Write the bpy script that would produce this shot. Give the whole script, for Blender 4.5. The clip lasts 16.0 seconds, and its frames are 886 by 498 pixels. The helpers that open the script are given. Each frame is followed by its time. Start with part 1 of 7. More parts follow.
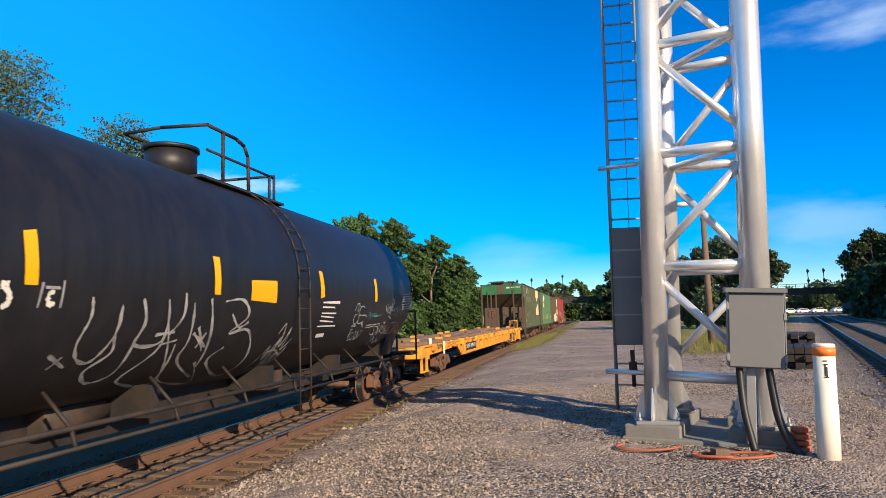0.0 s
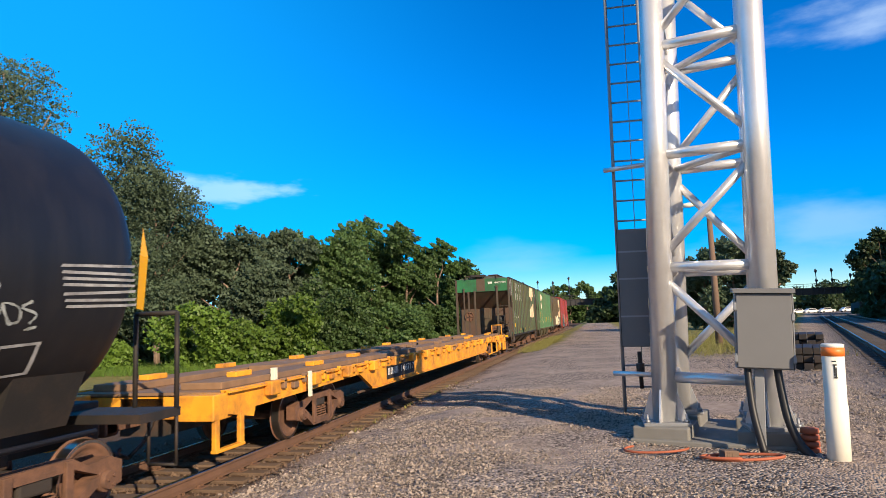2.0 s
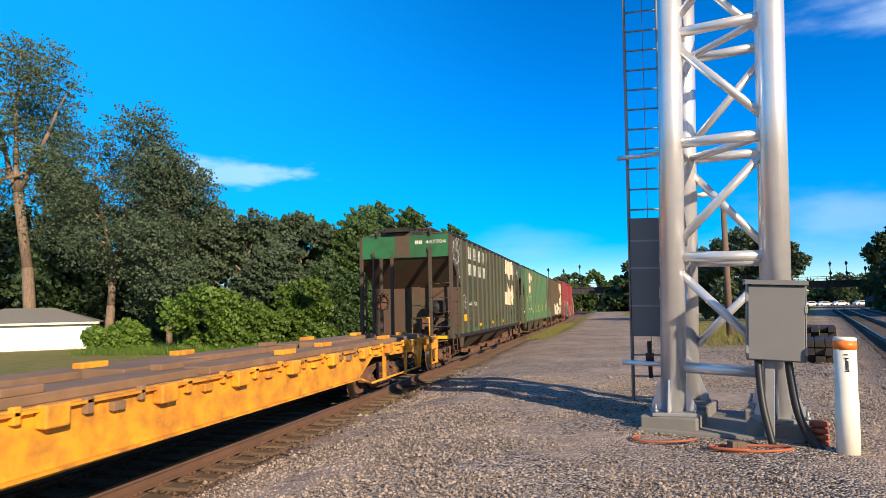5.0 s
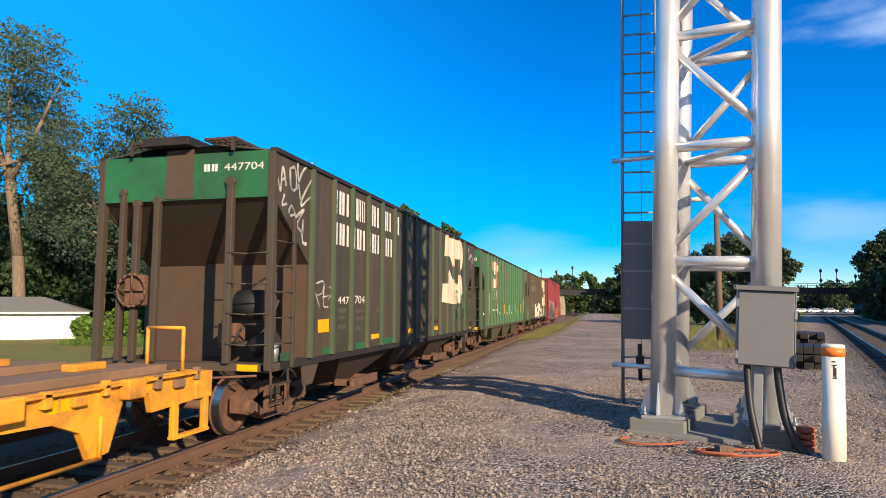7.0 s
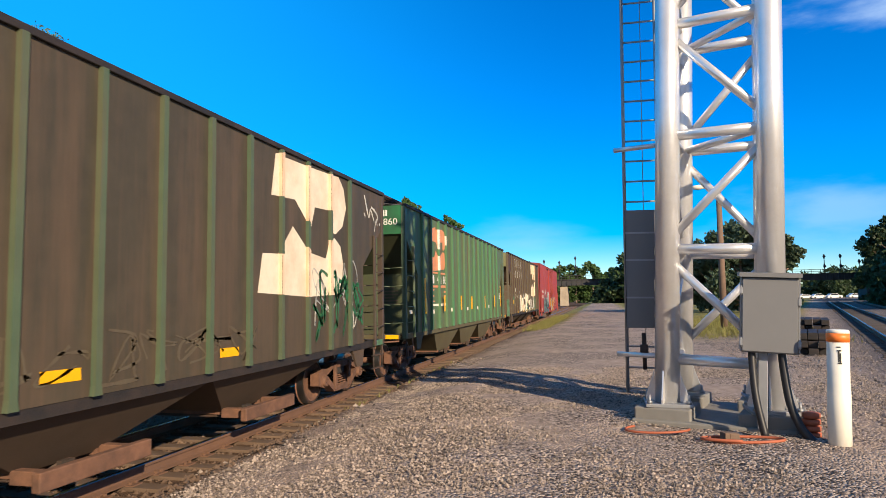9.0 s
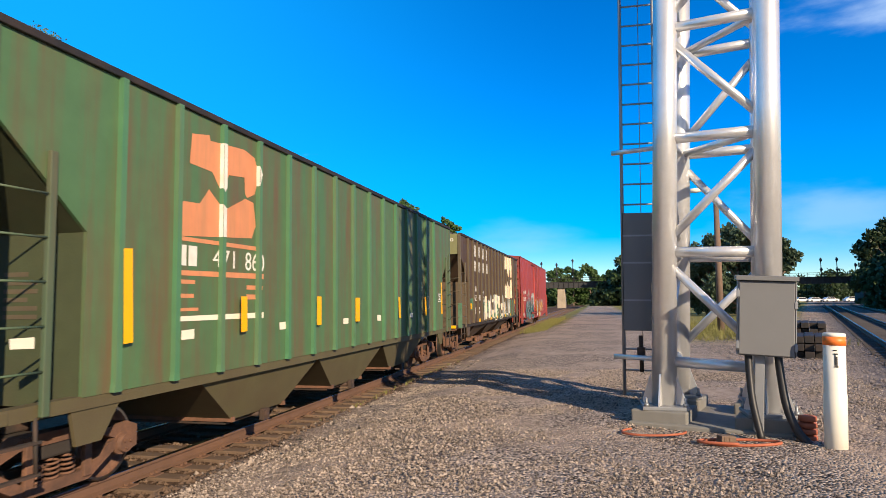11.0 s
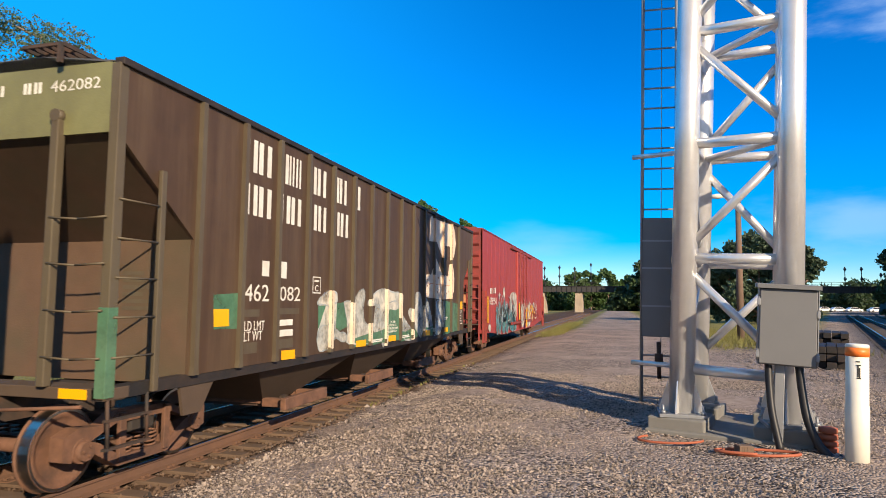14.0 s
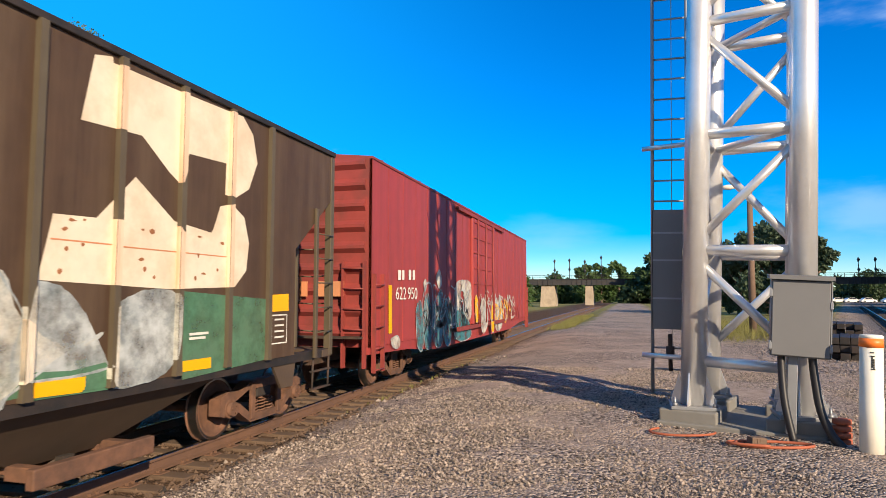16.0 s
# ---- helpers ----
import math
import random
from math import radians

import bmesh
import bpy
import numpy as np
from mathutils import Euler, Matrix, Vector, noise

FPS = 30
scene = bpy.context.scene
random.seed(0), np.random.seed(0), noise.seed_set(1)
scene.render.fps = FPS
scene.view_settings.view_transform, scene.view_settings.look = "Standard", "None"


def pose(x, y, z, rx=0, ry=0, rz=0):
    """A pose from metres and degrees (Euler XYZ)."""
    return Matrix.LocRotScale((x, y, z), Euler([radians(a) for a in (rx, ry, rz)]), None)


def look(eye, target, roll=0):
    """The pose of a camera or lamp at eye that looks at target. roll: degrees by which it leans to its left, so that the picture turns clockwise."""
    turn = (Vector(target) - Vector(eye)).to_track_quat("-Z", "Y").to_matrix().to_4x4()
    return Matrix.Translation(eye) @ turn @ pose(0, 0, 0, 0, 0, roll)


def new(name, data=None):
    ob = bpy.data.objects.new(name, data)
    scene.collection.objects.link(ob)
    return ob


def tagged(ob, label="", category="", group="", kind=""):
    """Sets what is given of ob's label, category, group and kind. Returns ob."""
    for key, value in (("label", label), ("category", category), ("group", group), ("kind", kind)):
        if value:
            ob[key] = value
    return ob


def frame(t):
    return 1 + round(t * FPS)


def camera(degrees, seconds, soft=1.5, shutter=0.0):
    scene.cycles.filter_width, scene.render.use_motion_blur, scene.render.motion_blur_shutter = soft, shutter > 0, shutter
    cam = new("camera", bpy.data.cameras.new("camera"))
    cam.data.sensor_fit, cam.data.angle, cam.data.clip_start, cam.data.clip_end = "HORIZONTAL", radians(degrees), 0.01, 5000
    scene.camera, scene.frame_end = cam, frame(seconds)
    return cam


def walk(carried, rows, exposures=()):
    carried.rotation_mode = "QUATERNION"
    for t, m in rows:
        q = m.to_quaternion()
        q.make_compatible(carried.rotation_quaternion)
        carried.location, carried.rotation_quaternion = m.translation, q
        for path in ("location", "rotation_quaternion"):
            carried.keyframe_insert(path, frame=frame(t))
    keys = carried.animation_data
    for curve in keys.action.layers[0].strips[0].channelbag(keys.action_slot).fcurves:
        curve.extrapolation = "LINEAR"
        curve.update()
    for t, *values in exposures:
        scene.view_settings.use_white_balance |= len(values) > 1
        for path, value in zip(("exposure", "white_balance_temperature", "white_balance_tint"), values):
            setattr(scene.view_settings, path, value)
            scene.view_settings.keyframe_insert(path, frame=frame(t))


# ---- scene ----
cam = camera(69.64, 16.0, soft=0.8, shutter=0.12)
PATH = [
    (0.0, pose(0, 0, 1.69, 96.26, 1.87, 12.94)),
    (0.5, pose(0, 0, 1.69, 96.30, 1.64, 12.90)),
    (1.0, pose(0, 0, 1.69, 96.38, 1.71, 12.89)),
    (1.5, pose(0, 0, 1.69, 96.38, 1.97, 13.12)),
    (2.0, pose(0, 0, 1.69, 96.56, 2.33, 13.50)),
    (2.5, pose(0, 0, 1.69, 96.31, 1.74, 13.32)),
    (3.0, pose(0, 0, 1.69, 95.68, 1.01, 13.18)),
    (3.5, pose(0, 0, 1.69, 95.10, 0.57, 13.42)),
    (4.0, pose(0, 0, 1.69, 95.15, 1.38, 14.36)),
    (6.5, pose(0, 0, 1.69, 95.43, 0.31, 13.97)),
    (7.0, pose(0, 0, 1.69, 95.15, -0.07, 13.68)),
    (7.5, pose(0, 0, 1.69, 94.87, 0.22, 13.65)),
    (8.0, pose(0, 0, 1.69, 94.52, 0.80, 13.88)),
    (10.5, pose(0, 0, 1.69, 94.50, 1.05, 14.02)),
    (11.0, pose(0, 0, 1.69, 94.67, 0.77, 13.75)),
    (11.5, pose(0, 0, 1.69, 94.83, 0.47, 13.73)),
    (12.0, pose(0, 0, 1.69, 94.64, 0.09, 13.68)),
    (12.5, pose(0, 0, 1.69, 94.64, -0.38, 13.69)),
    (13.0, pose(0, 0, 1.69, 94.89, -0.31, 14.08)),
    (13.5, pose(0, 0, 1.69, 94.99, -0.46, 14.71)),
    (14.0, pose(0, 0, 1.69, 94.79, -0.50, 15.25)),
    (14.5, pose(0, 0, 1.69, 94.58, -0.00, 15.66)),
    (15.0, pose(0, 0, 1.69, 94.51, 1.14, 15.86)),
    (15.5, pose(0, 0, 1.69, 94.13, 0.48, 15.94)),
    (16.0, pose(0, 0, 1.69, 94.26, -0.01, 16.15)),
]
walk(cam, PATH)

# ---- light ----
SUN_EL, SUN_AZ = radians(23), radians(137)
world = bpy.data.worlds.new("sky")
scene.world = world
world.use_nodes = True
wn, wl = world.node_tree.nodes, world.node_tree.links
wn.clear()
sky = wn.new("ShaderNodeTexSky")
sky.sky_type, sky.sun_disc = "NISHITA", False
sky.sun_elevation, sky.sun_rotation = SUN_EL, SUN_AZ
sky.air_density, sky.dust_density, sky.ozone_density = 1.0, 0.0, 4.0
sky.altitude = 1700
tint = wn.new("ShaderNodeHueSaturation")
tint.inputs["Hue"].default_value = 0.509
wl.new(sky.outputs[0], tint.inputs["Color"])
coord = wn.new("ShaderNodeTexCoord")
sep = wn.new("ShaderNodeSeparateXYZ")
wl.new(coord.outputs["Generated"], sep.inputs[0])


def sky_span(src, a, b, lo, hi):
    r = wn.new("ShaderNodeMapRange")
    r.interpolation_type = "SMOOTHSTEP"
    for key, v in (("From Min", a), ("From Max", b), ("To Min", lo), ("To Max", hi)):
        r.inputs[key].default_value = v
    wl.new(src, r.inputs[0])
    return r.outputs[0]


wl.new(sky_span(sep.outputs["Y"], -0.25, 0.5, 0.75, 1.72), tint.inputs["Saturation"])
wl.new(sky_span(sep.outputs["Y"], -0.25, 0.5, 0.58, 1.0), tint.inputs["Value"])


def wmath(op, a, b):
    x = wn.new("ShaderNodeMath")
    x.operation, x.use_clamp = op, True
    for k, v in enumerate((a, b)):
        if isinstance(v, (int, float)):
            x.inputs[k].default_value = v
        else:
            wl.new(v, x.inputs[k])
    return x.outputs[0]


def cloud_patch(way, spread, scale, low, high, amount):
    """A thin cloud round one direction of the sky, torn by stretched noise."""
    sub = wn.new("ShaderNodeVectorMath")
    sub.operation = "SUBTRACT"
    wl.new(coord.outputs["Generated"], sub.inputs[0])
    sub.inputs[1].default_value = way
    div = wn.new("ShaderNodeVectorMath")
    div.operation = "DIVIDE"
    wl.new(sub.outputs[0], div.inputs[0])
    div.inputs[1].default_value = spread
    ln = wn.new("ShaderNodeVectorMath")
    ln.operation = "LENGTH"
    wl.new(div.outputs[0], ln.inputs[0])
    mp = wn.new("ShaderNodeMapping")
    mp.inputs["Scale"].default_value = (scale, scale, scale * 3.2)
    wl.new(coord.outputs["Generated"], mp.inputs[0])
    nz = wn.new("ShaderNodeTexNoise")
    nz.inputs["Scale"].default_value, nz.inputs["Detail"].default_value, nz.inputs["Roughness"].default_value = 3.0, 7, 0.55
    wl.new(mp.outputs[0], nz.inputs["Vector"])
    r = wn.new("ShaderNodeMapRange")
    r.interpolation_type = "SMOOTHSTEP"
    r.inputs["From Min"].default_value, r.inputs["From Max"].default_value = low, high
    wl.new(wmath("SUBTRACT", wmath("ADD", nz.outputs[0], 0.25), wmath("MULTIPLY", ln.outputs["Value"], 0.5)), r.inputs[0])
    return wmath("MULTIPLY", r.outputs[0], amount)


cover = None
for args in (((-0.530, 0.824, 0.204), (0.15, 0.15, 0.032), 3.4, 0.30, 0.60, 0.75), ((0.30, 0.945, 0.10), (0.22, 0.22, 0.06), 1.9, 0.25, 0.8, 0.33),
             ((0.35, 0.868, 0.36), (0.13, 0.13, 0.035), 2.6, 0.25, 0.8, 0.5), ((-0.11, 0.985, 0.085), (0.14, 0.14, 0.035), 1.8, 0.2, 0.8, 0.25)):
    c = cloud_patch(*args)
    cover = c if cover is None else wmath("ADD", cover, c)
wmix = wn.new("ShaderNodeMixRGB")
wmix.inputs[2].default_value = (4.2, 5.2, 6.2, 1)
wl.new(cover, wmix.inputs[0])
wl.new(tint.outputs[0], wmix.inputs[1])
low = wn.new("ShaderNodeVectorMath")
low.operation = "SCALE"
wl.new(wmix.outputs[0], low.inputs[0])
wl.new(sky_span(sep.outputs["Z"], 0.0, 0.22, 0.70, 1.0), low.inputs["Scale"])
west = wn.new("ShaderNodeMixRGB")
west.inputs[2].default_value = (0.05, 2.75, 6.4, 1)
wl.new(sky_span(sep.outputs["X"], 0.0, -0.75, 0.0, 0.55), west.inputs[0])
wl.new(low.outputs[0], west.inputs[1])
back = wn.new("ShaderNodeBackground")
back.inputs["Strength"].default_value = 0.145
wl.new(west.outputs[0], back.inputs[0])
wout = wn.new("ShaderNodeOutputWorld")
wl.new(back.outputs[0], wout.inputs[0])

sun = bpy.data.lights.new("sun", "SUN")
sun.energy, sun.angle, sun.color = 5.0, radians(0.55), (1.0, 0.80, 0.56)
sun_ob = new("sun", sun)
to_sun = Vector((math.sin(SUN_AZ) * math.cos(SUN_EL), math.cos(SUN_AZ) * math.cos(SUN_EL), math.sin(SUN_EL)))
sun_ob.matrix_world = look(to_sun * 60, (0, 0, 0))
scene.view_settings.exposure = 0.55

# ---- materials ----
MATS = {}


def mat(name, color, rough=0.7, metal=0.0, var=0.25, scale=4.0, bump=0.2, bscale=40.0, stain=None, samt=0.5, sscale=0.7,
        streak=False, rnd=0.0, trans=0.0, bdist=0.01, spec=0.5, worn=0.0):
    """Procedural paint, metal, wood, stone: base colour with fine grain, large stains and relief."""
    if name in MATS:
        return MATS[name]
    m = bpy.data.materials.new(name)
    m.use_nodes = True
    n, l = m.node_tree.nodes, m.node_tree.links
    bsdf = n["Principled BSDF"]
    bsdf.inputs["Roughness"].default_value = rough
    bsdf.inputs["Metallic"].default_value = metal
    bsdf.inputs["Specular IOR Level"].default_value = spec
    tc = n.new("ShaderNodeTexCoord")
    n1 = n.new("ShaderNodeTexNoise")
    n1.inputs["Scale"].default_value, n1.inputs["Detail"].default_value = scale, 6
    l.new(tc.outputs["Object"], n1.inputs["Vector"])
    mix = n.new("ShaderNodeMixRGB")
    mix.inputs[1].default_value = (*[c * (1 - var) for c in color], 1)
    mix.inputs[2].default_value = (*[min(1, c * (1 + var)) for c in color], 1)
    l.new(n1.outputs[0], mix.inputs[0])
    out = mix.outputs[0]
    if stain:
        mp = n.new("ShaderNodeMapping")
        mp.inputs["Scale"].default_value = (6, 6, 0.5) if streak else (1, 1, 1)
        l.new(tc.outputs["Object"], mp.inputs[0])
        n2 = n.new("ShaderNodeTexNoise")
        n2.inputs["Scale"].default_value, n2.inputs["Detail"].default_value = sscale, 8
        n2.inputs["Roughness"].default_value = 0.65
        l.new(mp.outputs[0], n2.inputs["Vector"])
        rp = n.new("ShaderNodeValToRGB")
        rp.color_ramp.elements[0].position, rp.color_ramp.elements[1].position = 0.42, 0.68
        rp.color_ramp.elements[1].color = (samt, samt, samt, 1)
        l.new(n2.outputs[0], rp.inputs[0])
        m2 = n.new("ShaderNodeMixRGB")
        m2.inputs[2].default_value = (*stain, 1)
        l.new(rp.outputs[0], m2.inputs[0])
        l.new(out, m2.inputs[1])
        out = m2.outputs[0]
    if rnd:
        oi = n.new("ShaderNodeObjectInfo")
        geo = n.new("ShaderNodeNewGeometry")
        add = n.new("ShaderNodeMath")
        add.operation = "ADD"
        l.new(oi.outputs["Random"], add.inputs[0])
        l.new(geo.outputs["Random Per Island"], add.inputs[1])
        mr = n.new("ShaderNodeMapRange")
        mr.inputs["From Max"].default_value = 2
        mr.inputs["To Min"].default_value, mr.inputs["To Max"].default_value = 1 - rnd, 1 + rnd
        l.new(add.outputs[0], mr.inputs[0])
        hs = n.new("ShaderNodeHueSaturation")
        l.new(mr.outputs[0], hs.inputs["Value"])
        l.new(out, hs.inputs["Color"])
        out = hs.outputs[0]
    l.new(out, bsdf.inputs["Base Color"])
    if worn:
        n4 = n.new("ShaderNodeTexNoise")
        n4.inputs["Scale"].default_value, n4.inputs["Detail"].default_value, n4.inputs["Roughness"].default_value = 2.6, 9, 0.7
        l.new(tc.outputs["Object"], n4.inputs["Vector"])
        r4 = n.new("ShaderNodeMapRange")
        r4.inputs["From Min"].default_value, r4.inputs["From Max"].default_value = 0.36, 0.58
        r4.inputs["To Min"].default_value, r4.inputs["To Max"].default_value = 1 - worn, 1.0
        l.new(n4.outputs[0], r4.inputs[0])
        l.new(r4.outputs[0], bsdf.inputs["Alpha"])
    if bump:
        n3 = n.new("ShaderNodeTexNoise")
        n3.inputs["Scale"].default_value, n3.inputs["Detail"].default_value = bscale, 4
        l.new(tc.outputs["Object"], n3.inputs["Vector"])
        bp = n.new("ShaderNodeBump")
        bp.inputs["Strength"].default_value, bp.inputs["Distance"].default_value = bump, bdist
        l.new(n3.outputs[0], bp.inputs["Height"])
        l.new(bp.outputs[0], bsdf.inputs["Normal"])
    if trans:
        tr = n.new("ShaderNodeBsdfTranslucent")
        l.new(out, tr.inputs[0])
        ms = n.new("ShaderNodeMixShader")
        ms.inputs[0].default_value = trans
        l.new(bsdf.outputs[0], ms.inputs[1])
        l.new(tr.outputs[0], ms.inputs[2])
        l.new(ms.outputs[0], n["Material Output"].inputs[0])
    MATS[name] = m
    return m


RUST = (0.13, 0.062, 0.035)
M_TANK = mat("black_tank_paint", (0.009, 0.0095, 0.013), 0.5, var=0.3, stain=(0.026, 0.023, 0.022), samt=0.45, sscale=0.9, streak=True, bump=0.05)
M_TANKLOW = mat("black_underframe", (0.016, 0.0145, 0.0145), 0.7, stain=(0.06, 0.036, 0.025), samt=0.5, sscale=2)
M_RUST = mat("rusty_cast_steel", (0.17, 0.083, 0.05), 0.85, var=0.4, scale=9, stain=(0.065, 0.038, 0.028), samt=0.8, sscale=3, bump=0.4)
M_DARK = mat("dark_grimy_steel", (0.035, 0.028, 0.024), 0.8, stain=RUST, samt=0.6, sscale=2.5)
M_TREAD = mat("worn_wheel_tread", (0.55, 0.53, 0.5), 0.28, metal=1.0, var=0.15)
M_YELLOW = mat("weathered_yellow_paint", (0.86, 0.36, 0.022), 0.6, var=0.2, scale=3, stain=(0.26, 0.11, 0.035), samt=0.85, sscale=2.2, bump=0.15)
M_DECK = mat("worn_deck_steel", (0.25, 0.145, 0.08), 0.85, var=0.35, stain=(0.14, 0.092, 0.065), samt=0.7, sscale=0.6)
M_REFLECT = mat("yellow_reflective_tape", (0.85, 0.42, 0.0), 0.45, var=0.06, bump=0)
M_TAPEW = mat("white_reflective_tape", (0.78, 0.72, 0.58), 0.5, var=0.1, bump=0)
M_WHITE = mat("white_lettering_paint", (0.72, 0.70, 0.64), 0.7, var=0.12, stain=(0.45, 0.40, 0.33), samt=0.5, sscale=3, bump=0)
M_SPRAY = mat("white_spray_paint", (0.62, 0.58, 0.49), 0.6, var=0.3, scale=4, stain=(0.33, 0.38, 0.39), samt=0.85, sscale=2.2, bump=0, worn=0.7)
M_TANKSPRAY = mat("thin_grey_spray_paint", (0.36, 0.36, 0.37), 0.6, var=0.35, scale=9, stain=(0.06, 0.06, 0.065), samt=0.75, sscale=4, bump=0)
M_TEAL = mat("teal_spray_paint", (0.04, 0.20, 0.23), 0.6, var=0.45, scale=3, stain=(0.16, 0.28, 0.30), samt=0.6, sscale=2, bump=0, worn=0.75)
M_GREY_SPRAY = mat("blue_grey_spray_paint", (0.46, 0.49, 0.49), 0.6, var=0.35, scale=5, stain=(0.15, 0.185, 0.20), samt=0.85, sscale=2.8, bump=0, worn=0.65)
M_BROWNCAR = mat("dark_brown_car_paint", (0.062, 0.034, 0.018), 0.65, var=0.3, stain=(0.125, 0.083, 0.047), samt=0.55, sscale=0.6, streak=True, bump=0.08)
M_BROWNCAR2 = mat("grimy_green_brown_car_paint", (0.052, 0.043, 0.027), 0.65, var=0.35, stain=(0.11, 0.07, 0.042), samt=0.7, sscale=0.6, streak=True, bump=0.08)
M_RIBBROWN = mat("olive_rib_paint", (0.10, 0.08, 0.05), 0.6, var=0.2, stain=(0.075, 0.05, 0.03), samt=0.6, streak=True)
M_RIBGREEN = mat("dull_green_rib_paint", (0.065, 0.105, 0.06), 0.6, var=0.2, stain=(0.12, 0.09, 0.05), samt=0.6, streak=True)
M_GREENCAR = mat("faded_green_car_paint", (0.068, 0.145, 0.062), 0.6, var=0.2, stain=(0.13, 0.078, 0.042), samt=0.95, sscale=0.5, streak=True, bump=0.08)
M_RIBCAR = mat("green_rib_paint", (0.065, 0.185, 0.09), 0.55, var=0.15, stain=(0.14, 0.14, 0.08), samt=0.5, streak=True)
M_ENDGREEN = mat("bright_green_end_paint", (0.02, 0.14, 0.05), 0.55, var=0.3, stain=(0.03, 0.04, 0.028), samt=0.8)
M_ENDTAN = mat("tan_end_paint", (0.19, 0.19, 0.085), 0.6, var=0.2, stain=(0.10, 0.085, 0.045), samt=0.6)
M_OLIVE = mat("olive_hopper_paint", (0.092, 0.08, 0.038), 0.7, var=0.2, stain=(0.08, 0.055, 0.03), samt=0.6, sscale=0.8)
M_HOPDK = mat("brown_hopper_paint", (0.08, 0.054, 0.036), 0.7, var=0.25, stain=(0.09, 0.06, 0.04), samt=0.6, sscale=0.8)
M_SLOPE_A = mat("red_brown_end_sheet_paint", (0.088, 0.05, 0.033), 0.7, var=0.25, stain=(0.06, 0.07, 0.04), samt=0.6, sscale=0.9)
M_SLOPE_C = mat("brown_end_sheet_paint", (0.115, 0.068, 0.042), 0.7, var=0.25, stain=(0.075, 0.07, 0.04), samt=0.6, sscale=0.8)
# Dark green with the shade of the neighbouring car put into the colour.
M_SLOPE_B = mat("shaded_green_end_sheet_paint", (0.05, 0.062, 0.028), 0.7, var=0.25, stain=(0.07, 0.055, 0.03), samt=0.6, sscale=0.9)
M_POST_A = mat("grimy_brown_post_paint", (0.065, 0.043, 0.032), 0.7, var=0.25, stain=(0.05, 0.06, 0.035), samt=0.5, sscale=2)
M_PATCH = mat("green_patch_paint", (0.075, 0.19, 0.11), 0.6, var=0.15, stain=(0.12, 0.14, 0.09), samt=0.5, bump=0, worn=0.4)
M_ORANGE = mat("orange_logo_paint", (0.62, 0.24, 0.11), 0.65, var=0.15, stain=(0.35, 0.20, 0.10), samt=0.55, streak=True, bump=0)
M_CREAM = mat("cream_logo_paint", (0.74, 0.64, 0.50), 0.65, var=0.15, stain=(0.55, 0.38, 0.24), samt=0.55, sscale=1.8, bump=0.05)
M_CREAMRIB = mat("rusty_cream_rib_paint", (0.72, 0.55, 0.40), 0.65, var=0.15, stain=(0.50, 0.26, 0.13), samt=0.6, sscale=1.6, streak=True, bump=0)
M_RUSTSPOT = mat("rust_spot", (0.30, 0.12, 0.05), 0.85, var=0.3, bump=0)
M_RED = mat("oxide_red_car_paint", (0.33, 0.045, 0.042), 0.6, var=0.15, stain=(0.17, 0.035, 0.03), samt=0.6, sscale=0.5, streak=True, bump=0.08)
M_REDEND = mat("darker_red_car_paint", (0.26, 0.042, 0.035), 0.65, var=0.2, stain=(0.10, 0.035, 0.028), samt=0.7, sscale=1.2)
M_ROOF = mat("galvanised_roof", (0.10, 0.10, 0.105), 0.6, metal=0.3, var=0.2)
M_SILVER = mat("aluminium_painted_steel", (0.82, 0.82, 0.83), 0.30, metal=0.6, var=0.08, scale=3, stain=(0.5, 0.48, 0.46), samt=0.4, sscale=1.5, bump=0.04)
M_GALV = mat("dull_galvanised_steel", (0.30, 0.31, 0.33), 0.5, metal=0.6, var=0.15, bump=0.05)
M_CAB = mat("grey_cabinet_paint", (0.15, 0.152, 0.158), 0.5, var=0.08, scale=2, stain=(0.2, 0.2, 0.2), samt=0.3, bump=0.03)
M_CONC = mat("grey_concrete", (0.19, 0.185, 0.175), 0.9, var=0.2, scale=6, stain=(0.2, 0.19, 0.17), samt=0.6, bump=0.3)
M_PVC = mat("white_plastic_pipe", (0.80, 0.77, 0.68), 0.4, var=0.04, stain=(0.55, 0.5, 0.42), samt=0.25, sscale=3, bump=0.02)
M_CAPO = mat("orange_plastic_cap", (0.85, 0.20, 0.03), 0.45, var=0.06, bump=0.02)
M_ORCABLE = mat("orange_cable_duct", (0.36, 0.10, 0.05), 0.7, var=0.25)
M_RUBBER = mat("black_rubber_hose", (0.02, 0.02, 0.023), 0.5, var=0.2, bump=0.1, bscale=80)
M_RAIL = mat("rusty_rail_side", (0.15, 0.08, 0.05), 0.8, var=0.25, stain=(0.09, 0.055, 0.04), samt=0.6)
M_RAILTOP = mat("polished_rail_head", (0.45, 0.44, 0.43), 0.25, metal=1.0, var=0.1, bump=0)
M_TIE = mat("creosoted_tie_timber", (0.105, 0.066, 0.043), 0.9, var=0.35, scale=6, stain=(0.17, 0.12, 0.085), samt=0.6, rnd=0.3, bump=0.5)
M_TIEDK = mat("dark_tie_timber", (0.06, 0.05, 0.047), 0.9, var=0.3, scale=6, stain=(0.10, 0.085, 0.075), samt=0.5, rnd=0.3, bump=0.5)
M_BARK = mat("tree_bark", (0.23, 0.165, 0.12), 0.95, var=0.5, scale=5, stain=(0.10, 0.075, 0.055), samt=0.7, sscale=1.2, streak=True, bump=0.9, bscale=12, bdist=0.05)
M_LEAF = mat("oak_leaves", (0.066, 0.122, 0.033), 0.6, var=0.35, scale=0.25, rnd=0.42, bump=0, trans=0.3)
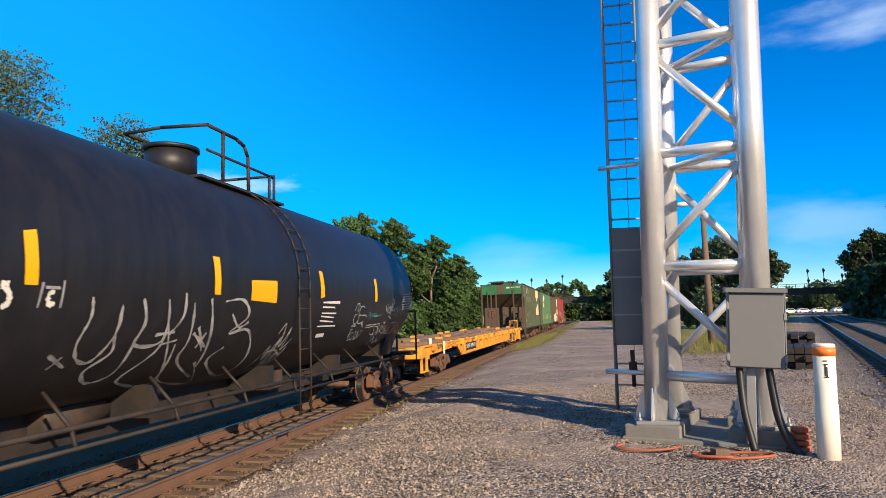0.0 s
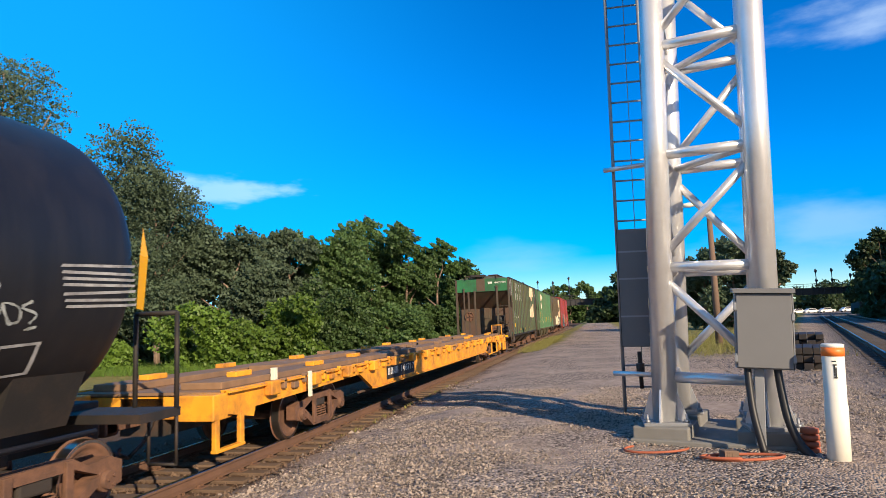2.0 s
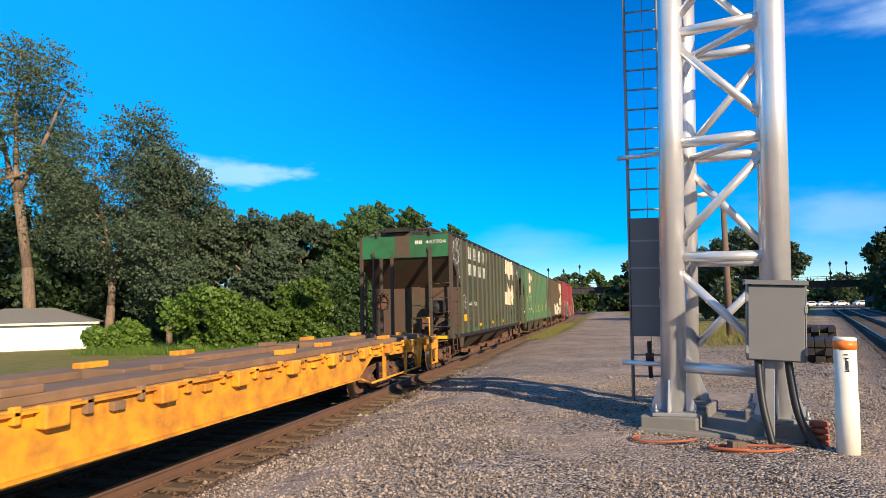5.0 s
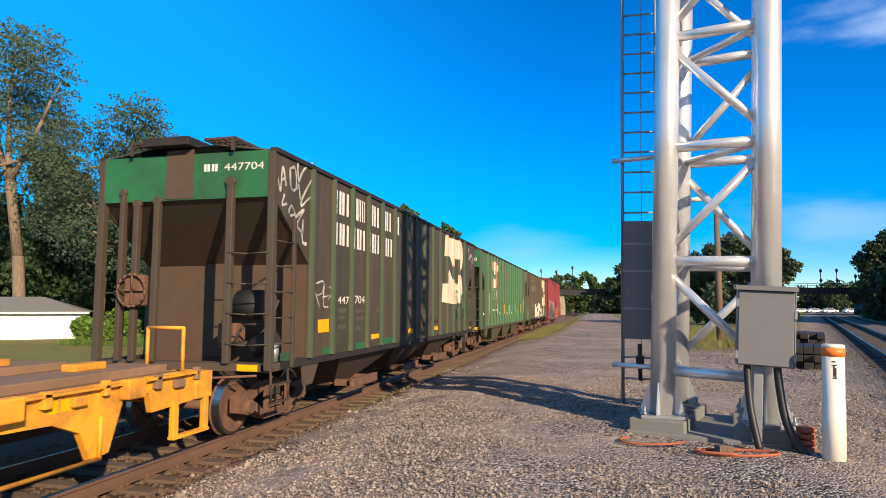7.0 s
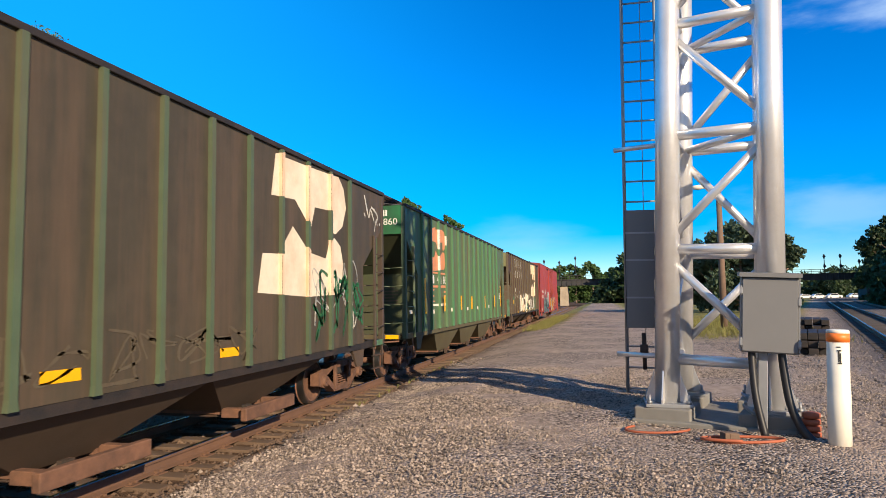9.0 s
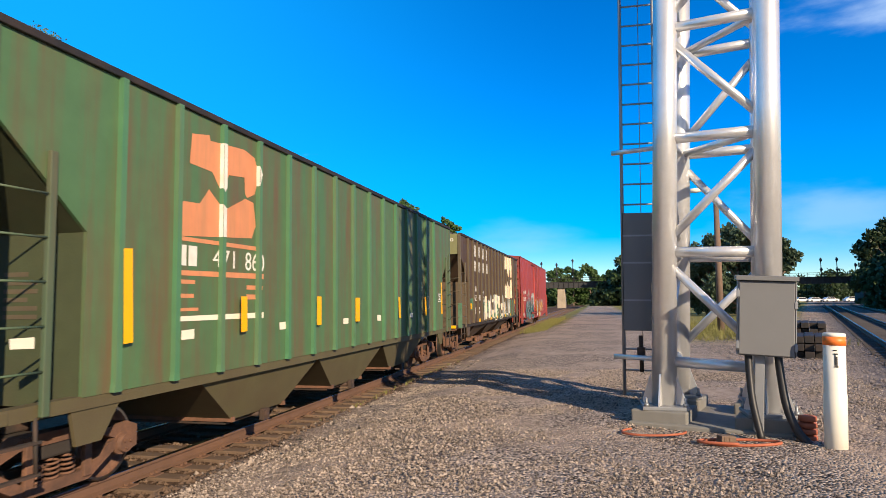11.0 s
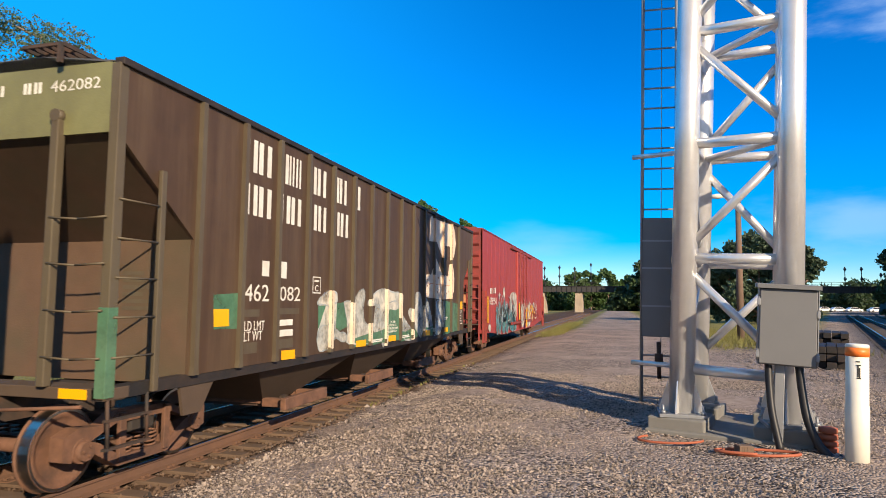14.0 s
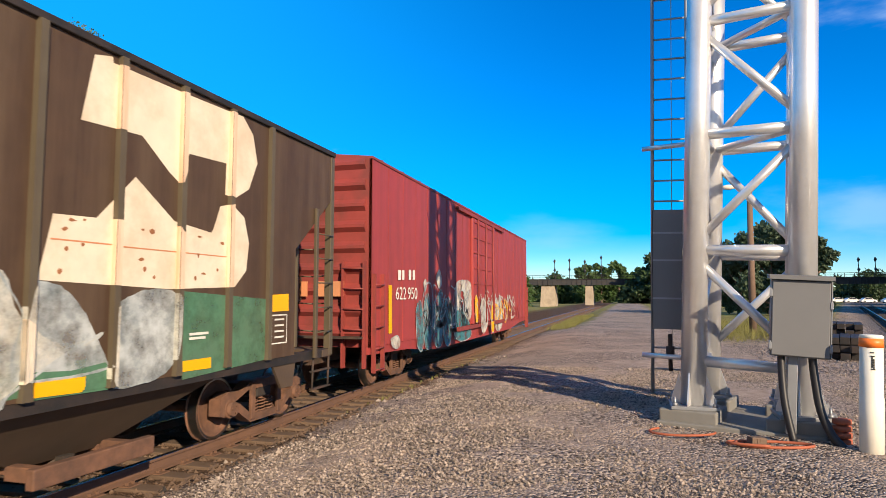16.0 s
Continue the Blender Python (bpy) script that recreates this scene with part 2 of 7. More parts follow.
M_LEAFB = mat("bright_shrub_leaves", (0.115, 0.195, 0.028), 0.55, var=0.3, scale=0.4, rnd=0.5, bump=0, trans=0.35)
# The grey-green holds the distance haze, mixed into the leaf colour.
M_LEAFG = mat("haze_greyed_leaves", (0.078, 0.118, 0.066), 0.7, var=0.3, scale=0.3, rnd=0.3, bump=0, trans=0.25)
M_LEAFD = mat("dark_leaves", (0.042, 0.075, 0.026), 0.6, var=0.3, scale=0.3, rnd=0.5, bump=0, trans=0.2)
M_WOODPOLE = mat("weathered_pole_timber", (0.16, 0.105, 0.075), 0.9, var=0.3, scale=5, bump=0.4)
M_GARAGE = mat("white_siding", (0.70, 0.72, 0.72), 0.7, var=0.05, scale=2, bump=0.05)
M_SHINGLE = mat("grey_shingles", (0.17, 0.165, 0.155), 0.9, var=0.2, scale=8, bump=0.4)
M_BRIDGE = mat("dark_bridge_steel", (0.03, 0.03, 0.033), 0.7, stain=(0.07, 0.055, 0.045), samt=0.4)
M_BRCONC = mat("sunlit_bridge_concrete", (0.42, 0.34, 0.25), 0.9, var=0.2, scale=0.8, stain=(0.22, 0.18, 0.14), samt=0.6)
M_BLUE = mat("blue_bin_plastic", (0.03, 0.12, 0.45), 0.5, var=0.05, bump=0)
M_BLACKP = mat("black_marker_ink", (0.03, 0.03, 0.03), 0.6, var=0.1, bump=0)
M_GLASS = mat("dark_lens_glass", (0.03, 0.03, 0.04), 0.1, var=0.1, bump=0)
M_CARP = mat("white_car_paint", (0.7, 0.7, 0.7), 0.3, var=0.05, bump=0)


def ground_material():
    """Crushed stone, dusty road, cinders by the track and grass beyond, laid out by place."""
    m = bpy.data.materials.new("gravel_and_grass")
    m.use_nodes = True
    n, l = m.node_tree.nodes, m.node_tree.links
    bsdf = n["Principled BSDF"]
    bsdf.inputs["Roughness"].default_value = 0.95
    bsdf.inputs["Specular IOR Level"].default_value = 0.2
    geo = n.new("ShaderNodeNewGeometry")
    sep = n.new("ShaderNodeSeparateXYZ")
    l.new(geo.outputs["Position"], sep.inputs[0])

    def noise_tex(scale, detail=4, rough=0.5):
        t = n.new("ShaderNodeTexNoise")
        t.inputs["Scale"].default_value, t.inputs["Detail"].default_value = scale, detail
        t.inputs["Roughness"].default_value = rough
        l.new(geo.outputs["Position"], t.inputs["Vector"])
        return t.outputs[0]

    def ramp(src, a, b, ca=(0, 0, 0), cb=(1, 1, 1)):
        r = n.new("ShaderNodeValToRGB")
        r.color_ramp.elements[0].position, r.color_ramp.elements[1].position = a, b
        r.color_ramp.elements[0].color, r.color_ramp.elements[1].color = (*ca, 1), (*cb, 1)
        l.new(src, r.inputs[0])
        return r.outputs[0]

    def mixc(f, a, b):
        x = n.new("ShaderNodeMixRGB")
        for s, v in ((x.inputs[0], f), (x.inputs[1], a), (x.inputs[2], b)):
            if isinstance(v, tuple):
                s.default_value = (*v, 1)
            elif isinstance(v, float):
                s.default_value = v
            else:
                l.new(v, s)
        return x.outputs[0]

    def math2(op, a, b):
        x = n.new("ShaderNodeMath")
        x.operation = op
        for s, v in ((x.inputs[0], a), (x.inputs[1], b)):
            if isinstance(v, (int, float)):
                s.default_value = v
            else:
                l.new(v, s)
        return x.outputs[0]

    def band(src, a, b):
        r = n.new("ShaderNodeMapRange")
        r.inputs["From Min"].default_value, r.inputs["From Max"].default_value = a, b
        l.new(src, r.inputs[0])
        return r.outputs[0]

    wob = math2("MULTIPLY", math2("SUBTRACT", noise_tex(0.6, 3), 0.5), 1.6)
    xx = math2("ADD", sep.outputs["X"], wob)
    vor = n.new("ShaderNodeTexVoronoi")
    vor.inputs["Scale"].default_value = 34
    l.new(geo.outputs["Position"], vor.inputs["Vector"])
    stone = ramp(vor.outputs["Color"], 0.2, 0.85, (0.06, 0.047, 0.042), (0.55, 0.45, 0.385))
    dust = ramp(noise_tex(5, 6), 0.3, 0.75, (0.30, 0.232, 0.19), (0.52, 0.415, 0.345))
    gravel = mixc(ramp(noise_tex(0.45, 5, 0.6), 0.46, 0.60), stone, dust)
    cind = mixc(noise_tex(9, 5), (0.05, 0.031, 0.021), (0.16, 0.098, 0.062))
    col = mixc(band(xx, -3.9, -4.8), gravel, cind)
    ball = ramp(vor.outputs["Color"], 0.1, 0.9, (0.075, 0.066, 0.066), (0.26, 0.225, 0.215))
    off = math2("SUBTRACT", math2("MULTIPLY", sep.outputs["X"], 0.96), math2("MULTIPLY", sep.outputs["Y"], 0.279))
    col = mixc(band(off, 0.2, 1.4), col, ball)
    grass = mixc(noise_tex(1.2, 5), (0.13, 0.135, 0.03), (0.34, 0.29, 0.11))
    col = mixc(band(xx, -13.0, -17.0), col, grass)
    road = math2("MULTIPLY", band(xx, 2.2, 3.4), band(sep.outputs["Y"], 24.0, 30.0))
    road = math2("MULTIPLY", road, band(off, -0.5, -1.5))
    col = mixc(road, col, grass)
    verge = math2("MULTIPLY", math2("MULTIPLY", band(xx, -4.6, -4.0), band(xx, -2.2, -2.9)), band(sep.outputs["Y"], 36.0, 46.0))
    col = mixc(verge, col, grass)
    l.new(col, bsdf.inputs["Base Color"])
    bp = n.new("ShaderNodeBump")
    bp.inputs["Strength"].default_value, bp.inputs["Distance"].default_value = 1.0, 0.035
    l.new(math2("SUBTRACT", noise_tex(18, 4), vor.outputs["Distance"]), bp.inputs["Height"])
    l.new(bp.outputs[0], bsdf.inputs["Normal"])
    return m


M_GROUND = ground_material()

# ---- mesh helpers ----
IDENT = Matrix.Identity(4)


def box(bm, x0, x1, y0, y1, z0, z1, m=IDENT, bev=0.0):
    vs = [bm.verts.new(m @ Vector(p)) for p in ((x0, y0, z0), (x1, y0, z0), (x1, y1, z0), (x0, y1, z0),
                                               (x0, y0, z1), (x1, y0, z1), (x1, y1, z1), (x0, y1, z1))]
    fs = [bm.faces.new([vs[i] for i in f]) for f in ((3, 2, 1, 0), (4, 5, 6, 7), (0, 1, 5, 4), (1, 2, 6, 5), (2, 3, 7, 6), (3, 0, 4, 7))]
    if bev:
        es = list({e for f in fs for e in f.edges})
        bmesh.ops.bevel(bm, geom=es, offset=bev, segments=2, affect="EDGES", profile=0.5)


def rod(bm, a, b, r, seg=12, r2=None, caps=True):
    a, b = Vector(a), Vector(b)
    d = (b - a).normalized()
    u = d.orthogonal().normalized()
    w = d.cross(u)
    r2 = r if r2 is None else r2
    ra, rb = [], []
    for i in range(seg):
        c, s = math.cos(2 * math.pi * i / seg), math.sin(2 * math.pi * i / seg)
        ra.append(bm.verts.new(a + (u * c + w * s) * r))
        rb.append(bm.verts.new(b + (u * c + w * s) * r2))
    for i in range(seg):
        j = (i + 1) % seg
        bm.faces.new((ra[i], ra[j], rb[j], rb[i])).smooth = True
    if caps:
        bm.faces.new(ra[::-1])
        bm.faces.new(rb)


def tube(bm, pts, r, seg=8):
    for a, b in zip(pts, pts[1:]):
        rod(bm, a, b, r, seg)
    for p in pts[1:-1]:
        bmesh.ops.create_icosphere(bm, subdivisions=1, radius=r, matrix=Matrix.Translation(p))


def sweep(bm, pts, r, seg=10):
    """A smooth round cable through the points."""
    rings = []
    n = len(pts)
    for i, p in enumerate(pts):
        d = (pts[min(i + 1, n - 1)] - pts[max(i - 1, 0)]).normalized()
        u = d.cross(Vector((0.31, 0.17, 0.93))).normalized()
        w = d.cross(u)
        rings.append([bm.verts.new(p + (u * math.cos(2 * math.pi * k / seg) + w * math.sin(2 * math.pi * k / seg)) * r) for k in range(seg)])
    for ra, rb in zip(rings, rings[1:]):
        for k in range(seg):
            bm.faces.new((ra[k], ra[(k + 1) % seg], rb[(k + 1) % seg], rb[k])).smooth = True
    bm.faces.new(rings[0][::-1])
    bm.faces.new(rings[-1])


def prism(bm, poly, axis, a, b, m=IDENT):
    """A flat outline drawn out along an axis; the outline gives the two other coordinates in order."""
    def at(p, s):
        return m @ Vector({"x": (s, p[0], p[1]), "y": (p[0], s, p[1]), "z": (p[0], p[1], s)}[axis])
    va, vb = [bm.verts.new(at(p, a)) for p in poly], [bm.verts.new(at(p, b)) for p in poly]
    n = len(poly)
    for i in range(n):
        bm.faces.new((va[i], va[(i + 1) % n], vb[(i + 1) % n], vb[i]))
    bm.faces.new(va[::-1])
    bm.faces.new(vb)


def lathe(bm, prof, axis="x", seg=24, c=(0, 0, 0)):
    """A closed profile of (along, radius) turned round an axis through c."""
    rings = []
    for s, r in prof:
        ring = []
        for i in range(seg):
            p, q = r * math.cos(2 * math.pi * i / seg), r * math.sin(2 * math.pi * i / seg)
            v = {"x": (s, p, q), "y": (p, s, q), "z": (p, q, s)}[axis]
            ring.append(bm.verts.new(Vector(v) + Vector(c)))
        rings.append(ring)
    for ra, rb in zip(rings, rings[1:]):
        for i in range(seg):
            j = (i + 1) % seg
            bm.faces.new((ra[i], ra[j], rb[j], rb[i])).smooth = True
    bm.faces.new(rings[0][::-1])
    bm.faces.new(rings[-1])


def mesh_of(name, bm, material):
    bmesh.ops.recalc_face_normals(bm, faces=bm.faces)
    me = bpy.data.meshes.new(name)
    bm.to_mesh(me)
    bm.free()
    me.materials.append(material)
    return me


def part(name, bm, material, parent=None, label="", m=None):
    ob = new(name, mesh_of(name, bm, material))
    if parent is not None:
        ob.parent = parent
    if m is not None:
        ob.matrix_basis = m
    if label:
        tagged(ob, label)
    return ob


def thing(name, label, category, m=IDENT, group="", kind=""):
    ob = new(name)
    ob.empty_display_size = 0.2
    ob.matrix_basis = m
    return tagged(ob, label, category, group, kind)


def BM():
    return bmesh.new()

# ---- ground and tracks ----
RAIL_Z, TRACK_X = -0.31, -6.456


def ground_z(x, y):
    def s(a, b):
        t = min(1, max(0, (x - a) / (b - a)))
        return t * t * (3 - 2 * t)
    z = -0.235 * s(-2.2, -4.4) - 0.295 * s(-4.35, -5.15)
    z -= 0.45 * s(-9, -22)
    off = 0.96 * x - 0.279 * y
    t = min(1, max(0, (off - 0.2) / 1.0))
    z -= 0.12 * t * t * (3 - 2 * t)
    return z


def build_ground():
    def steps(a, b, n):
        return [a + (b - a) * i / n for i in range(n)]
    xs = [-3000, -900, -300, -120] + steps(-60, -10, 20) + steps(-10, 14, 120) + steps(14, 60, 30) + [60, 120, 300, 900, 3000]
    ys = [-3000, -600, -120] + steps(-40, 2, 14) + steps(2, 30, 150) + steps(30, 110, 60) + [110, 150, 200, 300, 600, 1200, 3000]
    vs = []
    for y in ys:
        for x in xs:
            near = math.exp(-((x + 1) / 12) ** 2 - ((y - 12) / 22) ** 2)
            h = 0.045 * near * (noise.noise((x * 0.7, y * 0.7, 1)) + 0.5 * noise.noise((x * 2.3, y * 2.3, 4)))
            if -8.2 < x < -4.7:
                h *= 0.3
            vs.append((x, y, ground_z(x, y) + h))
    w = len(xs)
    fs = [(j * w + i, j * w + i + 1, (j + 1) * w + i + 1, (j + 1) * w + i) for j in range(len(ys) - 1) for i in range(w - 1)]
    me = bpy.data.meshes.new("ground")
    me.from_pydata(vs, [], fs)
    for p in me.polygons:
        p.use_smooth = True
    me.materials.append(M_GROUND)
    tagged(new("ground", me), "grey and tan crushed stone with dusty road and grass", "ground", kind="structure")


build_ground()


def rail_bm(length, head):
    bm = BM()
    if head:
        prism(bm, [(-0.034, -0.006), (0.034, -0.006), (0.03, 0.0), (-0.03, 0.0)], "y", 0, length)
    else:
        prism(bm, [(-0.07, -0.17), (0.07, -0.17), (0.07, -0.155), (0.012, -0.135), (0.01, -0.05), (0.036, -0.04), (0.036, -0.007),
                   (-0.036, -0.007), (-0.036, -0.04), (-0.01, -0.05), (-0.012, -0.135), (-0.07, -0.155)], "y", 0, length)
    return bm


def build_track(label, m, length, gap, timber, z_drop=0.175, singles=280):
    track = thing("railway_track", label, "railway track", m, "railway tracks", "structure")
    for x in (-0.7525, 0.7525):
        r = part("rail", rail_bm(length, False), M_RAIL, track, m=pose(x, 0, 0))
        part("rail_head", rail_bm(length, True), M_RAILTOP, r, "polished running surface")
    rng = random.Random(5)
    bm = BM()
    box(bm, -1.3, 1.3, -0.115, 0.115, -0.18, 0, bev=0.012)
    tie = mesh_of("tie", bm, timber)
    bm = BM()
    for x in (-0.7525, 0.7525):
        box(bm, x - 0.17, x + 0.17, -0.09, 0.09, 0, 0.014)
        for dx, dy in ((-0.1, 0.05), (0.1, -0.05), (-0.1, -0.05), (0.1, 0.05)):
            box(bm, x + dx - 0.014, x + dx + 0.014, dy - 0.014, dy + 0.014, 0.01, 0.045)
    plates = mesh_of("tie_plate", bm, M_RAIL)
    n = int(length / gap)
    rest = BM()
    for i in range(n):
        mm = pose(rng.uniform(-0.04, 0.04), (i + 0.5) * gap + rng.uniform(-0.03, 0.03), -z_drop - rng.uniform(0, 0.012), 0, 0, rng.uniform(-1.2, 1.2))
        if i < singles:
            t = new("tie", tie)
            t.parent, t.matrix_basis = track, mm
            if i < 70:
                p = new("tie_plate", plates)
                p.parent = t
        else:
            box(rest, -1.3, 1.3, -0.115, 0.115, -0.18, 0, mm)
    if n > singles:
        tagged(part("ties", rest, timber, track), kind="stuff")
    else:
        rest.free()
    return track


build_track("rusty rails spiked to brown timber ties", pose(TRACK_X, -8, RAIL_Z), 150, 0.5, M_TIE)
DIRX, DIRY = 0.279, 0.960
for k, offset in enumerate((2.86, 7.2)):
    build_track("steel rails on dark ties in grey ballast", pose(offset * DIRY - 6 * DIRX, -offset * DIRX - 6 * DIRY, 0.11, 0, 0, -16.2), 150, 0.6, M_TIEDK, singles=110)

# ---- signal mast ----
LEAN = pose(0, 0, 0, 0, 2.3, 0)
LEGS = [Vector(p) for p in ((-0.62, -0.22, 0), (0.605, -0.62, 0), (-0.31, 0.86, 0), (0.80, 0.46, 0))]
MAST = Vector((1.44, 9.57, 0))
MAST_TOP = 9.0


def build_mast():
    mast = thing("signal_mast", "silver tubular steel lattice signal mast on concrete footing", "signal mast", Matrix.Translation(MAST))
    for p in LEGS:
        bm = BM()
        lo, hi = p + Vector((0, 0, 0.24)), LEAN @ (p + Vector((0, 0, MAST_TOP)))
        rod(bm, lo, hi, 0.165, 28)
        leg = part("leg", bm, M_SILVER, mast)
        bm = BM()
        box(bm, p.x - 0.30, p.x + 0.30, p.y - 0.30, p.y + 0.30, 0.2, 0.245, bev=0.006)
        part("base_plate", bm, M_GALV, leg)
        for k in range(4):
            a = math.pi * k / 2 - 0.33
            bm = BM()
            c = Vector((p.x, p.y, 0.245))
            d = Vector((math.cos(a), math.sin(a), 0))
            sd = Vector((-d.y, d.x, 0)) * 0.009
            q = [c + d * 0.155, c + d * 0.29, c + d * 0.29 + Vector((0, 0, 0.05)), c + d * 0.165 + Vector((0, 0, 0.42))]
            va, vb = [bm.verts.new(v - sd) for v in q], [bm.verts.new(v + sd) for v in q]
            for i in range(4):
                bm.faces.new((va[i], va[(i + 1) % 4], vb[(i + 1) % 4], vb[i]))
            bm.faces.new(va[::-1]), bm.faces.new(vb)
            part("gusset", bm, M_SILVER, leg)
        for sx in (-1, 1):
            for sy in (-1, 1):
                bm = BM()
                rod(bm, (p.x + sx * 0.25, p.y + sy * 0.25, 0.22), (p.x + sx * 0.25, p.y + sy * 0.25, 0.36), 0.018, 8)
                rod(bm, (p.x + sx * 0.25, p.y + sy * 0.25, 0.245), (p.x + sx * 0.25, p.y + sy * 0.25, 0.285), 0.036, 6)
                part("anchor_bolt", bm, M_GALV, leg)
    levels = [0.80, 2.30, 3.90, 5.50, 7.10, 8.7]
    faces = [(0, 1, 0), (2, 3, 1), (0, 2, 1), (1, 3, 0)]

    def on(i, z):
        return LEAN @ (LEGS[i] + Vector((0, 0, z)))
    for a, b, flip in faces:
        for z in levels[1:] if (a, b) == (2, 3) else levels:
            bm = BM()
            rod(bm, on(a, z), on(b, z), 0.072, 16)
            part("brace", bm, M_SILVER, mast)
        for k, (z0, z1) in enumerate(zip(levels, levels[1:])):
            up = (k + flip) % 2
            bm = BM()
            rod(bm, on(a, z0 + 0.12 if up else z1 - 0.12), on(b, z1 - 0.12 if up else z0 + 0.12), 0.058, 16)
            part("diagonal", bm, M_SILVER, mast)
    for z in levels[2:]:
        bm = BM()
        rod(bm, on(1, z), on(2, z), 0.055, 16)
        part("plan_brace", bm, M_SILVER, mast)
    return mast


build_mast()
bm = BM()
ux, uy = (LEGS[1] - LEGS[0]).normalized(), (LEGS[2] - LEGS[0]).normalized()
rot = math.degrees(math.atan2(ux.y, ux.x))
cx = sum((p for p in LEGS), Vector()) / 4 + MAST
for p in LEGS:
    box(bm, -0.36, 0.36, -0.36, 0.36, -0.3, 0.2, pose(p.x + MAST.x, p.y + MAST.y, 0, 0, 0, rot), bev=0.02)
box(bm, -0.98, 0.98, -0.98, 0.98, -0.3, 0.05, pose(cx.x, cx.y, 0, 0, 0, rot), bev=0.02)
tagged(part("mast_footing", bm, M_CONC), "low grey concrete footing under the mast", "footing")

# ---- train ----
SPEED = (5.590, 0.0055, 0.00012)


def travelled(t):
    return SPEED[0] * t + SPEED[1] * t * t + SPEED[2] * t ** 3


WHEEL_R = 0.43
WHEELSETS, CARS = [], []


def wheel_meshes():
    bm = BM()
    for s in (-1, 1):
        prof = [(0.80, 0.10), (0.80, 0.30), (0.815, 0.33), (0.835, 0.35), (0.835, WHEEL_R - 0.008), (0.70, WHEEL_R + 0.002), (0.695, WHEEL_R + 0.026),
                (0.68, WHEEL_R + 0.026), (0.675, 0.34), (0.71, 0.31), (0.735, 0.2), (0.70, 0.1)]
        lathe(bm, [(s * a, r) for a, r in prof], "x", 32)
    rod(bm, (-0.98, 0, 0), (0.98, 0, 0), 0.075, 14)
    steel = mesh_of("wheelset", bm, M_RUST)
    bm = BM()
    for s in (-1, 1):
        for k in range(32):
            a, b = 2 * math.pi * k / 32, 2 * math.pi * (k + 1) / 32
            q = [(s * x, r * math.cos(t), r * math.sin(t)) for x, r, t in ((0.838, WHEEL_R - 0.012, a), (0.838, WHEEL_R - 0.012, b), (0.838, WHEEL_R - 0.04, b), (0.838, WHEEL_R - 0.04, a))]
            bm.faces.new([bm.verts.new(v) for v in q])
            q = [(s * x, r * math.cos(t), r * math.sin(t)) for x, r, t in ((0.838, WHEEL_R - 0.004, a), (0.838, WHEEL_R - 0.004, b), (0.70, WHEEL_R + 0.005, b), (0.70, WHEEL_R + 0.005, a))]
            bm.faces.new([bm.verts.new(v) for v in q])
    bmesh.ops.remove_doubles(bm, verts=bm.verts, dist=0.0005)
    tread = mesh_of("tread", bm, M_TREAD)
    bm = BM()
    for s in (-1, 1):
        rod(bm, (s * 0.98, 0, 0), (s * 1.15, 0, 0), 0.10, 14)
        for k in range(3):
            t = 2 * math.pi * k / 3
            rod(bm, (s * 1.145, 0.055 * math.cos(t), 0.055 * math.sin(t)), (s * 1.168, 0.055 * math.cos(t), 0.055 * math.sin(t)), 0.018, 6)
    cap = mesh_of("bearing_cap", bm, M_RUST)
    return steel, tread, cap


WHEEL, TREAD, CAP = wheel_meshes()


def truck_meshes():
    out = []
    for s in (-1, 1):
        bm = BM()
        chord = [(-1.13, 0.36), (-1.13, 0.60), (-0.95, 0.67), (-0.62, 0.64), (-0.42, 0.75), (0.42, 0.75), (0.62, 0.64), (0.95, 0.67), (1.13, 0.60), (1.13, 0.36),
                 (1.02, 0.33), (0.98, 0.50), (0.80, 0.50), (0.45, 0.63), (-0.45, 0.63), (-0.80, 0.50), (-0.98, 0.50), (-1.02, 0.33)]
        prism(bm, chord, "x", s * 0.90, s * 1.08)
        prism(bm, [(-0.84, 0.52), (-0.76, 0.38), (-0.40, 0.16), (0.40, 0.16), (0.76, 0.38), (0.84, 0.52), (0.68, 0.47), (0.37, 0.27), (-0.37, 0.27), (-0.68, 0.47)], "x", s * 0.91, s * 1.09)
        for y in (-0.89, 0.89):
            rod(bm, (s * 1.02, y, 0.43), (s * 1.09, y, 0.43), 0.13, 16)
        for y in (-0.36, 0.36):
            box(bm, min(s * 1.06, s * 1.115), max(s * 1.06, s * 1.115), y - 0.05, y + 0.05, 0.2, 0.74, bev=0.01)
        frame_me = mesh_of("side_frame", bm, M_RUST)
        out.append((s, frame_me))
    bm = BM()
    sweep(bm, [Vector((0.065 * math.cos(k * 0.7), 0.065 * math.sin(k * 0.7), 0.19 + 0.0052 * k)) for k in range(54)], 0.014, 6)
    coil = mesh_of("coil_spring", bm, M_RUST)
    bm = BM()
    box(bm, -1.06, 1.06, -0.2, 0.2, 0.48, 0.68, bev=0.03)
    box(bm, -0.4, 0.4, -0.3, 0.3, 0.66, 0.82, bev=0.03)
    for y in (-0.42, 0.42):
        box(bm, -0.8, 0.8, y - 0.06, y + 0.06, 0.3, 0.42)
    bol = mesh_of("bolster", bm, M_DARK)
    return out, coil, bol


TRUCK_SIDES, COIL, BOLSTER = truck_meshes()


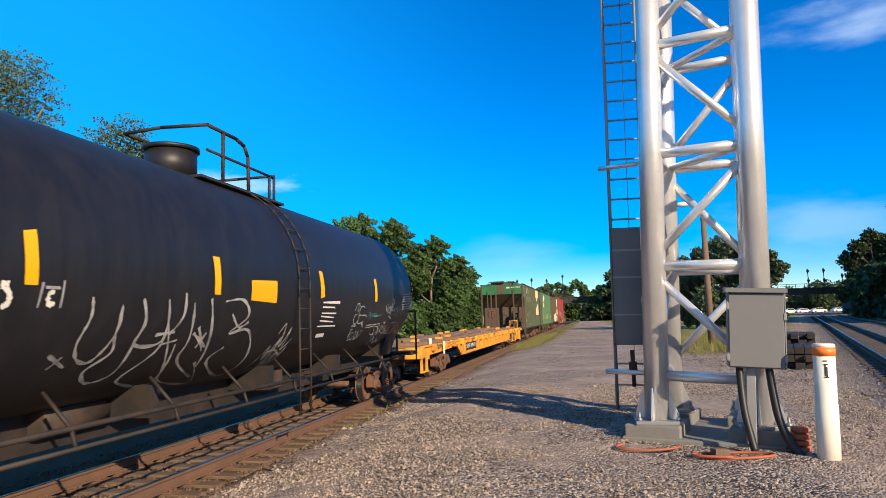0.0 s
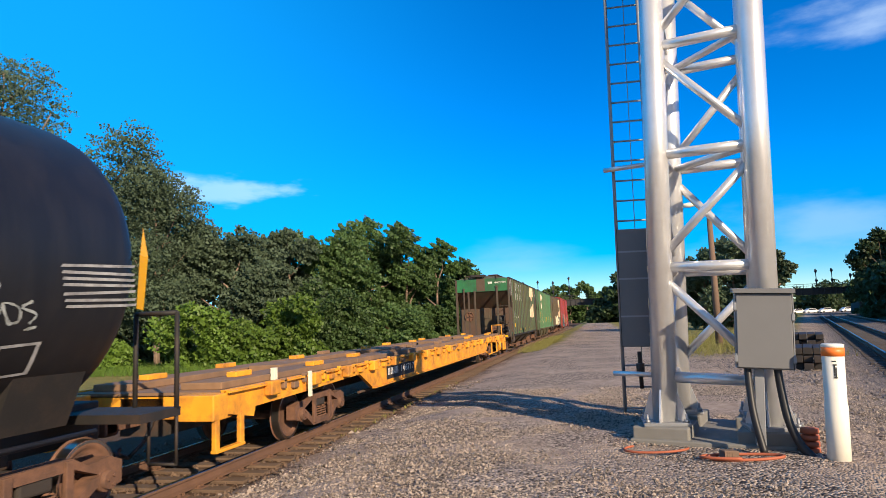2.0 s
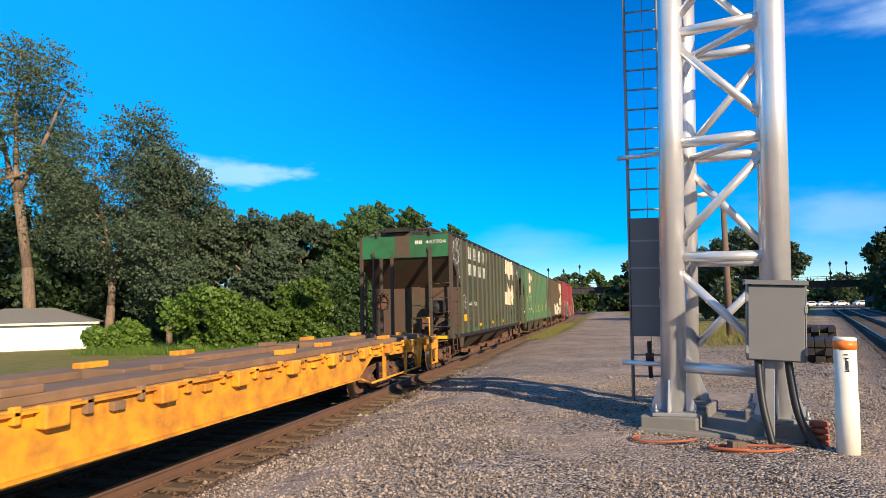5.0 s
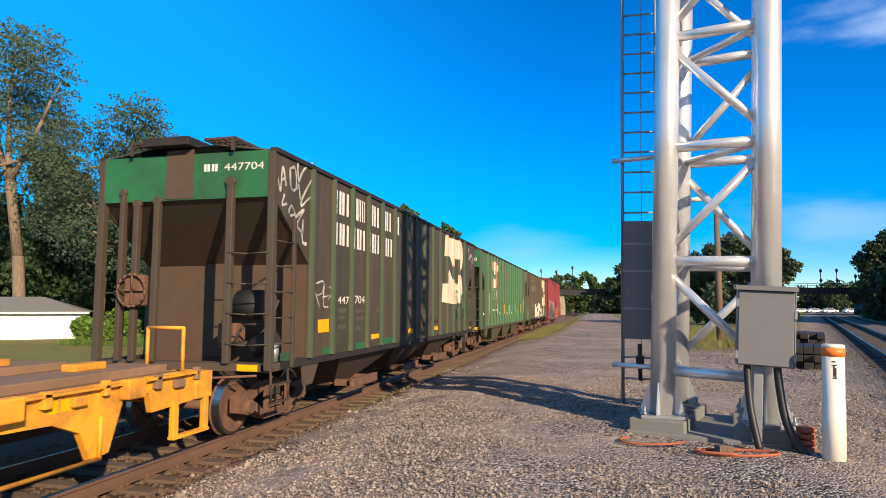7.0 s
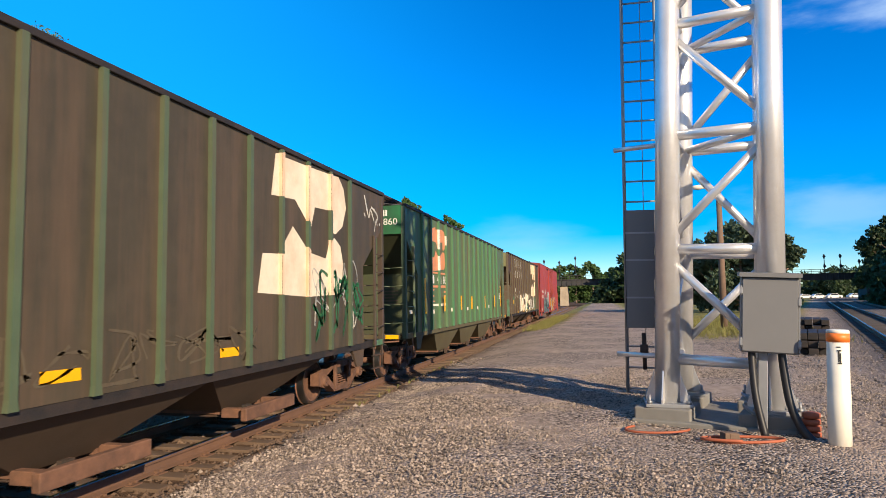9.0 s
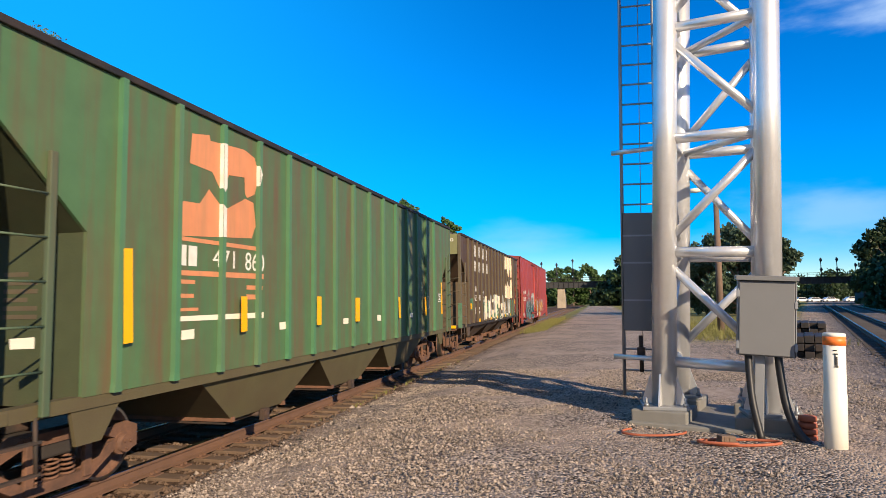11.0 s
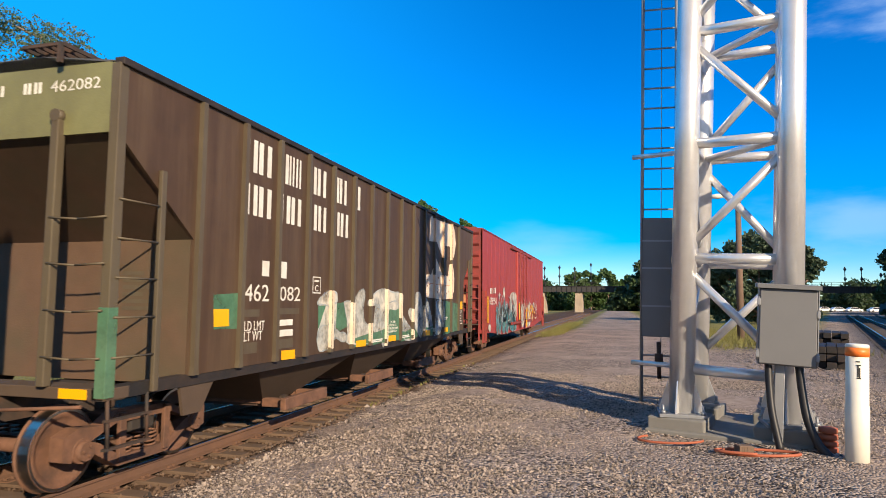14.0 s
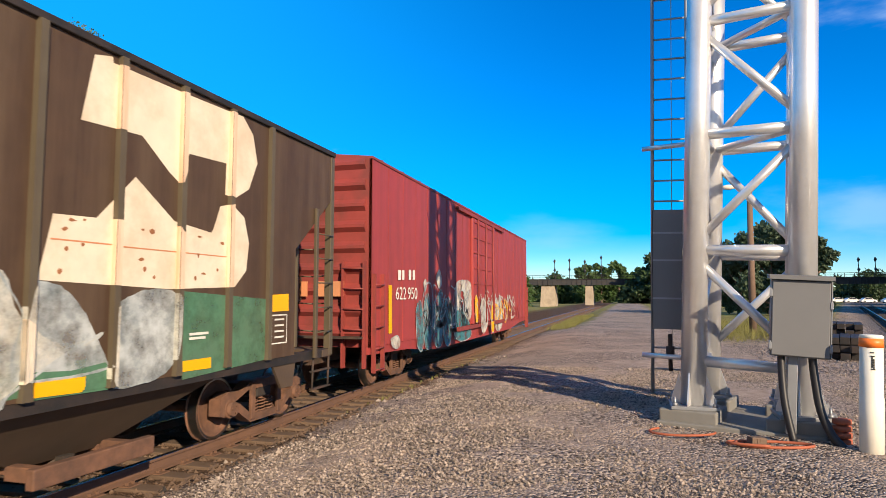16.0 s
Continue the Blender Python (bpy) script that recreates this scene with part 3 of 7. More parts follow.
def truck(car, y):
    tr = new("truck", BOLSTER)
    tr.parent, tr.matrix_basis = car, pose(0, y, 0)
    tagged(tr, "rusty cast steel wheel truck")
    for s, f in TRUCK_SIDES:
        o = new("side_frame", f)
        o.parent = tr
        for dy in (-0.2, 0.0, 0.2):
            o = new("coil_spring", COIL)
            o.parent, o.matrix_basis = tr, pose(s, dy, 0)
    for dy in (-0.89, 0.89):
        w = new("wheelset", WHEEL)
        w.parent, w.matrix_basis = tr, pose(0, dy, WHEEL_R)
        WHEELSETS.append((w, dy))


def wheel_join():
    """Tread and bearing caps join the wheelset's mesh, so that they turn with it."""
    bm = BM()
    bm.from_mesh(WHEEL)
    for i, me in ((1, TREAD), (2, CAP)):
        k = len(bm.faces)
        bm.from_mesh(me)
        bm.faces.ensure_lookup_table()
        for f in bm.faces[k:]:
            f.material_index = i
    bm.to_mesh(WHEEL)
    bm.free()
    WHEEL.materials.append(M_TREAD)
    WHEEL.materials.append(M_RUST)


wheel_join()


def car_at(label, category, y0):
    car = thing("freight_car" if category != "tank car" else "tank_car", label, category, pose(TRACK_X, y0, RAIL_Z), "train cars")
    CARS.append((car, y0))
    return car


def coupler(car, half):
    for s in (-1, 1):
        bm = BM()
        y = s * half
        box(bm, -0.09, 0.09, min(y, y + s * 0.62), max(y, y + s * 0.62), 0.72, 0.96, bev=0.02)
        box(bm, -0.16, 0.16, min(y + s * 0.5, y + s * 0.78), max(y + s * 0.5, y + s * 0.78), 0.68, 1.0, bev=0.05)
        part("coupler", bm, M_RUST, car)
        bm = BM()
        pts = [Vector((0.3, y, 0.85)), Vector((0.34, y + s * 0.25, 0.55)), Vector((0.28, y + s * 0.5, 0.38)), Vector((0.2, y + s * 0.74, 0.5))]
        tube(bm, pts, 0.028)
        part("air_hose", bm, M_RUBBER, car)


def text_mesh(txt, size, material, sx=1.0):
    cu = bpy.data.curves.new("lettering", "FONT")
    cu.body, cu.size, cu.extrude = txt, size, 0.001
    cu.resolution_u = 3
    ob = bpy.data.objects.new("lettering", cu)
    scene.collection.objects.link(ob)
    me = bpy.data.meshes.new_from_object(ob.evaluated_get(bpy.context.evaluated_depsgraph_get()))
    bpy.data.objects.remove(ob)
    bpy.data.curves.remove(cu)
    xs = [v.co.x for v in me.vertices]
    ys = [v.co.y for v in me.vertices]
    w, h = max(xs) - min(xs), max(ys) - min(ys)
    x0, y0 = min(xs), min(ys)
    for v in me.vertices:
        v.co.x, v.co.y = (v.co.x - x0) / w, (v.co.y - y0) / h
    me.materials.clear()
    me.materials.append(material)
    return me


def side_text(car, txt, y0, y1, z0, z1, material=None, x=1.6, label=""):
    """Lettering on the car's near side, stretched to the given width and height."""
    me = text_mesh(txt, 1, material or M_WHITE)
    for v in me.vertices:
        a, b, c = v.co
        v.co = (x + 0.004 + c, y0 + a * (y1 - y0), z0 + b * (z1 - z0))
    ob = new("lettering", me)
    ob.parent = car
    return ob


def end_text(car, txt, x0, x1, z0, z1, y, material=None):
    me = text_mesh(txt, 1, material or M_WHITE)
    for v in me.vertices:
        a, b, c = v.co
        v.co = (x0 + a * (x1 - x0), y - 0.004 - c, z0 + b * (z1 - z0))
    ob = new("lettering", me)
    ob.parent = car


def side_poly(bm, pts, x=1.604):
    """A flat painted shape on the near side, pts of (y, z)."""
    f = bm.faces.new([bm.verts.new((x, y, z)) for y, z in pts])
    bmesh.ops.triangulate(bm, faces=[f])


def bars(car, rects, material=None, x=1.604, name="stencil_marking", label=""):
    for y0, y1, z0, z1 in rects:
        bm = BM()
        side_poly(bm, [(y0, z0), (y1, z0), (y1, z1), (y0, z1)], x)
        part(name, bm, material or M_WHITE, car, label)


def ribbon(bm, pts, width, where, soft=0.25, rng=None):
    """A sprayed stroke: a strip of uneven width through smooth points, laid on the surface by where(u, v)."""
    fine = []
    n = len(pts)
    for i in range(n - 1):
        p0, p1, p2, p3 = (Vector(pts[max(0, min(n - 1, k))]) for k in (i - 1, i, i + 1, i + 2))
        for k in range(5):
            t = k / 5
            fine.append(0.5 * ((2 * p1) + (p2 - p0) * t + (2 * p0 - 5 * p1 + 4 * p2 - p3) * t * t + (3 * p1 - p0 - 3 * p2 + p3) * t ** 3))
    fine.append(Vector(pts[-1]))
    last = None
    for i, p in enumerate(fine):
        d = (fine[min(i + 1, len(fine) - 1)] - fine[max(i - 1, 0)])
        if d.length < 1e-6:
            continue
        nrm = Vector((-d.y, d.x)).normalized() * width * (0.5 + soft * (rng.random() - 0.5 if rng else 0))
        a, b = bm.verts.new(where(*(p + nrm))), bm.verts.new(where(*(p - nrm)))
        if last:
            bm.faces.new((last[0], last[1], b, a))
        last = (a, b)


def flat_side(x):
    return lambda u, v: (x, u, v)


def scrawl(car, y0, y1, z0, z1, material, seed, letters=4, width=0.05, where=None, name="graffiti", label=""):
    """An unreadable tag made of looping strokes inside a rectangle of the side."""
    rng = random.Random(seed)
    w = (y1 - y0) / letters
    where = where or flat_side(1.606)
    for i in range(letters):
        a = y0 + i * w
        for _ in range(2):
            k = rng.randint(4, 6)
            pts = [(a + rng.uniform(-0.1, 1.15) * w, z0 + rng.random() * (z1 - z0)) for _ in range(k)]
            bm = BM()
            ribbon(bm, pts, width * rng.uniform(0.7, 1.3), where, 0.5, rng)
            part(name, bm, material, car, label)


def hopper_car(label, y0, paint, rib, end, slope, bay, cage, brake=False, board=(0.42, 0.95, 0.2), half=8.2, cut=1.27, foot=(0.85, 0.5)):
    """Covered hopper: ribbed sides cut away over the end platforms, end sheets that slope and then drop, three discharge bays, roof with running boards."""
    car = car_at(label, "hopper car", y0)
    L, W, Z0, Z1 = half, 1.6, 1.12, 4.42
    YK, ZK, ZS = L - cut, 2.72, 3.70
    outline = [(-L, Z1), (-L, ZS), (-YK, ZK), (-YK, Z0), (YK, Z0), (YK, ZK), (L, ZS), (L, Z1)]
    for s in (-1, 1):
        bm = BM()
        prism(bm, outline, "x", s * (W - 0.04), s * W)
        side = part("side_panel", bm, paint, car)
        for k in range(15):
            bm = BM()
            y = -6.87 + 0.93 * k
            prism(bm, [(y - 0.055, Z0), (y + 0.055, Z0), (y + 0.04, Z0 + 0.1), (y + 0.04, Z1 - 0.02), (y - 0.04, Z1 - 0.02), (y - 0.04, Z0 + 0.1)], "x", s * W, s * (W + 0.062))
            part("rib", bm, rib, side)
        bm = BM()
        box(bm, min(s * (W - 0.15), s * (W - 0.01)), max(s * (W - 0.15), s * (W - 0.01)), -L, L, Z0 - 0.12, Z0 + 0.01)
        # black sill on the brown cars stands in for the shadow line under the side
        part("side_sill", bm, bay if board[2] > 0.25 else M_TANKLOW, car)
        bm = BM()
        box(bm, min(s * (W - 0.08), s * (W + 0.04)), max(s * (W - 0.08), s * (W + 0.04)), -L, L, Z1 - 0.02, Z1 + 0.06, bev=0.01)
        part("top_chord", bm, M_TANKLOW, car)
        for e in (-1, 1):
            for y, w, top, x in ((L - 0.05, 0.062, Z1, W), (L - 0.66, 0.04, 3.42, W + 0.045)):
                bm = BM()
                x0, x1 = sorted((s * (x - 0.10 if w > 0.05 else x - 0.04), s * (x + 0.012)))
                box(bm, x0, x1, e * y - w, e * y + w, Z0 - 0.1, top, bev=0.008)
                part("corner_post" if w > 0.05 else "ladder_post", bm, cage, car)
            for k in range(5):
                bm = BM()
                z = 1.42 + k * 0.40
                rod(bm, (s * (W + 0.02), e * (L - 0.05), z), (s * (W + 0.04), e * (L - 0.66), z), 0.012, 6)
                part("rung", bm, cage, car)
            for y in (0.07, 0.62):
                bm = BM()
                rod(bm, (s * (W - 0.02), e * (L - y), Z0 - 0.1), (s * (W - 0.02), e * (L - y - 0.03), 0.52), 0.02, 6)
                part("step_hanger", bm, M_DARK, car)
            for z in (0.52, 0.80):
                bm = BM()
                box(bm, s * (W - 0.02) - 0.03, s * (W - 0.02) + 0.03, min(e * (L - 0.05), e * (L - 0.68)), max(e * (L - 0.05), e * (L - 0.68)), z - 0.012, z + 0.012)
                part("sill_step", bm, M_DARK, car)
            bm = BM()
            x0, x1 = sorted((s * (W - 0.07), s * (W - 0.03)))
            prism(bm, [(e * (YK + 0.1), Z0 - 0.1), (e * (YK - 0.55), Z0 - 0.1), (e * (YK - 0.30), 0.66), (e * (YK + 0.02), 0.66)], "x", x0, x1)
            part("bolster_gusset", bm, bay, car)
    for e in (-1, 1):
        def ey(d):
            return e * (L - d)

        def ebox(bm, x0, x1, d0, d1, z0, z1, bev=0.0):
            box(bm, x0, x1, min(ey(d0), ey(d1)), max(ey(d0), ey(d1)), z0, z1, bev=bev)
        bm = BM()
        prism(bm, [(-W + 0.02, ZS), (W - 0.02, ZS), (W - 0.02, Z1), (0.6, Z1 + 0.14), (-0.6, Z1 + 0.14), (-W + 0.02, Z1)], "y", ey(0.04), ey(0))
        part("end_panel", bm, end, car)
        bm = BM()
        prism(bm, [(ey(0.03), ZS), (ey(0.09), ZS), (e * (YK - 0.05), ZK), (e * YK, ZK)], "x", -W + 0.045, W - 0.045)
        part("slope_sheet", bm, slope, car)
        bm = BM()
        prism(bm, [(e * YK, ZK), (e * (YK - 0.05), ZK), (e * (YK - 0.05), Z0 - 0.1), (e * YK, Z0 - 0.1)], "x", -W + 0.045, W - 0.045)
        part("end_sheet", bm, slope, car)
        near = brake and e < 0
        for x, top, w in ((-1.1, 3.92, 0.04), (-0.83, 3.72, 0.05), (-0.45, 3.76, 0.05), (0.87, 4.02, 0.055)) if near else ((-0.87, 3.96, 0.05), (0.87, 3.96, 0.05)):
            bm = BM()
            ebox(bm, x - w, x + w, -0.07, 0.03, Z0, top, 0.012)
            part("end_stanchion", bm, cage, car)
            bm = BM()
            rod(bm, (x, ey(-0.075), top - 0.06), (x, ey(0.03), top - 0.06), w * 1.35, 12)
            part("stanchion_cap", bm, cage, car)
        if near:
            bm = BM()
            ebox(bm, -0.33, 0.17, cut - 0.10, cut - 0.004, Z0, ZK + 0.03, 0.01)
            part("centre_panel", bm, M_SLOPE_A, car)
            bm = BM()
            ebox(bm, -0.33, 0.17, -0.012, 0.0, ZS + 0.02, Z1 + 0.1)
            part("centre_panel_head", bm, M_HOPDK, car)
            bm = BM()
            for k in range(16):
                a, b = 2 * math.pi * k / 16, 2 * math.pi * (k + 1) / 16
                rod(bm, (-0.80 + 0.26 * math.cos(a), ey(-0.13), 2.25 + 0.26 * math.sin(a)), (-0.80 + 0.26 * math.cos(b), ey(-0.13), 2.25 + 0.26 * math.sin(b)), 0.022, 6)
                if k % 4 == 0:
                    rod(bm, (-0.80, ey(-0.12), 2.25), (-0.80 + 0.26 * math.cos(a), ey(-0.13), 2.25 + 0.26 * math.sin(a)), 0.016, 6)
            part("hand_brake_wheel", bm, M_RUST, car)
            bm = BM()
            ebox(bm, -0.98, -0.62, -0.08, 0.06, 2.0, 2.5, 0.03)
            part("hand_brake_housing", bm, M_RUST, car)
            bm = BM()
            rod(bm, (0.62, ey(0.75), 2.02), (1.12, ey(0.75), 2.02), 0.25, 18)
            part("brake_reservoir", bm, M_TANKLOW, car)
            bm = BM()
            rod(bm, (1.02, ey(0.55), 1.32), (1.38, ey(0.55), 1.50), 0.17, 14)
            rod(bm, (0.5, ey(0.6), 1.36), (1.02, ey(0.55), 1.40), 0.05, 8)
            part("brake_cylinder", bm, M_TANKLOW, car)
            bm = BM()
            ebox(bm, 0.3, 0.62, 0.6, 0.95, 1.3, 1.72, 0.03)
            part("valve_box", bm, M_RUST, car)
            bm = BM()
            rod(bm, (1.46, ey(0.40), Z0), (1.46, ey(0.40), 1.42), 0.07, 12)
            part("release_valve", bm, M_GALV, car)
            bm = BM()
            tube(bm, [Vector((0.6, ey(0.5), 1.3)), Vector((0.9, ey(0.4), 1.7)), Vector((1.35, ey(0.4), 1.72)), Vector((1.5, ey(0.42), 2.1))], 0.022)
            part("brake_pipe", bm, M_DARK, car)
            bm = BM()
            ebox(bm, -0.62, 0.2, -0.22, 0.5, Z1 + 0.13, Z1 + 0.27, 0.01)
            part("roof_platform", bm, M_TANKLOW, car)
        for k in range(4):
            bm = BM()
            z = 1.42 + k * 0.47
            tube(bm, [Vector((W - 0.05, ey(-0.03), z)), Vector((1.2, ey(-0.04), z - 0.02)), Vector((0.87, ey(-0.07), z))], 0.012, 6)
            part("grab_iron", bm, cage, car)
        for k in range(6):
            bm = BM()
            z, w = 2.30 - k * 0.085, 0.42 if k % 3 else 0.30
            bm.faces.new([bm.verts.new(v) for v in ((0.62, e * (YK + 0.004), z), (0.62 + w, e * (YK + 0.004), z), (0.62 + w, e * (YK + 0.004), z + 0.045), (0.62, e * (YK + 0.004), z + 0.045))])
            part("stencil_marking", bm, M_RIBBROWN, car)
        bm = BM()
        ebox(bm, -W, W, 0.0, 0.34, Z0 - 0.12, Z0, 0.01)
        part("end_sill", bm, bay, car)
        bm = BM()
        ebox(bm, -0.28, 0.28, -0.05, 3.2, 0.72, 1.0)
        part("draft_sill", bm, M_DARK, car)
        bm = BM()
        tube(bm, [Vector((-1.45, ey(-0.12), 0.96)), Vector((-0.5, ey(-0.3), 0.90)), Vector((0.4, ey(-0.3), 0.90)), Vector((1.45, ey(-0.12), 0.96))], 0.02, 6)
        part("uncoupling_lever", bm, M_RUST, car)
    for y in (-3.5, 0, 3.5):
        bm = BM()
        top, botm = [(-1.5, y - 1.74), (1.5, y - 1.74), (1.5, y + 1.74), (-1.5, y + 1.74)], [(sx * foot[0], y + sy * foot[1]) for sx, sy in ((-1, -1), (1, -1), (1, 1), (-1, 1))]
        va, vb = [bm.verts.new((a, b, 1.0)) for a, b in top], [bm.verts.new((a, b, 0.36)) for a, b in botm]
        for i in range(4):
            bm.faces.new((va[i], va[(i + 1) % 4], vb[(i + 1) % 4], vb[i]))
        bm.faces.new(va[::-1]), bm.faces.new(vb)
        part("hopper_bay", bm, bay, car)
        bm = BM()
        fw = foot[0]
        box(bm, 0.1 - fw, fw - 0.1, y - foot[1], y + foot[1], 0.28, 0.36, bev=0.02)
        rod(bm, (-fw - 0.15, y, 0.32), (fw + 0.15, y, 0.32), 0.045, 10)
        for s in (-1, 1):
            box(bm, min(s * (fw + 0.06), s * (fw + 0.14)), max(s * (fw + 0.06), s * (fw + 0.14)), y - 0.08, y + 0.08, 0.24, 0.40)
        part("discharge_gate", bm, M_DARK, car)
        for dy in (-foot[1], foot[1]):
            bm = BM()
            box(bm, -fw - 0.04, fw + 0.04, y + dy - 0.03, y + dy + 0.03, 0.33, 0.40)
            part("gate_frame", bm, M_RUST, car)
        for s in (-1, 1) if fw < 1 else ():
            bm = BM()
            box(bm, min(s * 1.30, s * 1.40), max(s * 1.30, s * 1.40), y - 0.75, y + 0.75, 0.28, 0.47, bev=0.015)
            part("gate_beam", bm, M_RUST, car)
            for dy in (-0.56, 0.56):
                bm = BM()
                box(bm, min(s * 0.9, s * 1.31), max(s * 0.9, s * 1.31), y + dy - 0.06, y + dy + 0.06, 0.30, 0.44, bev=0.01)
                part("gate_arm", bm, M_RUST, car)
    bm = BM()
    prism(bm, [(-W, Z1 + 0.02), (W, Z1 + 0.02), (0.62, Z1 + 0.15), (-0.62, Z1 + 0.15)], "y", -L, L)
    part("roof", bm, M_ROOF, car)
    bm = BM()
    box(bm, -0.3, 0.3, -L + 0.6, L - 0.6, Z1 + 0.15, Z1 + 0.25, bev=0.02)
    part("hatch", bm, M_ROOF, car)
    bx0, bx1, bz = board
    for s in (-1, 1):
        bm = BM()
        x0, x1 = sorted((s * bx0, s * bx1))
        for k in range(6):
            x = x0 + (x1 - x0) * k / 5
            box(bm, x - 0.01, x + 0.01, -L - 0.1, L + 0.1, Z1 + bz, Z1 + bz + 0.045)
        for k in range(90):
            y = -L - 0.1 + k * (2 * L + 0.2) / 89
            box(bm, x0, x1, y - 0.01, y + 0.01, Z1 + bz + 0.005, Z1 + bz + 0.04)
            if k % 9 == 0:
                box(bm, x1 - 0.05 if s > 0 else x0, x1 if s > 0 else x0 + 0.05, y - 0.02, y + 0.02, Z1 + 0.02, Z1 + bz + 0.01)
        part("running_board", bm, M_DARK, car)
    if bz > 0.25:
        for e in (-1, 1):
            bm = BM()
            for k in range(6):
                y = e * (L - 0.12 * k)
                box(bm, -bx1, bx1, y - 0.01, y + 0.01, Z1 + bz, Z1 + bz + 0.045)
            for k in range(19):
                x = -bx1 + 2 * bx1 * k / 18
                box(bm, x - 0.01, x + 0.01, min(e * L, e * (L - 0.6)), max(e * L, e * (L - 0.6)), Z1 + bz + 0.005, Z1 + bz + 0.04)
            part("crossover_board", bm, M_DARK, car)
    coupler(car, L)
    for y in (-7.0, 7.0):
        truck(car, y)
    return car


def tank_car(y0):
    car = car_at("black tank car with white spray-paint tags and yellow reflective strips", "tank car", y0)
    R, ZC, L = 1.68, 2.74, 9.0
    bm = BM()
    prof = [(-L + 0.72 - 0.74 * math.cos(math.pi / 2 * k / 10), max(0.02, R * math.sin(math.pi / 2 * k / 10))) for k in range(11)]
    prof += [(-a, r) for a, r in prof[::-1]]
    lathe(bm, prof, "y", 96, (0, 0, ZC))
    part("tank_shell", bm, M_TANK, car)
    bm = BM()
    rod(bm, (0, 0.25, ZC + R - 0.05), (0, 0.25, ZC + R + 0.42), 0.40, 28)
    lathe(bm, [(ZC + R + 0.40, 0.05), (ZC + R + 0.40, 0.44), (ZC + R + 0.46, 0.44), (ZC + R + 0.5, 0.3), (ZC + R + 0.5, 0.05)], "z", 28, (0, 0.25, 0))
    part("dome", bm, M_TANK, car)
    top = ZC + R
    for s in (-1, 1):
        bm = BM()
        box(bm, min(s * 0.42, s * 0.85), max(s * 0.42, s * 0.85), -0.2, 2.5, top - 0.16, top - 0.12)
        for y in (0.0, 1.2, 2.4):
            box(bm, s * 0.7 - 0.03, s * 0.7 + 0.03, y - 0.03, y + 0.03, top - 0.45, top - 0.14)
        part("platform", bm, M_TANKLOW, car)
        bm = BM()
        zt = top + 0.74
        tube(bm, [Vector((s * 0.75, 0.55, top - 0.14)), Vector((s * 0.75, 0.55, zt))], 0.03)
        tube(bm, [Vector((s * 0.75, 0.1, zt)), Vector((s * 0.75, 0.95, zt)), Vector((s * 0.75, 1.2, zt - 0.06)), Vector((s * 0.75, 1.33, zt - 0.22)), Vector((s * 0.75, 1.36, top - 0.14))], 0.032)
        tube(bm, [Vector((s * 0.75, 0.1, zt - 0.4)), Vector((s * 0.75, 2.25, zt - 0.4))], 0.025)
        tube(bm, [Vector((s * 0.75, 2.1, top - 0.14)), Vector((s * 0.75, 2.1, zt - 0.4))], 0.028)
        tube(bm, [Vector((s * 0.75, 2.28, top - 0.14)), Vector((s * 0.75, 2.28, zt - 0.36)), Vector((0, 2.28, zt - 0.36))], 0.028)
        tube(bm, [Vector((s * 0.75, 0.1, zt)), Vector((0, 0.0, zt))], 0.03)
        part("safety_railing", bm, M_TANKLOW, car)

    for s in (-1, 1):
        bm = BM()
        for y in (1.28, 1.70):
            arc = [Vector((s * (R + 0.055) * math.cos(radians(d)), y, ZC + (R + 0.055) * math.sin(radians(d)))) for d in range(0, 65, 8)]
            tube(bm, [Vector((s * (R + 0.055), y, 0.5)), Vector((s * (R + 0.055), y, ZC - 0.3))] + arc, 0.017, 6)
        for k in range(12):
            z = 0.55 + k * 0.34
            x = R + 0.055 if z < ZC else (R + 0.055) * math.cos(math.asin(min(0.95, (z - ZC) / (R + 0.055))))
            rod(bm, (s * x, 1.28, z), (s * x, 1.70, z), 0.012, 6)
        part("ladder", bm, M_TANKLOW, car)
    bm = BM()
    for s in (-1, 1):
        tube(bm, [Vector((s * 1.45, -L + 0.8, 1.05)), Vector((s * 1.45, L - 0.8, 1.05))], 0.03)
        tube(bm, [Vector((s * 1.52, -4.9, 0.86)), Vector((s * 1.52, 4.9, 0.86))], 0.025)
        for k in range(9):
            y = -6.4 + k * 1.6
            tube(bm, [Vector((s * 1.1, y, 1.40)), Vector((s * 1.45, y, 1.05)), Vector((s * 1.52, y, 0.84))], 0.022, 6)
    part("side_grab_rail", bm, M_TANKLOW, car)
    for e in (-1, 1):
        bm = BM()
        y1, y2 = sorted((e * (L + 0.55), e * (L - 3.3)))
        box(bm, -0.3, 0.3, y1, y2, 0.72, 1.2, bev=0.02)
        y1, y2 = sorted((e * (L + 0.5), e * (L - 0.2)))
        box(bm, -1.5, 1.5, y1, y2, 1.02, 1.12)
        y1, y2 = sorted((e * (L - 1.6), e * (L - 0.75)))
        prism(bm, [(-1.05, 1.1), (1.05, 1.1), (1.4, 1.95), (1.0, 1.6), (0, 1.45), (-1.0, 1.6), (-1.4, 1.95)], "y", y1, y2)
        part("stub_sill", bm, M_TANKLOW, car)
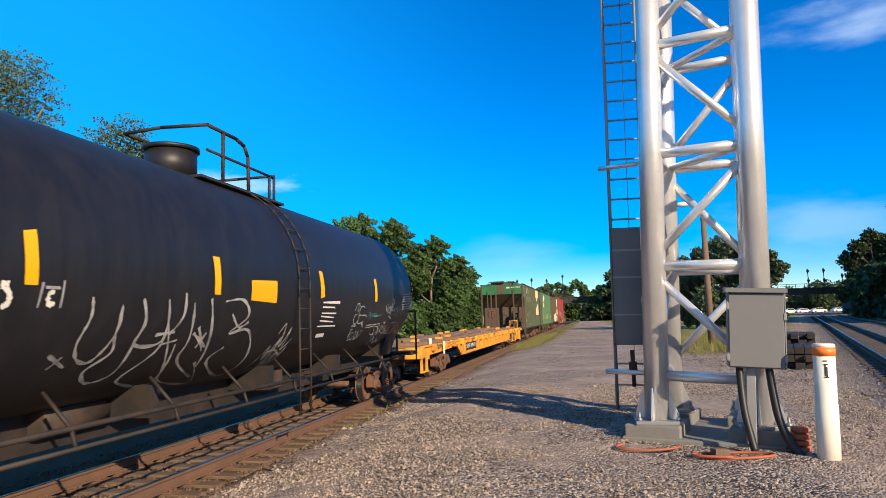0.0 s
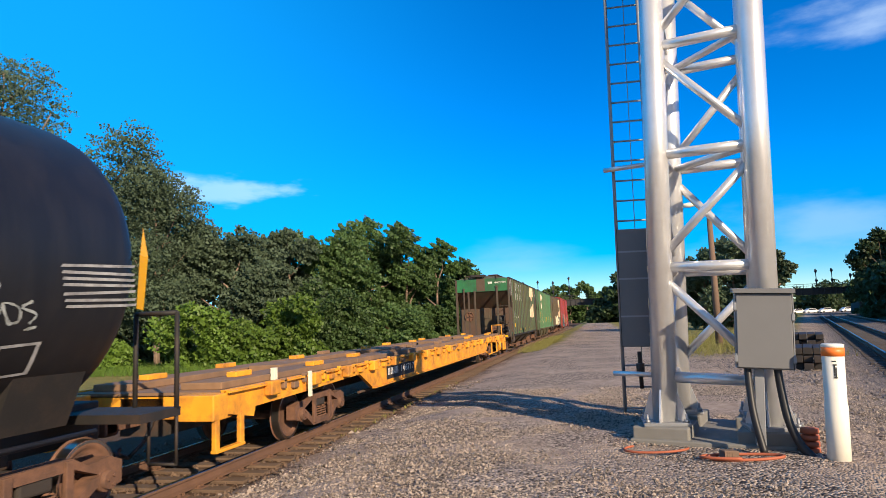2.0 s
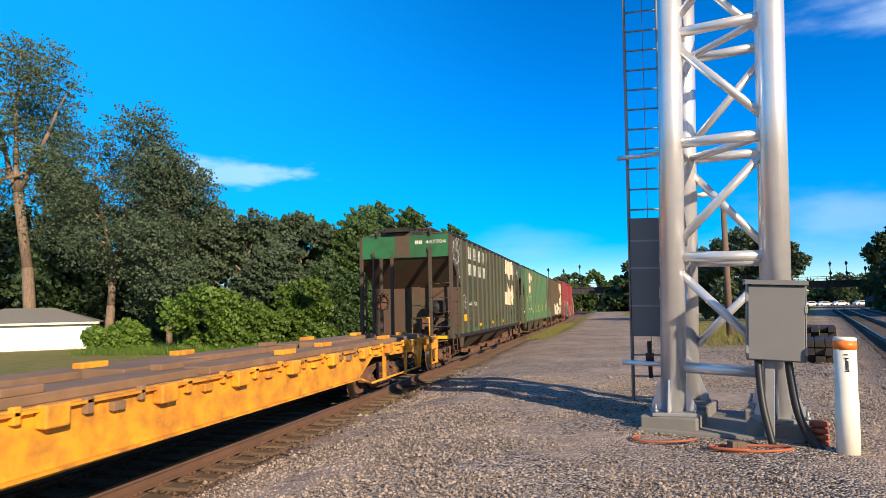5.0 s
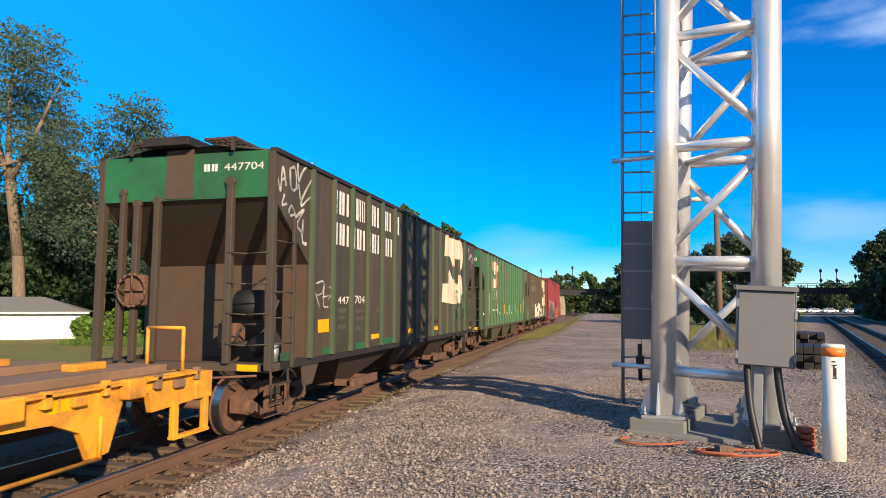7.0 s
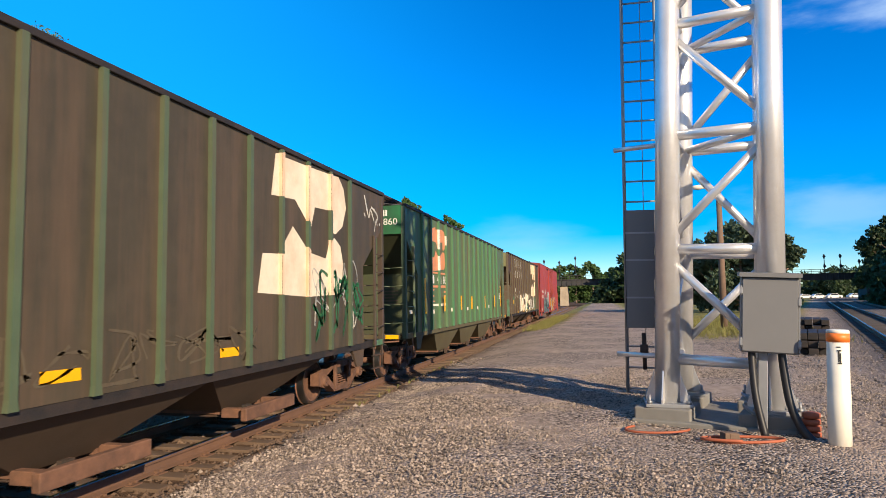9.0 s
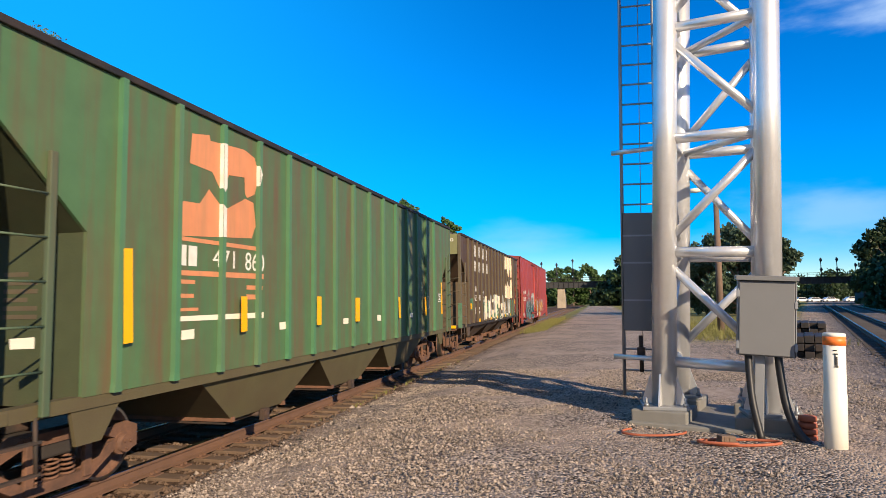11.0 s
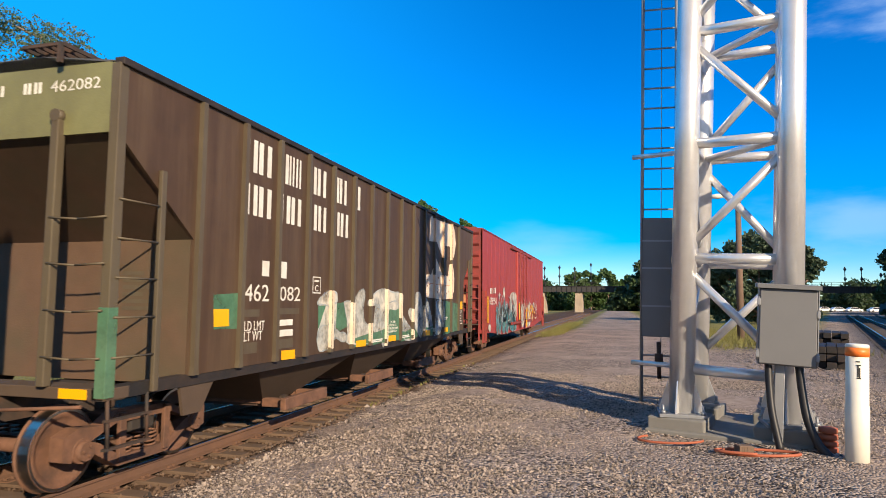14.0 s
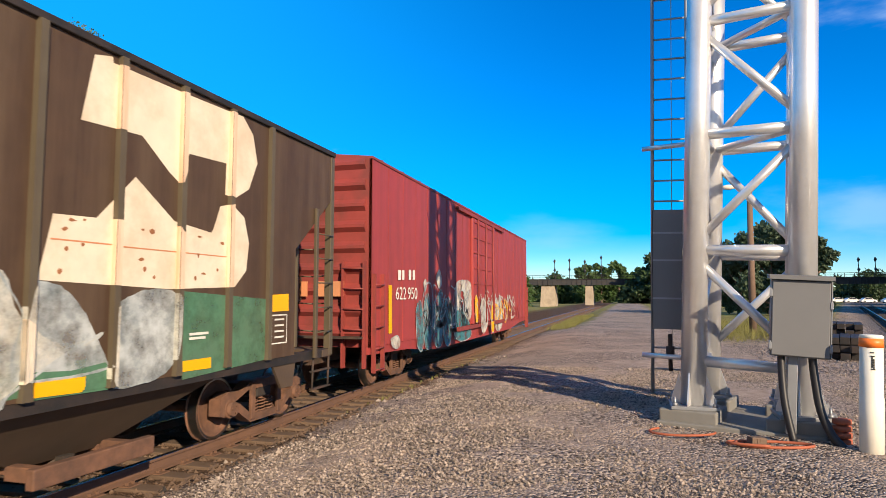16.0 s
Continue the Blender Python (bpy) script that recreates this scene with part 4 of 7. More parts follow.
        for s in (-1, 1):
            bm = BM()
            pts = [Vector((s * 1.48, e * (L + 0.45), 1.1)), Vector((s * 1.48, e * (L + 0.45), 2.25)), Vector((s * 0.9, e * (L + 0.45), 2.25)), Vector((s * 0.9, e * (L + 0.45), 1.1))]
            tube(bm, pts, 0.03)
            tube(bm, [Vector((s * 1.48, e * (L + 0.45), 1.1)), Vector((s * 1.48, e * (L + 0.45), 0.45)), Vector((s * 1.1, e * (L + 0.45), 0.45)), Vector((s * 1.1, e * (L + 0.45), 1.1))], 0.02)
            part("end_handrail", bm, M_TANKLOW, car)
    # full-length black sill, added to give the dark band of shade under the tank
    bm = BM()
    box(bm, -0.32, 0.32, -L + 3.2, L - 3.2, 0.66, 1.12)
    part("centre_sill", bm, M_TANKLOW, car)
    for y in (-4.5, -1.5, 1.5, 4.5):
        bm = BM()
        box(bm, -1.1, 1.1, y - 0.08, y + 0.08, 0.9, 1.3)
        part("crossbearer", bm, M_TANKLOW, car)
    bm = BM()
    rod(bm, (0.35, -2.6, 1.0), (0.35, -1.6, 1.0), 0.2, 16)
    part("brake_reservoir", bm, M_DARK, car)
    bm = BM()
    rod(bm, (0, 0.2, 0.75), (0, 0.2, 1.6), 0.16, 14)
    part("outlet_valve", bm, M_DARK, car)
    bm = BM()
    box(bm, -0.6, 0.6, 2.2, 2.9, 0.8, 1.2, bev=0.03)
    part("valve_box", bm, M_DARK, car)
    coupler(car, L + 0.3)
    for y in (-7.9, 7.9):
        truck(car, y)
    return car, R, ZC


def flat_car(y0):
    car = car_at("long yellow flat car with brown steel deck, empty", "flat car", y0)
    L = 13.75
    for s in (-1, 1):
        bm = BM()
        outline = [(-L, 1.18), (-L, 0.86), (-L + 0.75, 0.72), (-L + 0.8, 0.86), (-L + 2.2, 0.88), (-L + 5.2, 0.95), (-L + 6.0, 0.58), (0, 0.52), (L - 6.0, 0.58), (L - 5.2, 0.95),
                   (L - 2.2, 0.86), (L - 1.85, 0.72), (L - 1.7, 0.42), (L - 1.45, 0.45), (L - 1.25, 1.0), (L - 0.85, 1.0), (L - 0.78, 0.76), (L, 0.80), (L, 1.18)]
        x0, x1 = s * 1.28, s * 1.36
        prism(bm, outline, "x", x0, x1)
        side = part("side_sill", bm, M_YELLOW, car)
        bm = BM()
        for z in (1.17, 0.86):
            box(bm, min(s * 1.34, s * 1.43), max(s * 1.34, s * 1.43), -L + 6 if z < 1 else -L, L - 6 if z < 1 else L, z - 0.03 if z > 1 else 0.56, z if z > 1 else 0.59)
        part("flange", bm, M_YELLOW, side)
        for k in range(17):
            y = -L + 1.2 + k * (2 * L - 2.4) / 16
            bm = BM()
            box(bm, min(s * 1.36, s * 1.50), max(s * 1.36, s * 1.50), y - 0.14, y + 0.14, 0.98, 1.2, bev=0.02)
            part("tie_down_bracket", bm, M_YELLOW, side)
            for dy, w, z0, z1 in ((0.45, 0.05, 1.03, 1.2), (0.85, 0.09, 1.0, 1.1), (1.2, 0.04, 1.06, 1.22)):
                bm = BM()
                box(bm, min(s * 1.355, s * 1.43), max(s * 1.355, s * 1.43), y + dy - w, y + dy + w, z0, z1, bev=0.012)
                part("lug", bm, M_YELLOW if (k + int(dy * 10)) % 4 else M_DECK, side)
            bm = BM()
            box(bm, min(s * 1.355, s * 1.372), max(s * 1.355, s * 1.372), y + 0.62, y + 0.65, 0.96, 1.15)
            part("stiffener", bm, M_YELLOW, side)
    bm = BM()
    box(bm, -1.29, 1.29, -L, L, 1.10, 1.16)
    part("deck", bm, M_DECK, car)
    rng = random.Random(3)
    for sx in (-1, 1):
        for k in range(5):
            y = -L + 0.3 + k * 5.45
            bm = BM()
            x0, x1 = sorted((sx * 0.42, sx * 1.10))
            box(bm, x0, x1, y, y + 5.2, 1.16, 1.265, bev=0.012)
            part("runway_plate", bm, M_DECK, car)
        for k in range(11):
            y = -L + 1.3 + k * 2.5 + rng.uniform(-0.25, 0.25)
            bm = BM()
            x0, x1 = sorted((sx * (0.62 + 0.28 * (k % 2)), sx * (0.80 + 0.28 * (k % 2))))
            box(bm, x0, x1, y - 0.24, y + 0.24, 1.265, 1.35, bev=0.012)
            part("guide_block", bm, M_YELLOW if rng.random() < 0.75 else M_DECK, car)
    for k in range(4):
        bm = BM()
        y = -L + 4.4 + k * 6.2
        box(bm, -0.34, 0.34, y - 0.9, y + 0.9, 1.16, 1.30, bev=0.02)
        part("deck_hitch", bm, M_DECK, car)
    for e in (-1, 1):
        y1, y2 = sorted((e * L, e * (L - 0.25)))
        bm = BM()
        box(bm, -1.3, 1.3, y1, y2, 0.78, 1.14, bev=0.02)
        part("end_sill", bm, M_YELLOW, car)
        for s in (-1, 1):
            bm = BM()
            xs = sorted((s * 0.85, s * 1.4))
            y1, y2 = sorted((e * (L + 0.35), e * L))
            box(bm, xs[0], xs[1], y1, y2, 0.80, 1.15, bev=0.02)
            part("end_step_box", bm, M_YELLOW, car)
    for e in (-1, 1):
        for s in (-1, 1):
            bm = BM()
            for y in (0.24, -0.38):
                yy = e * (L + y)
                box(bm, s * 1.36 - 0.035, s * 1.36 + 0.035, yy - 0.05, yy + 0.05, 0.40, 0.84, bev=0.01)
            y1, y2 = sorted((e * (L + 0.29), e * (L - 0.43)))
            box(bm, s * 1.36 - 0.05, s * 1.36 + 0.05, y1, y2, 0.37, 0.415, bev=0.01)
            part("sill_step", bm, M_YELLOW, car)
        if e < 0:
            continue
        for s in (-1, 1):
            bm = BM()
            tube(bm, [Vector((s * 1.38, e * (L - 1.6), 0.86)), Vector((s * 1.38, e * (L - 1.6), 0.42)), Vector((s * 1.38, e * (L - 5.4), 0.40)), Vector((s * 1.3, e * (L - 6.0), 0.6))], 0.025)
            for y in (2.9, 4.5):
                box(bm, s * 1.38 - 0.03, s * 1.38 + 0.03, e * (L - y) - 0.05, e * (L - y) + 0.05, 0.38, 0.92)
            part("brake_rod", bm, M_YELLOW, car)
        bm = BM()
        tube(bm, [Vector((0.72, e * (L - 0.1), 1.14)), Vector((0.72, e * (L - 0.1), 1.72)), Vector((1.25, e * (L - 0.1), 1.72)), Vector((1.25, e * (L - 0.1), 1.14))], 0.024)
        part("grab_iron", bm, M_YELLOW, car)
    bm = BM()
    box(bm, -0.35, 0.35, -L, L, 0.55, 1.08)
    for y in (-6, -2, 2, 6):
        box(bm, -1.28, 1.28, y - 0.06, y + 0.06, 0.7, 1.08)
    rod(bm, (0.7, -1, 0.75), (0.7, 0.2, 0.75), 0.2, 14)
    tube(bm, [Vector((1.1, -8, 0.5)), Vector((1.1, 8, 0.5))], 0.03)
    part("centre_sill", bm, M_DARK, car)
    coupler(car, L + 0.1)
    for y in (-9.95, 9.95):
        truck(car, y)
    return car


def box_car(y0):
    car = car_at("red steel box car with sliding door and colourful spray paint", "box car", y0)
    L, W, Z0, Z1 = 10.05, 1.6, 1.0, 4.75
    for s in (-1, 1):
        bm = BM()
        x0, x1 = sorted((s * (W - 0.05), s * W))
        box(bm, x0, x1, -L, L, Z0, Z1)
        side = part("side_panel", bm, M_RED, car)
        for k in range(23):
            y = -L + 0.05 + k * (2 * L - 0.1) / 22
            if -1.9 < y < 1.9:
                continue
            bm = BM()
            x0, x1 = sorted((s * W, s * (W + 0.009)))
            box(bm, x0, x1, y - 0.022, y + 0.022, Z0, Z1)
            part("panel_seam", bm, M_RED, side)
        bm = BM()
        x0, x1 = sorted((s * W, s * (W + 0.09)))
        box(bm, x0, x1, -1.75, 1.75, Z0 + 0.12, Z1 - 0.2, bev=0.02)
        door = part("sliding_door", bm, M_RED, side)
        for k in range(7):
            bm = BM()
            z = Z0 + 0.4 + k * 0.5
            x0, x1 = sorted((s * (W + 0.09), s * (W + 0.12)))
            box(bm, x0, x1, -1.65, 1.65, z, z + 0.06)
            part("door_rib", bm, M_RED, car)
        bm = BM()
        for y in (-1.2, 0.0, 1.2):
            rod(bm, (s * (W + 0.14), y, Z0 + 0.1), (s * (W + 0.14), y, Z1 - 0.2), 0.025, 8)
        part("door_bar", bm, M_REDEND, car)
        bm = BM()
        x0, x1 = sorted((s * (W - 0.1), s * (W + 0.1)))
        box(bm, x0, x1, -3.6, 3.6, Z0 - 0.02, Z0 + 0.1)
        box(bm, x0, x1, -3.6, 3.6, Z1 - 0.18, Z1 - 0.08)
        part("door_track", bm, M_REDEND, car)
        bm = BM()
        x0, x1 = sorted((s * (W - 0.2), s * (W - 0.02)))
        prism(bm, [(-L, Z0), (L, Z0), (L, 0.86), (7.8, 0.8), (5.5, 0.62), (-5.5, 0.62), (-7.8, 0.8), (-L, 0.86)], "x", x0, x1)
        part("side_sill", bm, M_RED, car)
        for e in (-1, 1):
            bm = BM()
            for k in range(5):
                z = 0.55 + k * 0.42
                rod(bm, (s * (W + 0.07), e * (L - 0.08), z), (s * (W + 0.07), e * (L - 0.55), z), 0.015, 6)
            for y in (0.08, 0.55):
                yy = e * (L - y)
                x0, x1 = sorted((s * W, s * (W + 0.08)))
                box(bm, x0, x1, yy - 0.025, yy + 0.025, 0.5, 2.45)
            part("ladder", bm, M_REDEND, car)
    for e in (-1, 1):
        bm = BM()
        y1, y2 = sorted((e * (L - 0.06), e * L))
        box(bm, -W, W, y1, y2, Z0, Z1)
        end = part("end_panel", bm, M_REDEND, car)
        for k in range(9):
            z = Z0 + 0.3 + k * 0.42
            bm = BM()
            prism(bm, [(e * (L - 0.01), z - 0.13), (e * (L + 0.085), z - 0.03), (e * (L + 0.085), z + 0.03), (e * (L - 0.01), z + 0.13)], "x", -W + 0.12, W - 0.12)
            part("corrugation", bm, M_REDEND, end)
        bm = BM()
        for k in range(4):
            z = 1.35 + k * 0.4
            rod(bm, (1.05, e * (L + 0.13), z), (1.5, e * (L + 0.13), z), 0.015, 6)
        for x in (1.05, 1.5):
            box(bm, x - 0.02, x + 0.02, min(e * L, e * (L + 0.14)), max(e * L, e * (L + 0.14)), 0.6, 2.7)
        part("end_ladder", bm, M_REDEND, car)
        bm = BM()
        box(bm, -1.5, 1.5, min(e * L, e * (L + 0.3)), max(e * L, e * (L + 0.3)), 1.18, 1.22)
        box(bm, -0.3, 0.3, min(e * (L + 0.3), e * (L - 3)), max(e * (L + 0.3), e * (L - 3)), 0.7, 1.0)
        box(bm, -0.7, 0.1, min(e * L, e * (L + 0.22)), max(e * L, e * (L + 0.22)), 1.9, 2.4, bev=0.03)
        part("end_platform", bm, M_DARK, car)
        for x in (-0.35, 0.45):
            bm = BM()
            box(bm, x, x + 0.62, min(e * (L + 0.09), e * (L + 0.11)), max(e * (L + 0.09), e * (L + 0.11)), 2.0, 2.3)
            part("placard", bm, M_ORANGE, car)
    bm = BM()
    prism(bm, [(-W - 0.02, Z1), (W + 0.02, Z1), (W + 0.02, Z1 + 0.05), (0, Z1 + 0.22), (-W - 0.02, Z1 + 0.05)], "y", -L, L)
    for k in range(16):
        y = -L + 0.6 + k * (2 * L - 1.2) / 15
        prism(bm, [(-W, Z1 + 0.03), (W, Z1 + 0.03), (W, Z1 + 0.08), (0, Z1 + 0.25), (-W, Z1 + 0.08)], "y", y - 0.03, y + 0.03)
    part("roof", bm, M_REDEND, car)
    bm = BM()
    box(bm, -0.3, 0.3, -L, L, 0.62, 0.98)
    rod(bm, (0.6, -1.5, 0.7), (0.6, -0.4, 0.7), 0.22, 14)
    part("centre_sill", bm, M_DARK, car)
    coupler(car, L + 0.25)
    for y in (-7.2, 7.2):
        truck(car, y)
    return car


TANK, TANK_R, TANK_ZC = tank_car(8.6)
FLAT = flat_car(33.04)
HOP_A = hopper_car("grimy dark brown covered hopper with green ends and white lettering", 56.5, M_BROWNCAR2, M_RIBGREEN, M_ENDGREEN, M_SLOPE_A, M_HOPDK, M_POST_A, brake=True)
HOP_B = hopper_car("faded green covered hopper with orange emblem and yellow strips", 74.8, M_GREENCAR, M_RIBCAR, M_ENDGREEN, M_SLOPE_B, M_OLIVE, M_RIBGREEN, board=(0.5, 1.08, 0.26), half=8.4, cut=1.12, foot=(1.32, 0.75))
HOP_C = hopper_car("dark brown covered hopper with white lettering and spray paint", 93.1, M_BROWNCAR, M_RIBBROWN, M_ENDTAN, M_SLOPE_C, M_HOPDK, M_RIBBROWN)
BOXC = box_car(113.05)


RIBS = [-6.87 + 0.93 * k for k in range(15)]


def clip_strip(pts, lo, hi):
    """The part of an outline between two values of its first coordinate."""
    for bound, keep_above in ((lo, True), (hi, False)):
        res = []
        for p, q in zip(pts, pts[1:] + pts[:1]):
            pin, qin = (p[0] >= bound) == keep_above, (q[0] >= bound) == keep_above
            if pin:
                res.append(p)
            if pin != qin:
                t = (bound - p[0]) / (q[0] - p[0])
                res.append((bound, p[1] + t * (q[1] - p[1])))
        pts = res
        if len(pts) < 3:
            return []
    return pts


def shape(car, name, material, pts, x=1.604, rib=None, label=""):
    """A painted shape on the near side; where it crosses ribs it is painted on their faces too."""
    outline = pts
    if name == "graffiti":
        n, pts = len(outline), []
        for i in range(n):
            p0, p1, p2, p3 = (Vector(outline[(i + k) % n]) for k in (-1, 0, 1, 2))
            for t in (0, 0.25, 0.5, 0.75):
                q = 0.5 * ((2 * p1) + (p2 - p0) * t + (2 * p0 - 5 * p1 + 4 * p2 - p3) * t * t + (3 * p1 - p0 - 3 * p2 + p3) * t ** 3)
                pts.append((q.x, q.y))
        rng = random.Random(n)
        bm = BM()
        ribbon(bm, pts[::3] + pts[:1], 0.026, flat_side(x + 0.003), 0.6, rng)
        part("graffiti_outline", bm, M_GREY_SPRAY, car)
    bm = BM()
    side_poly(bm, pts, x)
    ob = part(name, bm, material, car, label)
    if rib:
        for y in RIBS:
            strip = clip_strip(pts, y - 0.039, y + 0.039)
            if strip:
                bm = BM()
                side_poly(bm, strip, x + 0.062)
                edge = [z for w, z in strip if w < y]
                if edge and max(edge) - min(edge) > 0.05:
                    bm.faces.new([bm.verts.new((u, y - 0.0425, v)) for u, v in ((1.603, min(edge)), (x + 0.058, min(edge)), (x + 0.058, max(edge)), (1.603, max(edge)))])
                part(name, bm, rib, car)
    return ob


def framed_mark(car, y0, y1, z0, z1, txt, x=1.604):
    w = 0.018
    bars(car, [(y0, y1, z0, z0 + w), (y0, y1, z1 - w, z1), (y0, y0 + w, z0 + w, z1 - w), (y1 - w, y1, z0 + w, z1 - w)], x=x)
    h = z1 - z0
    if txt:
        side_text(car, txt, y0 + 0.3 * (y1 - y0), y1 - 0.3 * (y1 - y0), z0 + 0.12 * h, z0 + 0.5 * h)
        bars(car, [(y0 + 0.2 * (y1 - y0), y1 - 0.2 * (y1 - y0), z0 + 0.68 * h, z0 + 0.8 * h)], x=x)
    else:
        bars(car, [(y0 + 0.2 * (y1 - y0), y1 - 0.2 * (y1 - y0), z0 + h * k, z0 + h * k + 0.025) for k in (0.2, 0.4, 0.6, 0.8)], x=x)


def strokes(car, lines, width, material, x=1.607):
    rng = random.Random(len(lines))
    for line in lines:
        bm = BM()
        ribbon(bm, line, width, flat_side(x), 0.4, rng)
        part("graffiti", bm, material, car)


def on_tank(lift):
    def where(y, d):
        r = TANK_R + lift
        h = min(0.0, 8.28 - abs(y)) * 0.55
        return (max(0.1, r + h * abs(h)) * math.cos(radians(d)), y, TANK_ZC + (r + h * abs(h)) * math.sin(radians(d)))
    return where


def tank_shape(name, material, pts, lift=0.007):
    """A painted shape on the tank's curve; pts of (along the car, degrees round the shell)."""
    bm = BM()
    n = 8
    where = on_tank(lift)
    if len(pts) == 4:
        a, b, c, d = (Vector(p) for p in pts)
        rows = [(a.lerp(d, k / n), b.lerp(c, k / n)) for k in range(n + 1)]
        vs = [[bm.verts.new(where(*p.lerp(q, i / 4))) for i in range(5)] for p, q in rows]
        for k in range(n):
            for i in range(4):
                bm.faces.new((vs[k][i], vs[k][i + 1], vs[k + 1][i + 1], vs[k + 1][i]))
    else:
        bm.faces.new([bm.verts.new(where(*p)) for p in pts])
    part(name, bm, material, TANK)


def tank_strokes(lines, width, material):
    rng = random.Random(7)
    deg = 1 / (TANK_R * math.pi / 180)
    where = on_tank(0.008)
    for line in lines:
        if len(line) < 2:
            continue
        bm = BM()
        ribbon(bm, [(y, d / deg) for y, d in line], width, lambda u, v: where(u, v * deg), 0.5, rng)
        part("graffiti", bm, material, TANK)


def letter_bars(car, dy):
    """The railway's name as plain upright bars, a pair for each letter."""
    for row, z0, z1 in ((ROW_1, ROW_Z[0], ROW_Z[1]), (ROW_2, ROW_Z[2], ROW_Z[3])):
        for a, b in row:
            w = (b - a) * 0.34
            bars(car, [(a + dy, a + w + dy, z0, z1), (b - w + dy, b + dy, z0, z1)], name="lettering_bar")



# ---- markings on the cars ----
ROW_1 = [(-5.91, -5.61), (-5.57, -5.23), (-5.01, -4.73), (-4.7, -4.55), (-4.49, -4.33), (-4.08, -3.78), (-3.74, -3.42), (-3.15, -2.88), (-2.85, -2.55), (-2.25, -1.89)]
ROW_2 = [(-5.88, -5.58), (-5.54, -5.21), (-4.97, -4.65), (-4.61, -4.3), (-4.05, -3.74), (-3.69, -3.39), (-3.12, -2.83), (-2.78, -2.45)]
ROW_Z = (3.78, 4.24, 3.18, 3.61)
side_text(HOP_C, "462", -5.82, -5.2, 1.99, 2.23)
side_text(HOP_C, "082", -4.89, -4.25, 2.0, 2.22)
side_text(HOP_C, "LD LMT", -5.8, -5.29, 1.59, 1.72)
side_text(HOP_C, "LT WT", -5.8, -5.35, 1.45, 1.58)
bars(HOP_C, [(-5.4, -5.21, 2.35, 2.57)], M_WHITE)
bars(HOP_C, [(-4.91, -4.7, 2.34, 2.59)], M_WHITE)
bars(HOP_C, [(-5.81, -5.43, 1.78, 1.88)], M_RIBBROWN)
bars(HOP_C, [(-4.9, -4.27, 1.8, 1.89)], M_RIBBROWN)
bars(HOP_C, [(-4.87, -4.47, 1.63, 1.72)], M_WHITE)
bars(HOP_C, [(-4.86, -4.46, 1.47, 1.57)], M_WHITE)
bars(HOP_C, [(-4.88, -4.45, 1.29, 1.43)], M_RIBBROWN)
bars(HOP_C, [(-5.8, -5.47, 1.28, 1.43)], M_RIBBROWN)
framed_mark(HOP_C, -3.83, -3.54, 2.13, 2.41, "C")
shape(HOP_C, "patch", M_PATCH, [(-6.51, 2.07), (-5.97, 2.1), (-5.95, 1.63), (-6.48, 1.64)], 1.604)
shape(HOP_C, "placard", M_REFLECT, [(-6.5, 1.89), (-6.17, 1.89), (-6.16, 1.67), (-6.48, 1.67)], 1.606)
shape(HOP_C, "reflector", M_REFLECT, [(-4.8, 1.26), (-4.38, 1.25), (-4.37, 1.11), (-4.8, 1.12)], 1.606)
EMBLEM_TOP = [(3.02, 4.31), (3.24, 4.37), (3.25, 4.31), (4.2, 4.33), (5.1, 4.36), (5.47, 4.38), (5.71, 4.19), (5.83, 3.82), (5.64, 3.43), (5.32, 3.26), (5.12, 3.28), (5.13, 3.68), (4.42, 3.65), (4.27, 3.28), (4.1, 3.37), (3.67, 3.68), (2.89, 3.64)]
shape(HOP_C, "emblem", M_CREAM, EMBLEM_TOP, 1.604, rib=M_CREAMRIB)
shape(HOP_A, "emblem", M_CREAM, [(y + 0.18, z) for y, z in EMBLEM_TOP], 1.604, rib=M_CREAMRIB)
EMBLEM_FOOT = [(2.64, 2.73), (3.43, 2.76), (3.6, 3.23), (4.2, 2.84), (4.3, 2.73), (4.88, 2.77), (5.03, 3.12), (5.27, 3.18), (5.55, 3.04), (5.67, 2.71), (5.62, 2.34), (5.37, 2.12), (4.16, 2.08), (2.51, 2.14)]
shape(HOP_C, "emblem", M_CREAM, EMBLEM_FOOT, 1.604, rib=M_CREAMRIB)
shape(HOP_A, "emblem", M_CREAM, [(y + 0.18, z) for y, z in EMBLEM_FOOT], 1.604, rib=M_CREAMRIB)
bars(HOP_C, [(2.62, 3.38, 2.50, 2.514), (3.44, 4.25, 2.49, 2.504), (4.40, 5.2, 2.49, 2.504)], M_ORANGE, x=1.6065, name="rust_line")
rng = random.Random(31)
for _ in range(26):
    y, z = rng.uniform(2.7, 5.5), rng.uniform(2.16, 2.72)
    if any(abs(y - r) < 0.12 for r in (2.43, 3.36, 4.29, 5.22)):
        continue
    w, h = rng.uniform(0.015, 0.06), rng.uniform(0.008, 0.03)
    pts = [(y + w * rng.uniform(0.6, 1.3) * math.cos(k * 0.9), z + h * rng.uniform(0.6, 1.4) * math.sin(k * 0.9)) for k in range(7)]
    bm = BM()
    side_poly(bm, pts, 1.607)
    part("rust_spot", bm, M_RUSTSPOT, HOP_C)
shape(HOP_C, "patch", M_PATCH, [(4.37, 2.06), (6.18, 1.96), (6.22, 1.13), (4.41, 1.06)], 1.604, label="green painted patch")
shape(HOP_C, "patch", M_PATCH, [(2.47, 1.38), (3.32, 1.32), (3.34, 1.1), (2.46, 1.12)], 1.604)
shape(HOP_C, "graffiti", M_GREY_SPRAY, [(2.49, 2.12), (2.77, 2.06), (3.03, 1.82), (3.29, 1.38), (3.29, 1.31), (2.48, 1.27), (2.31, 1.47), (2.4, 1.83)], 1.608, rib=M_SPRAY)
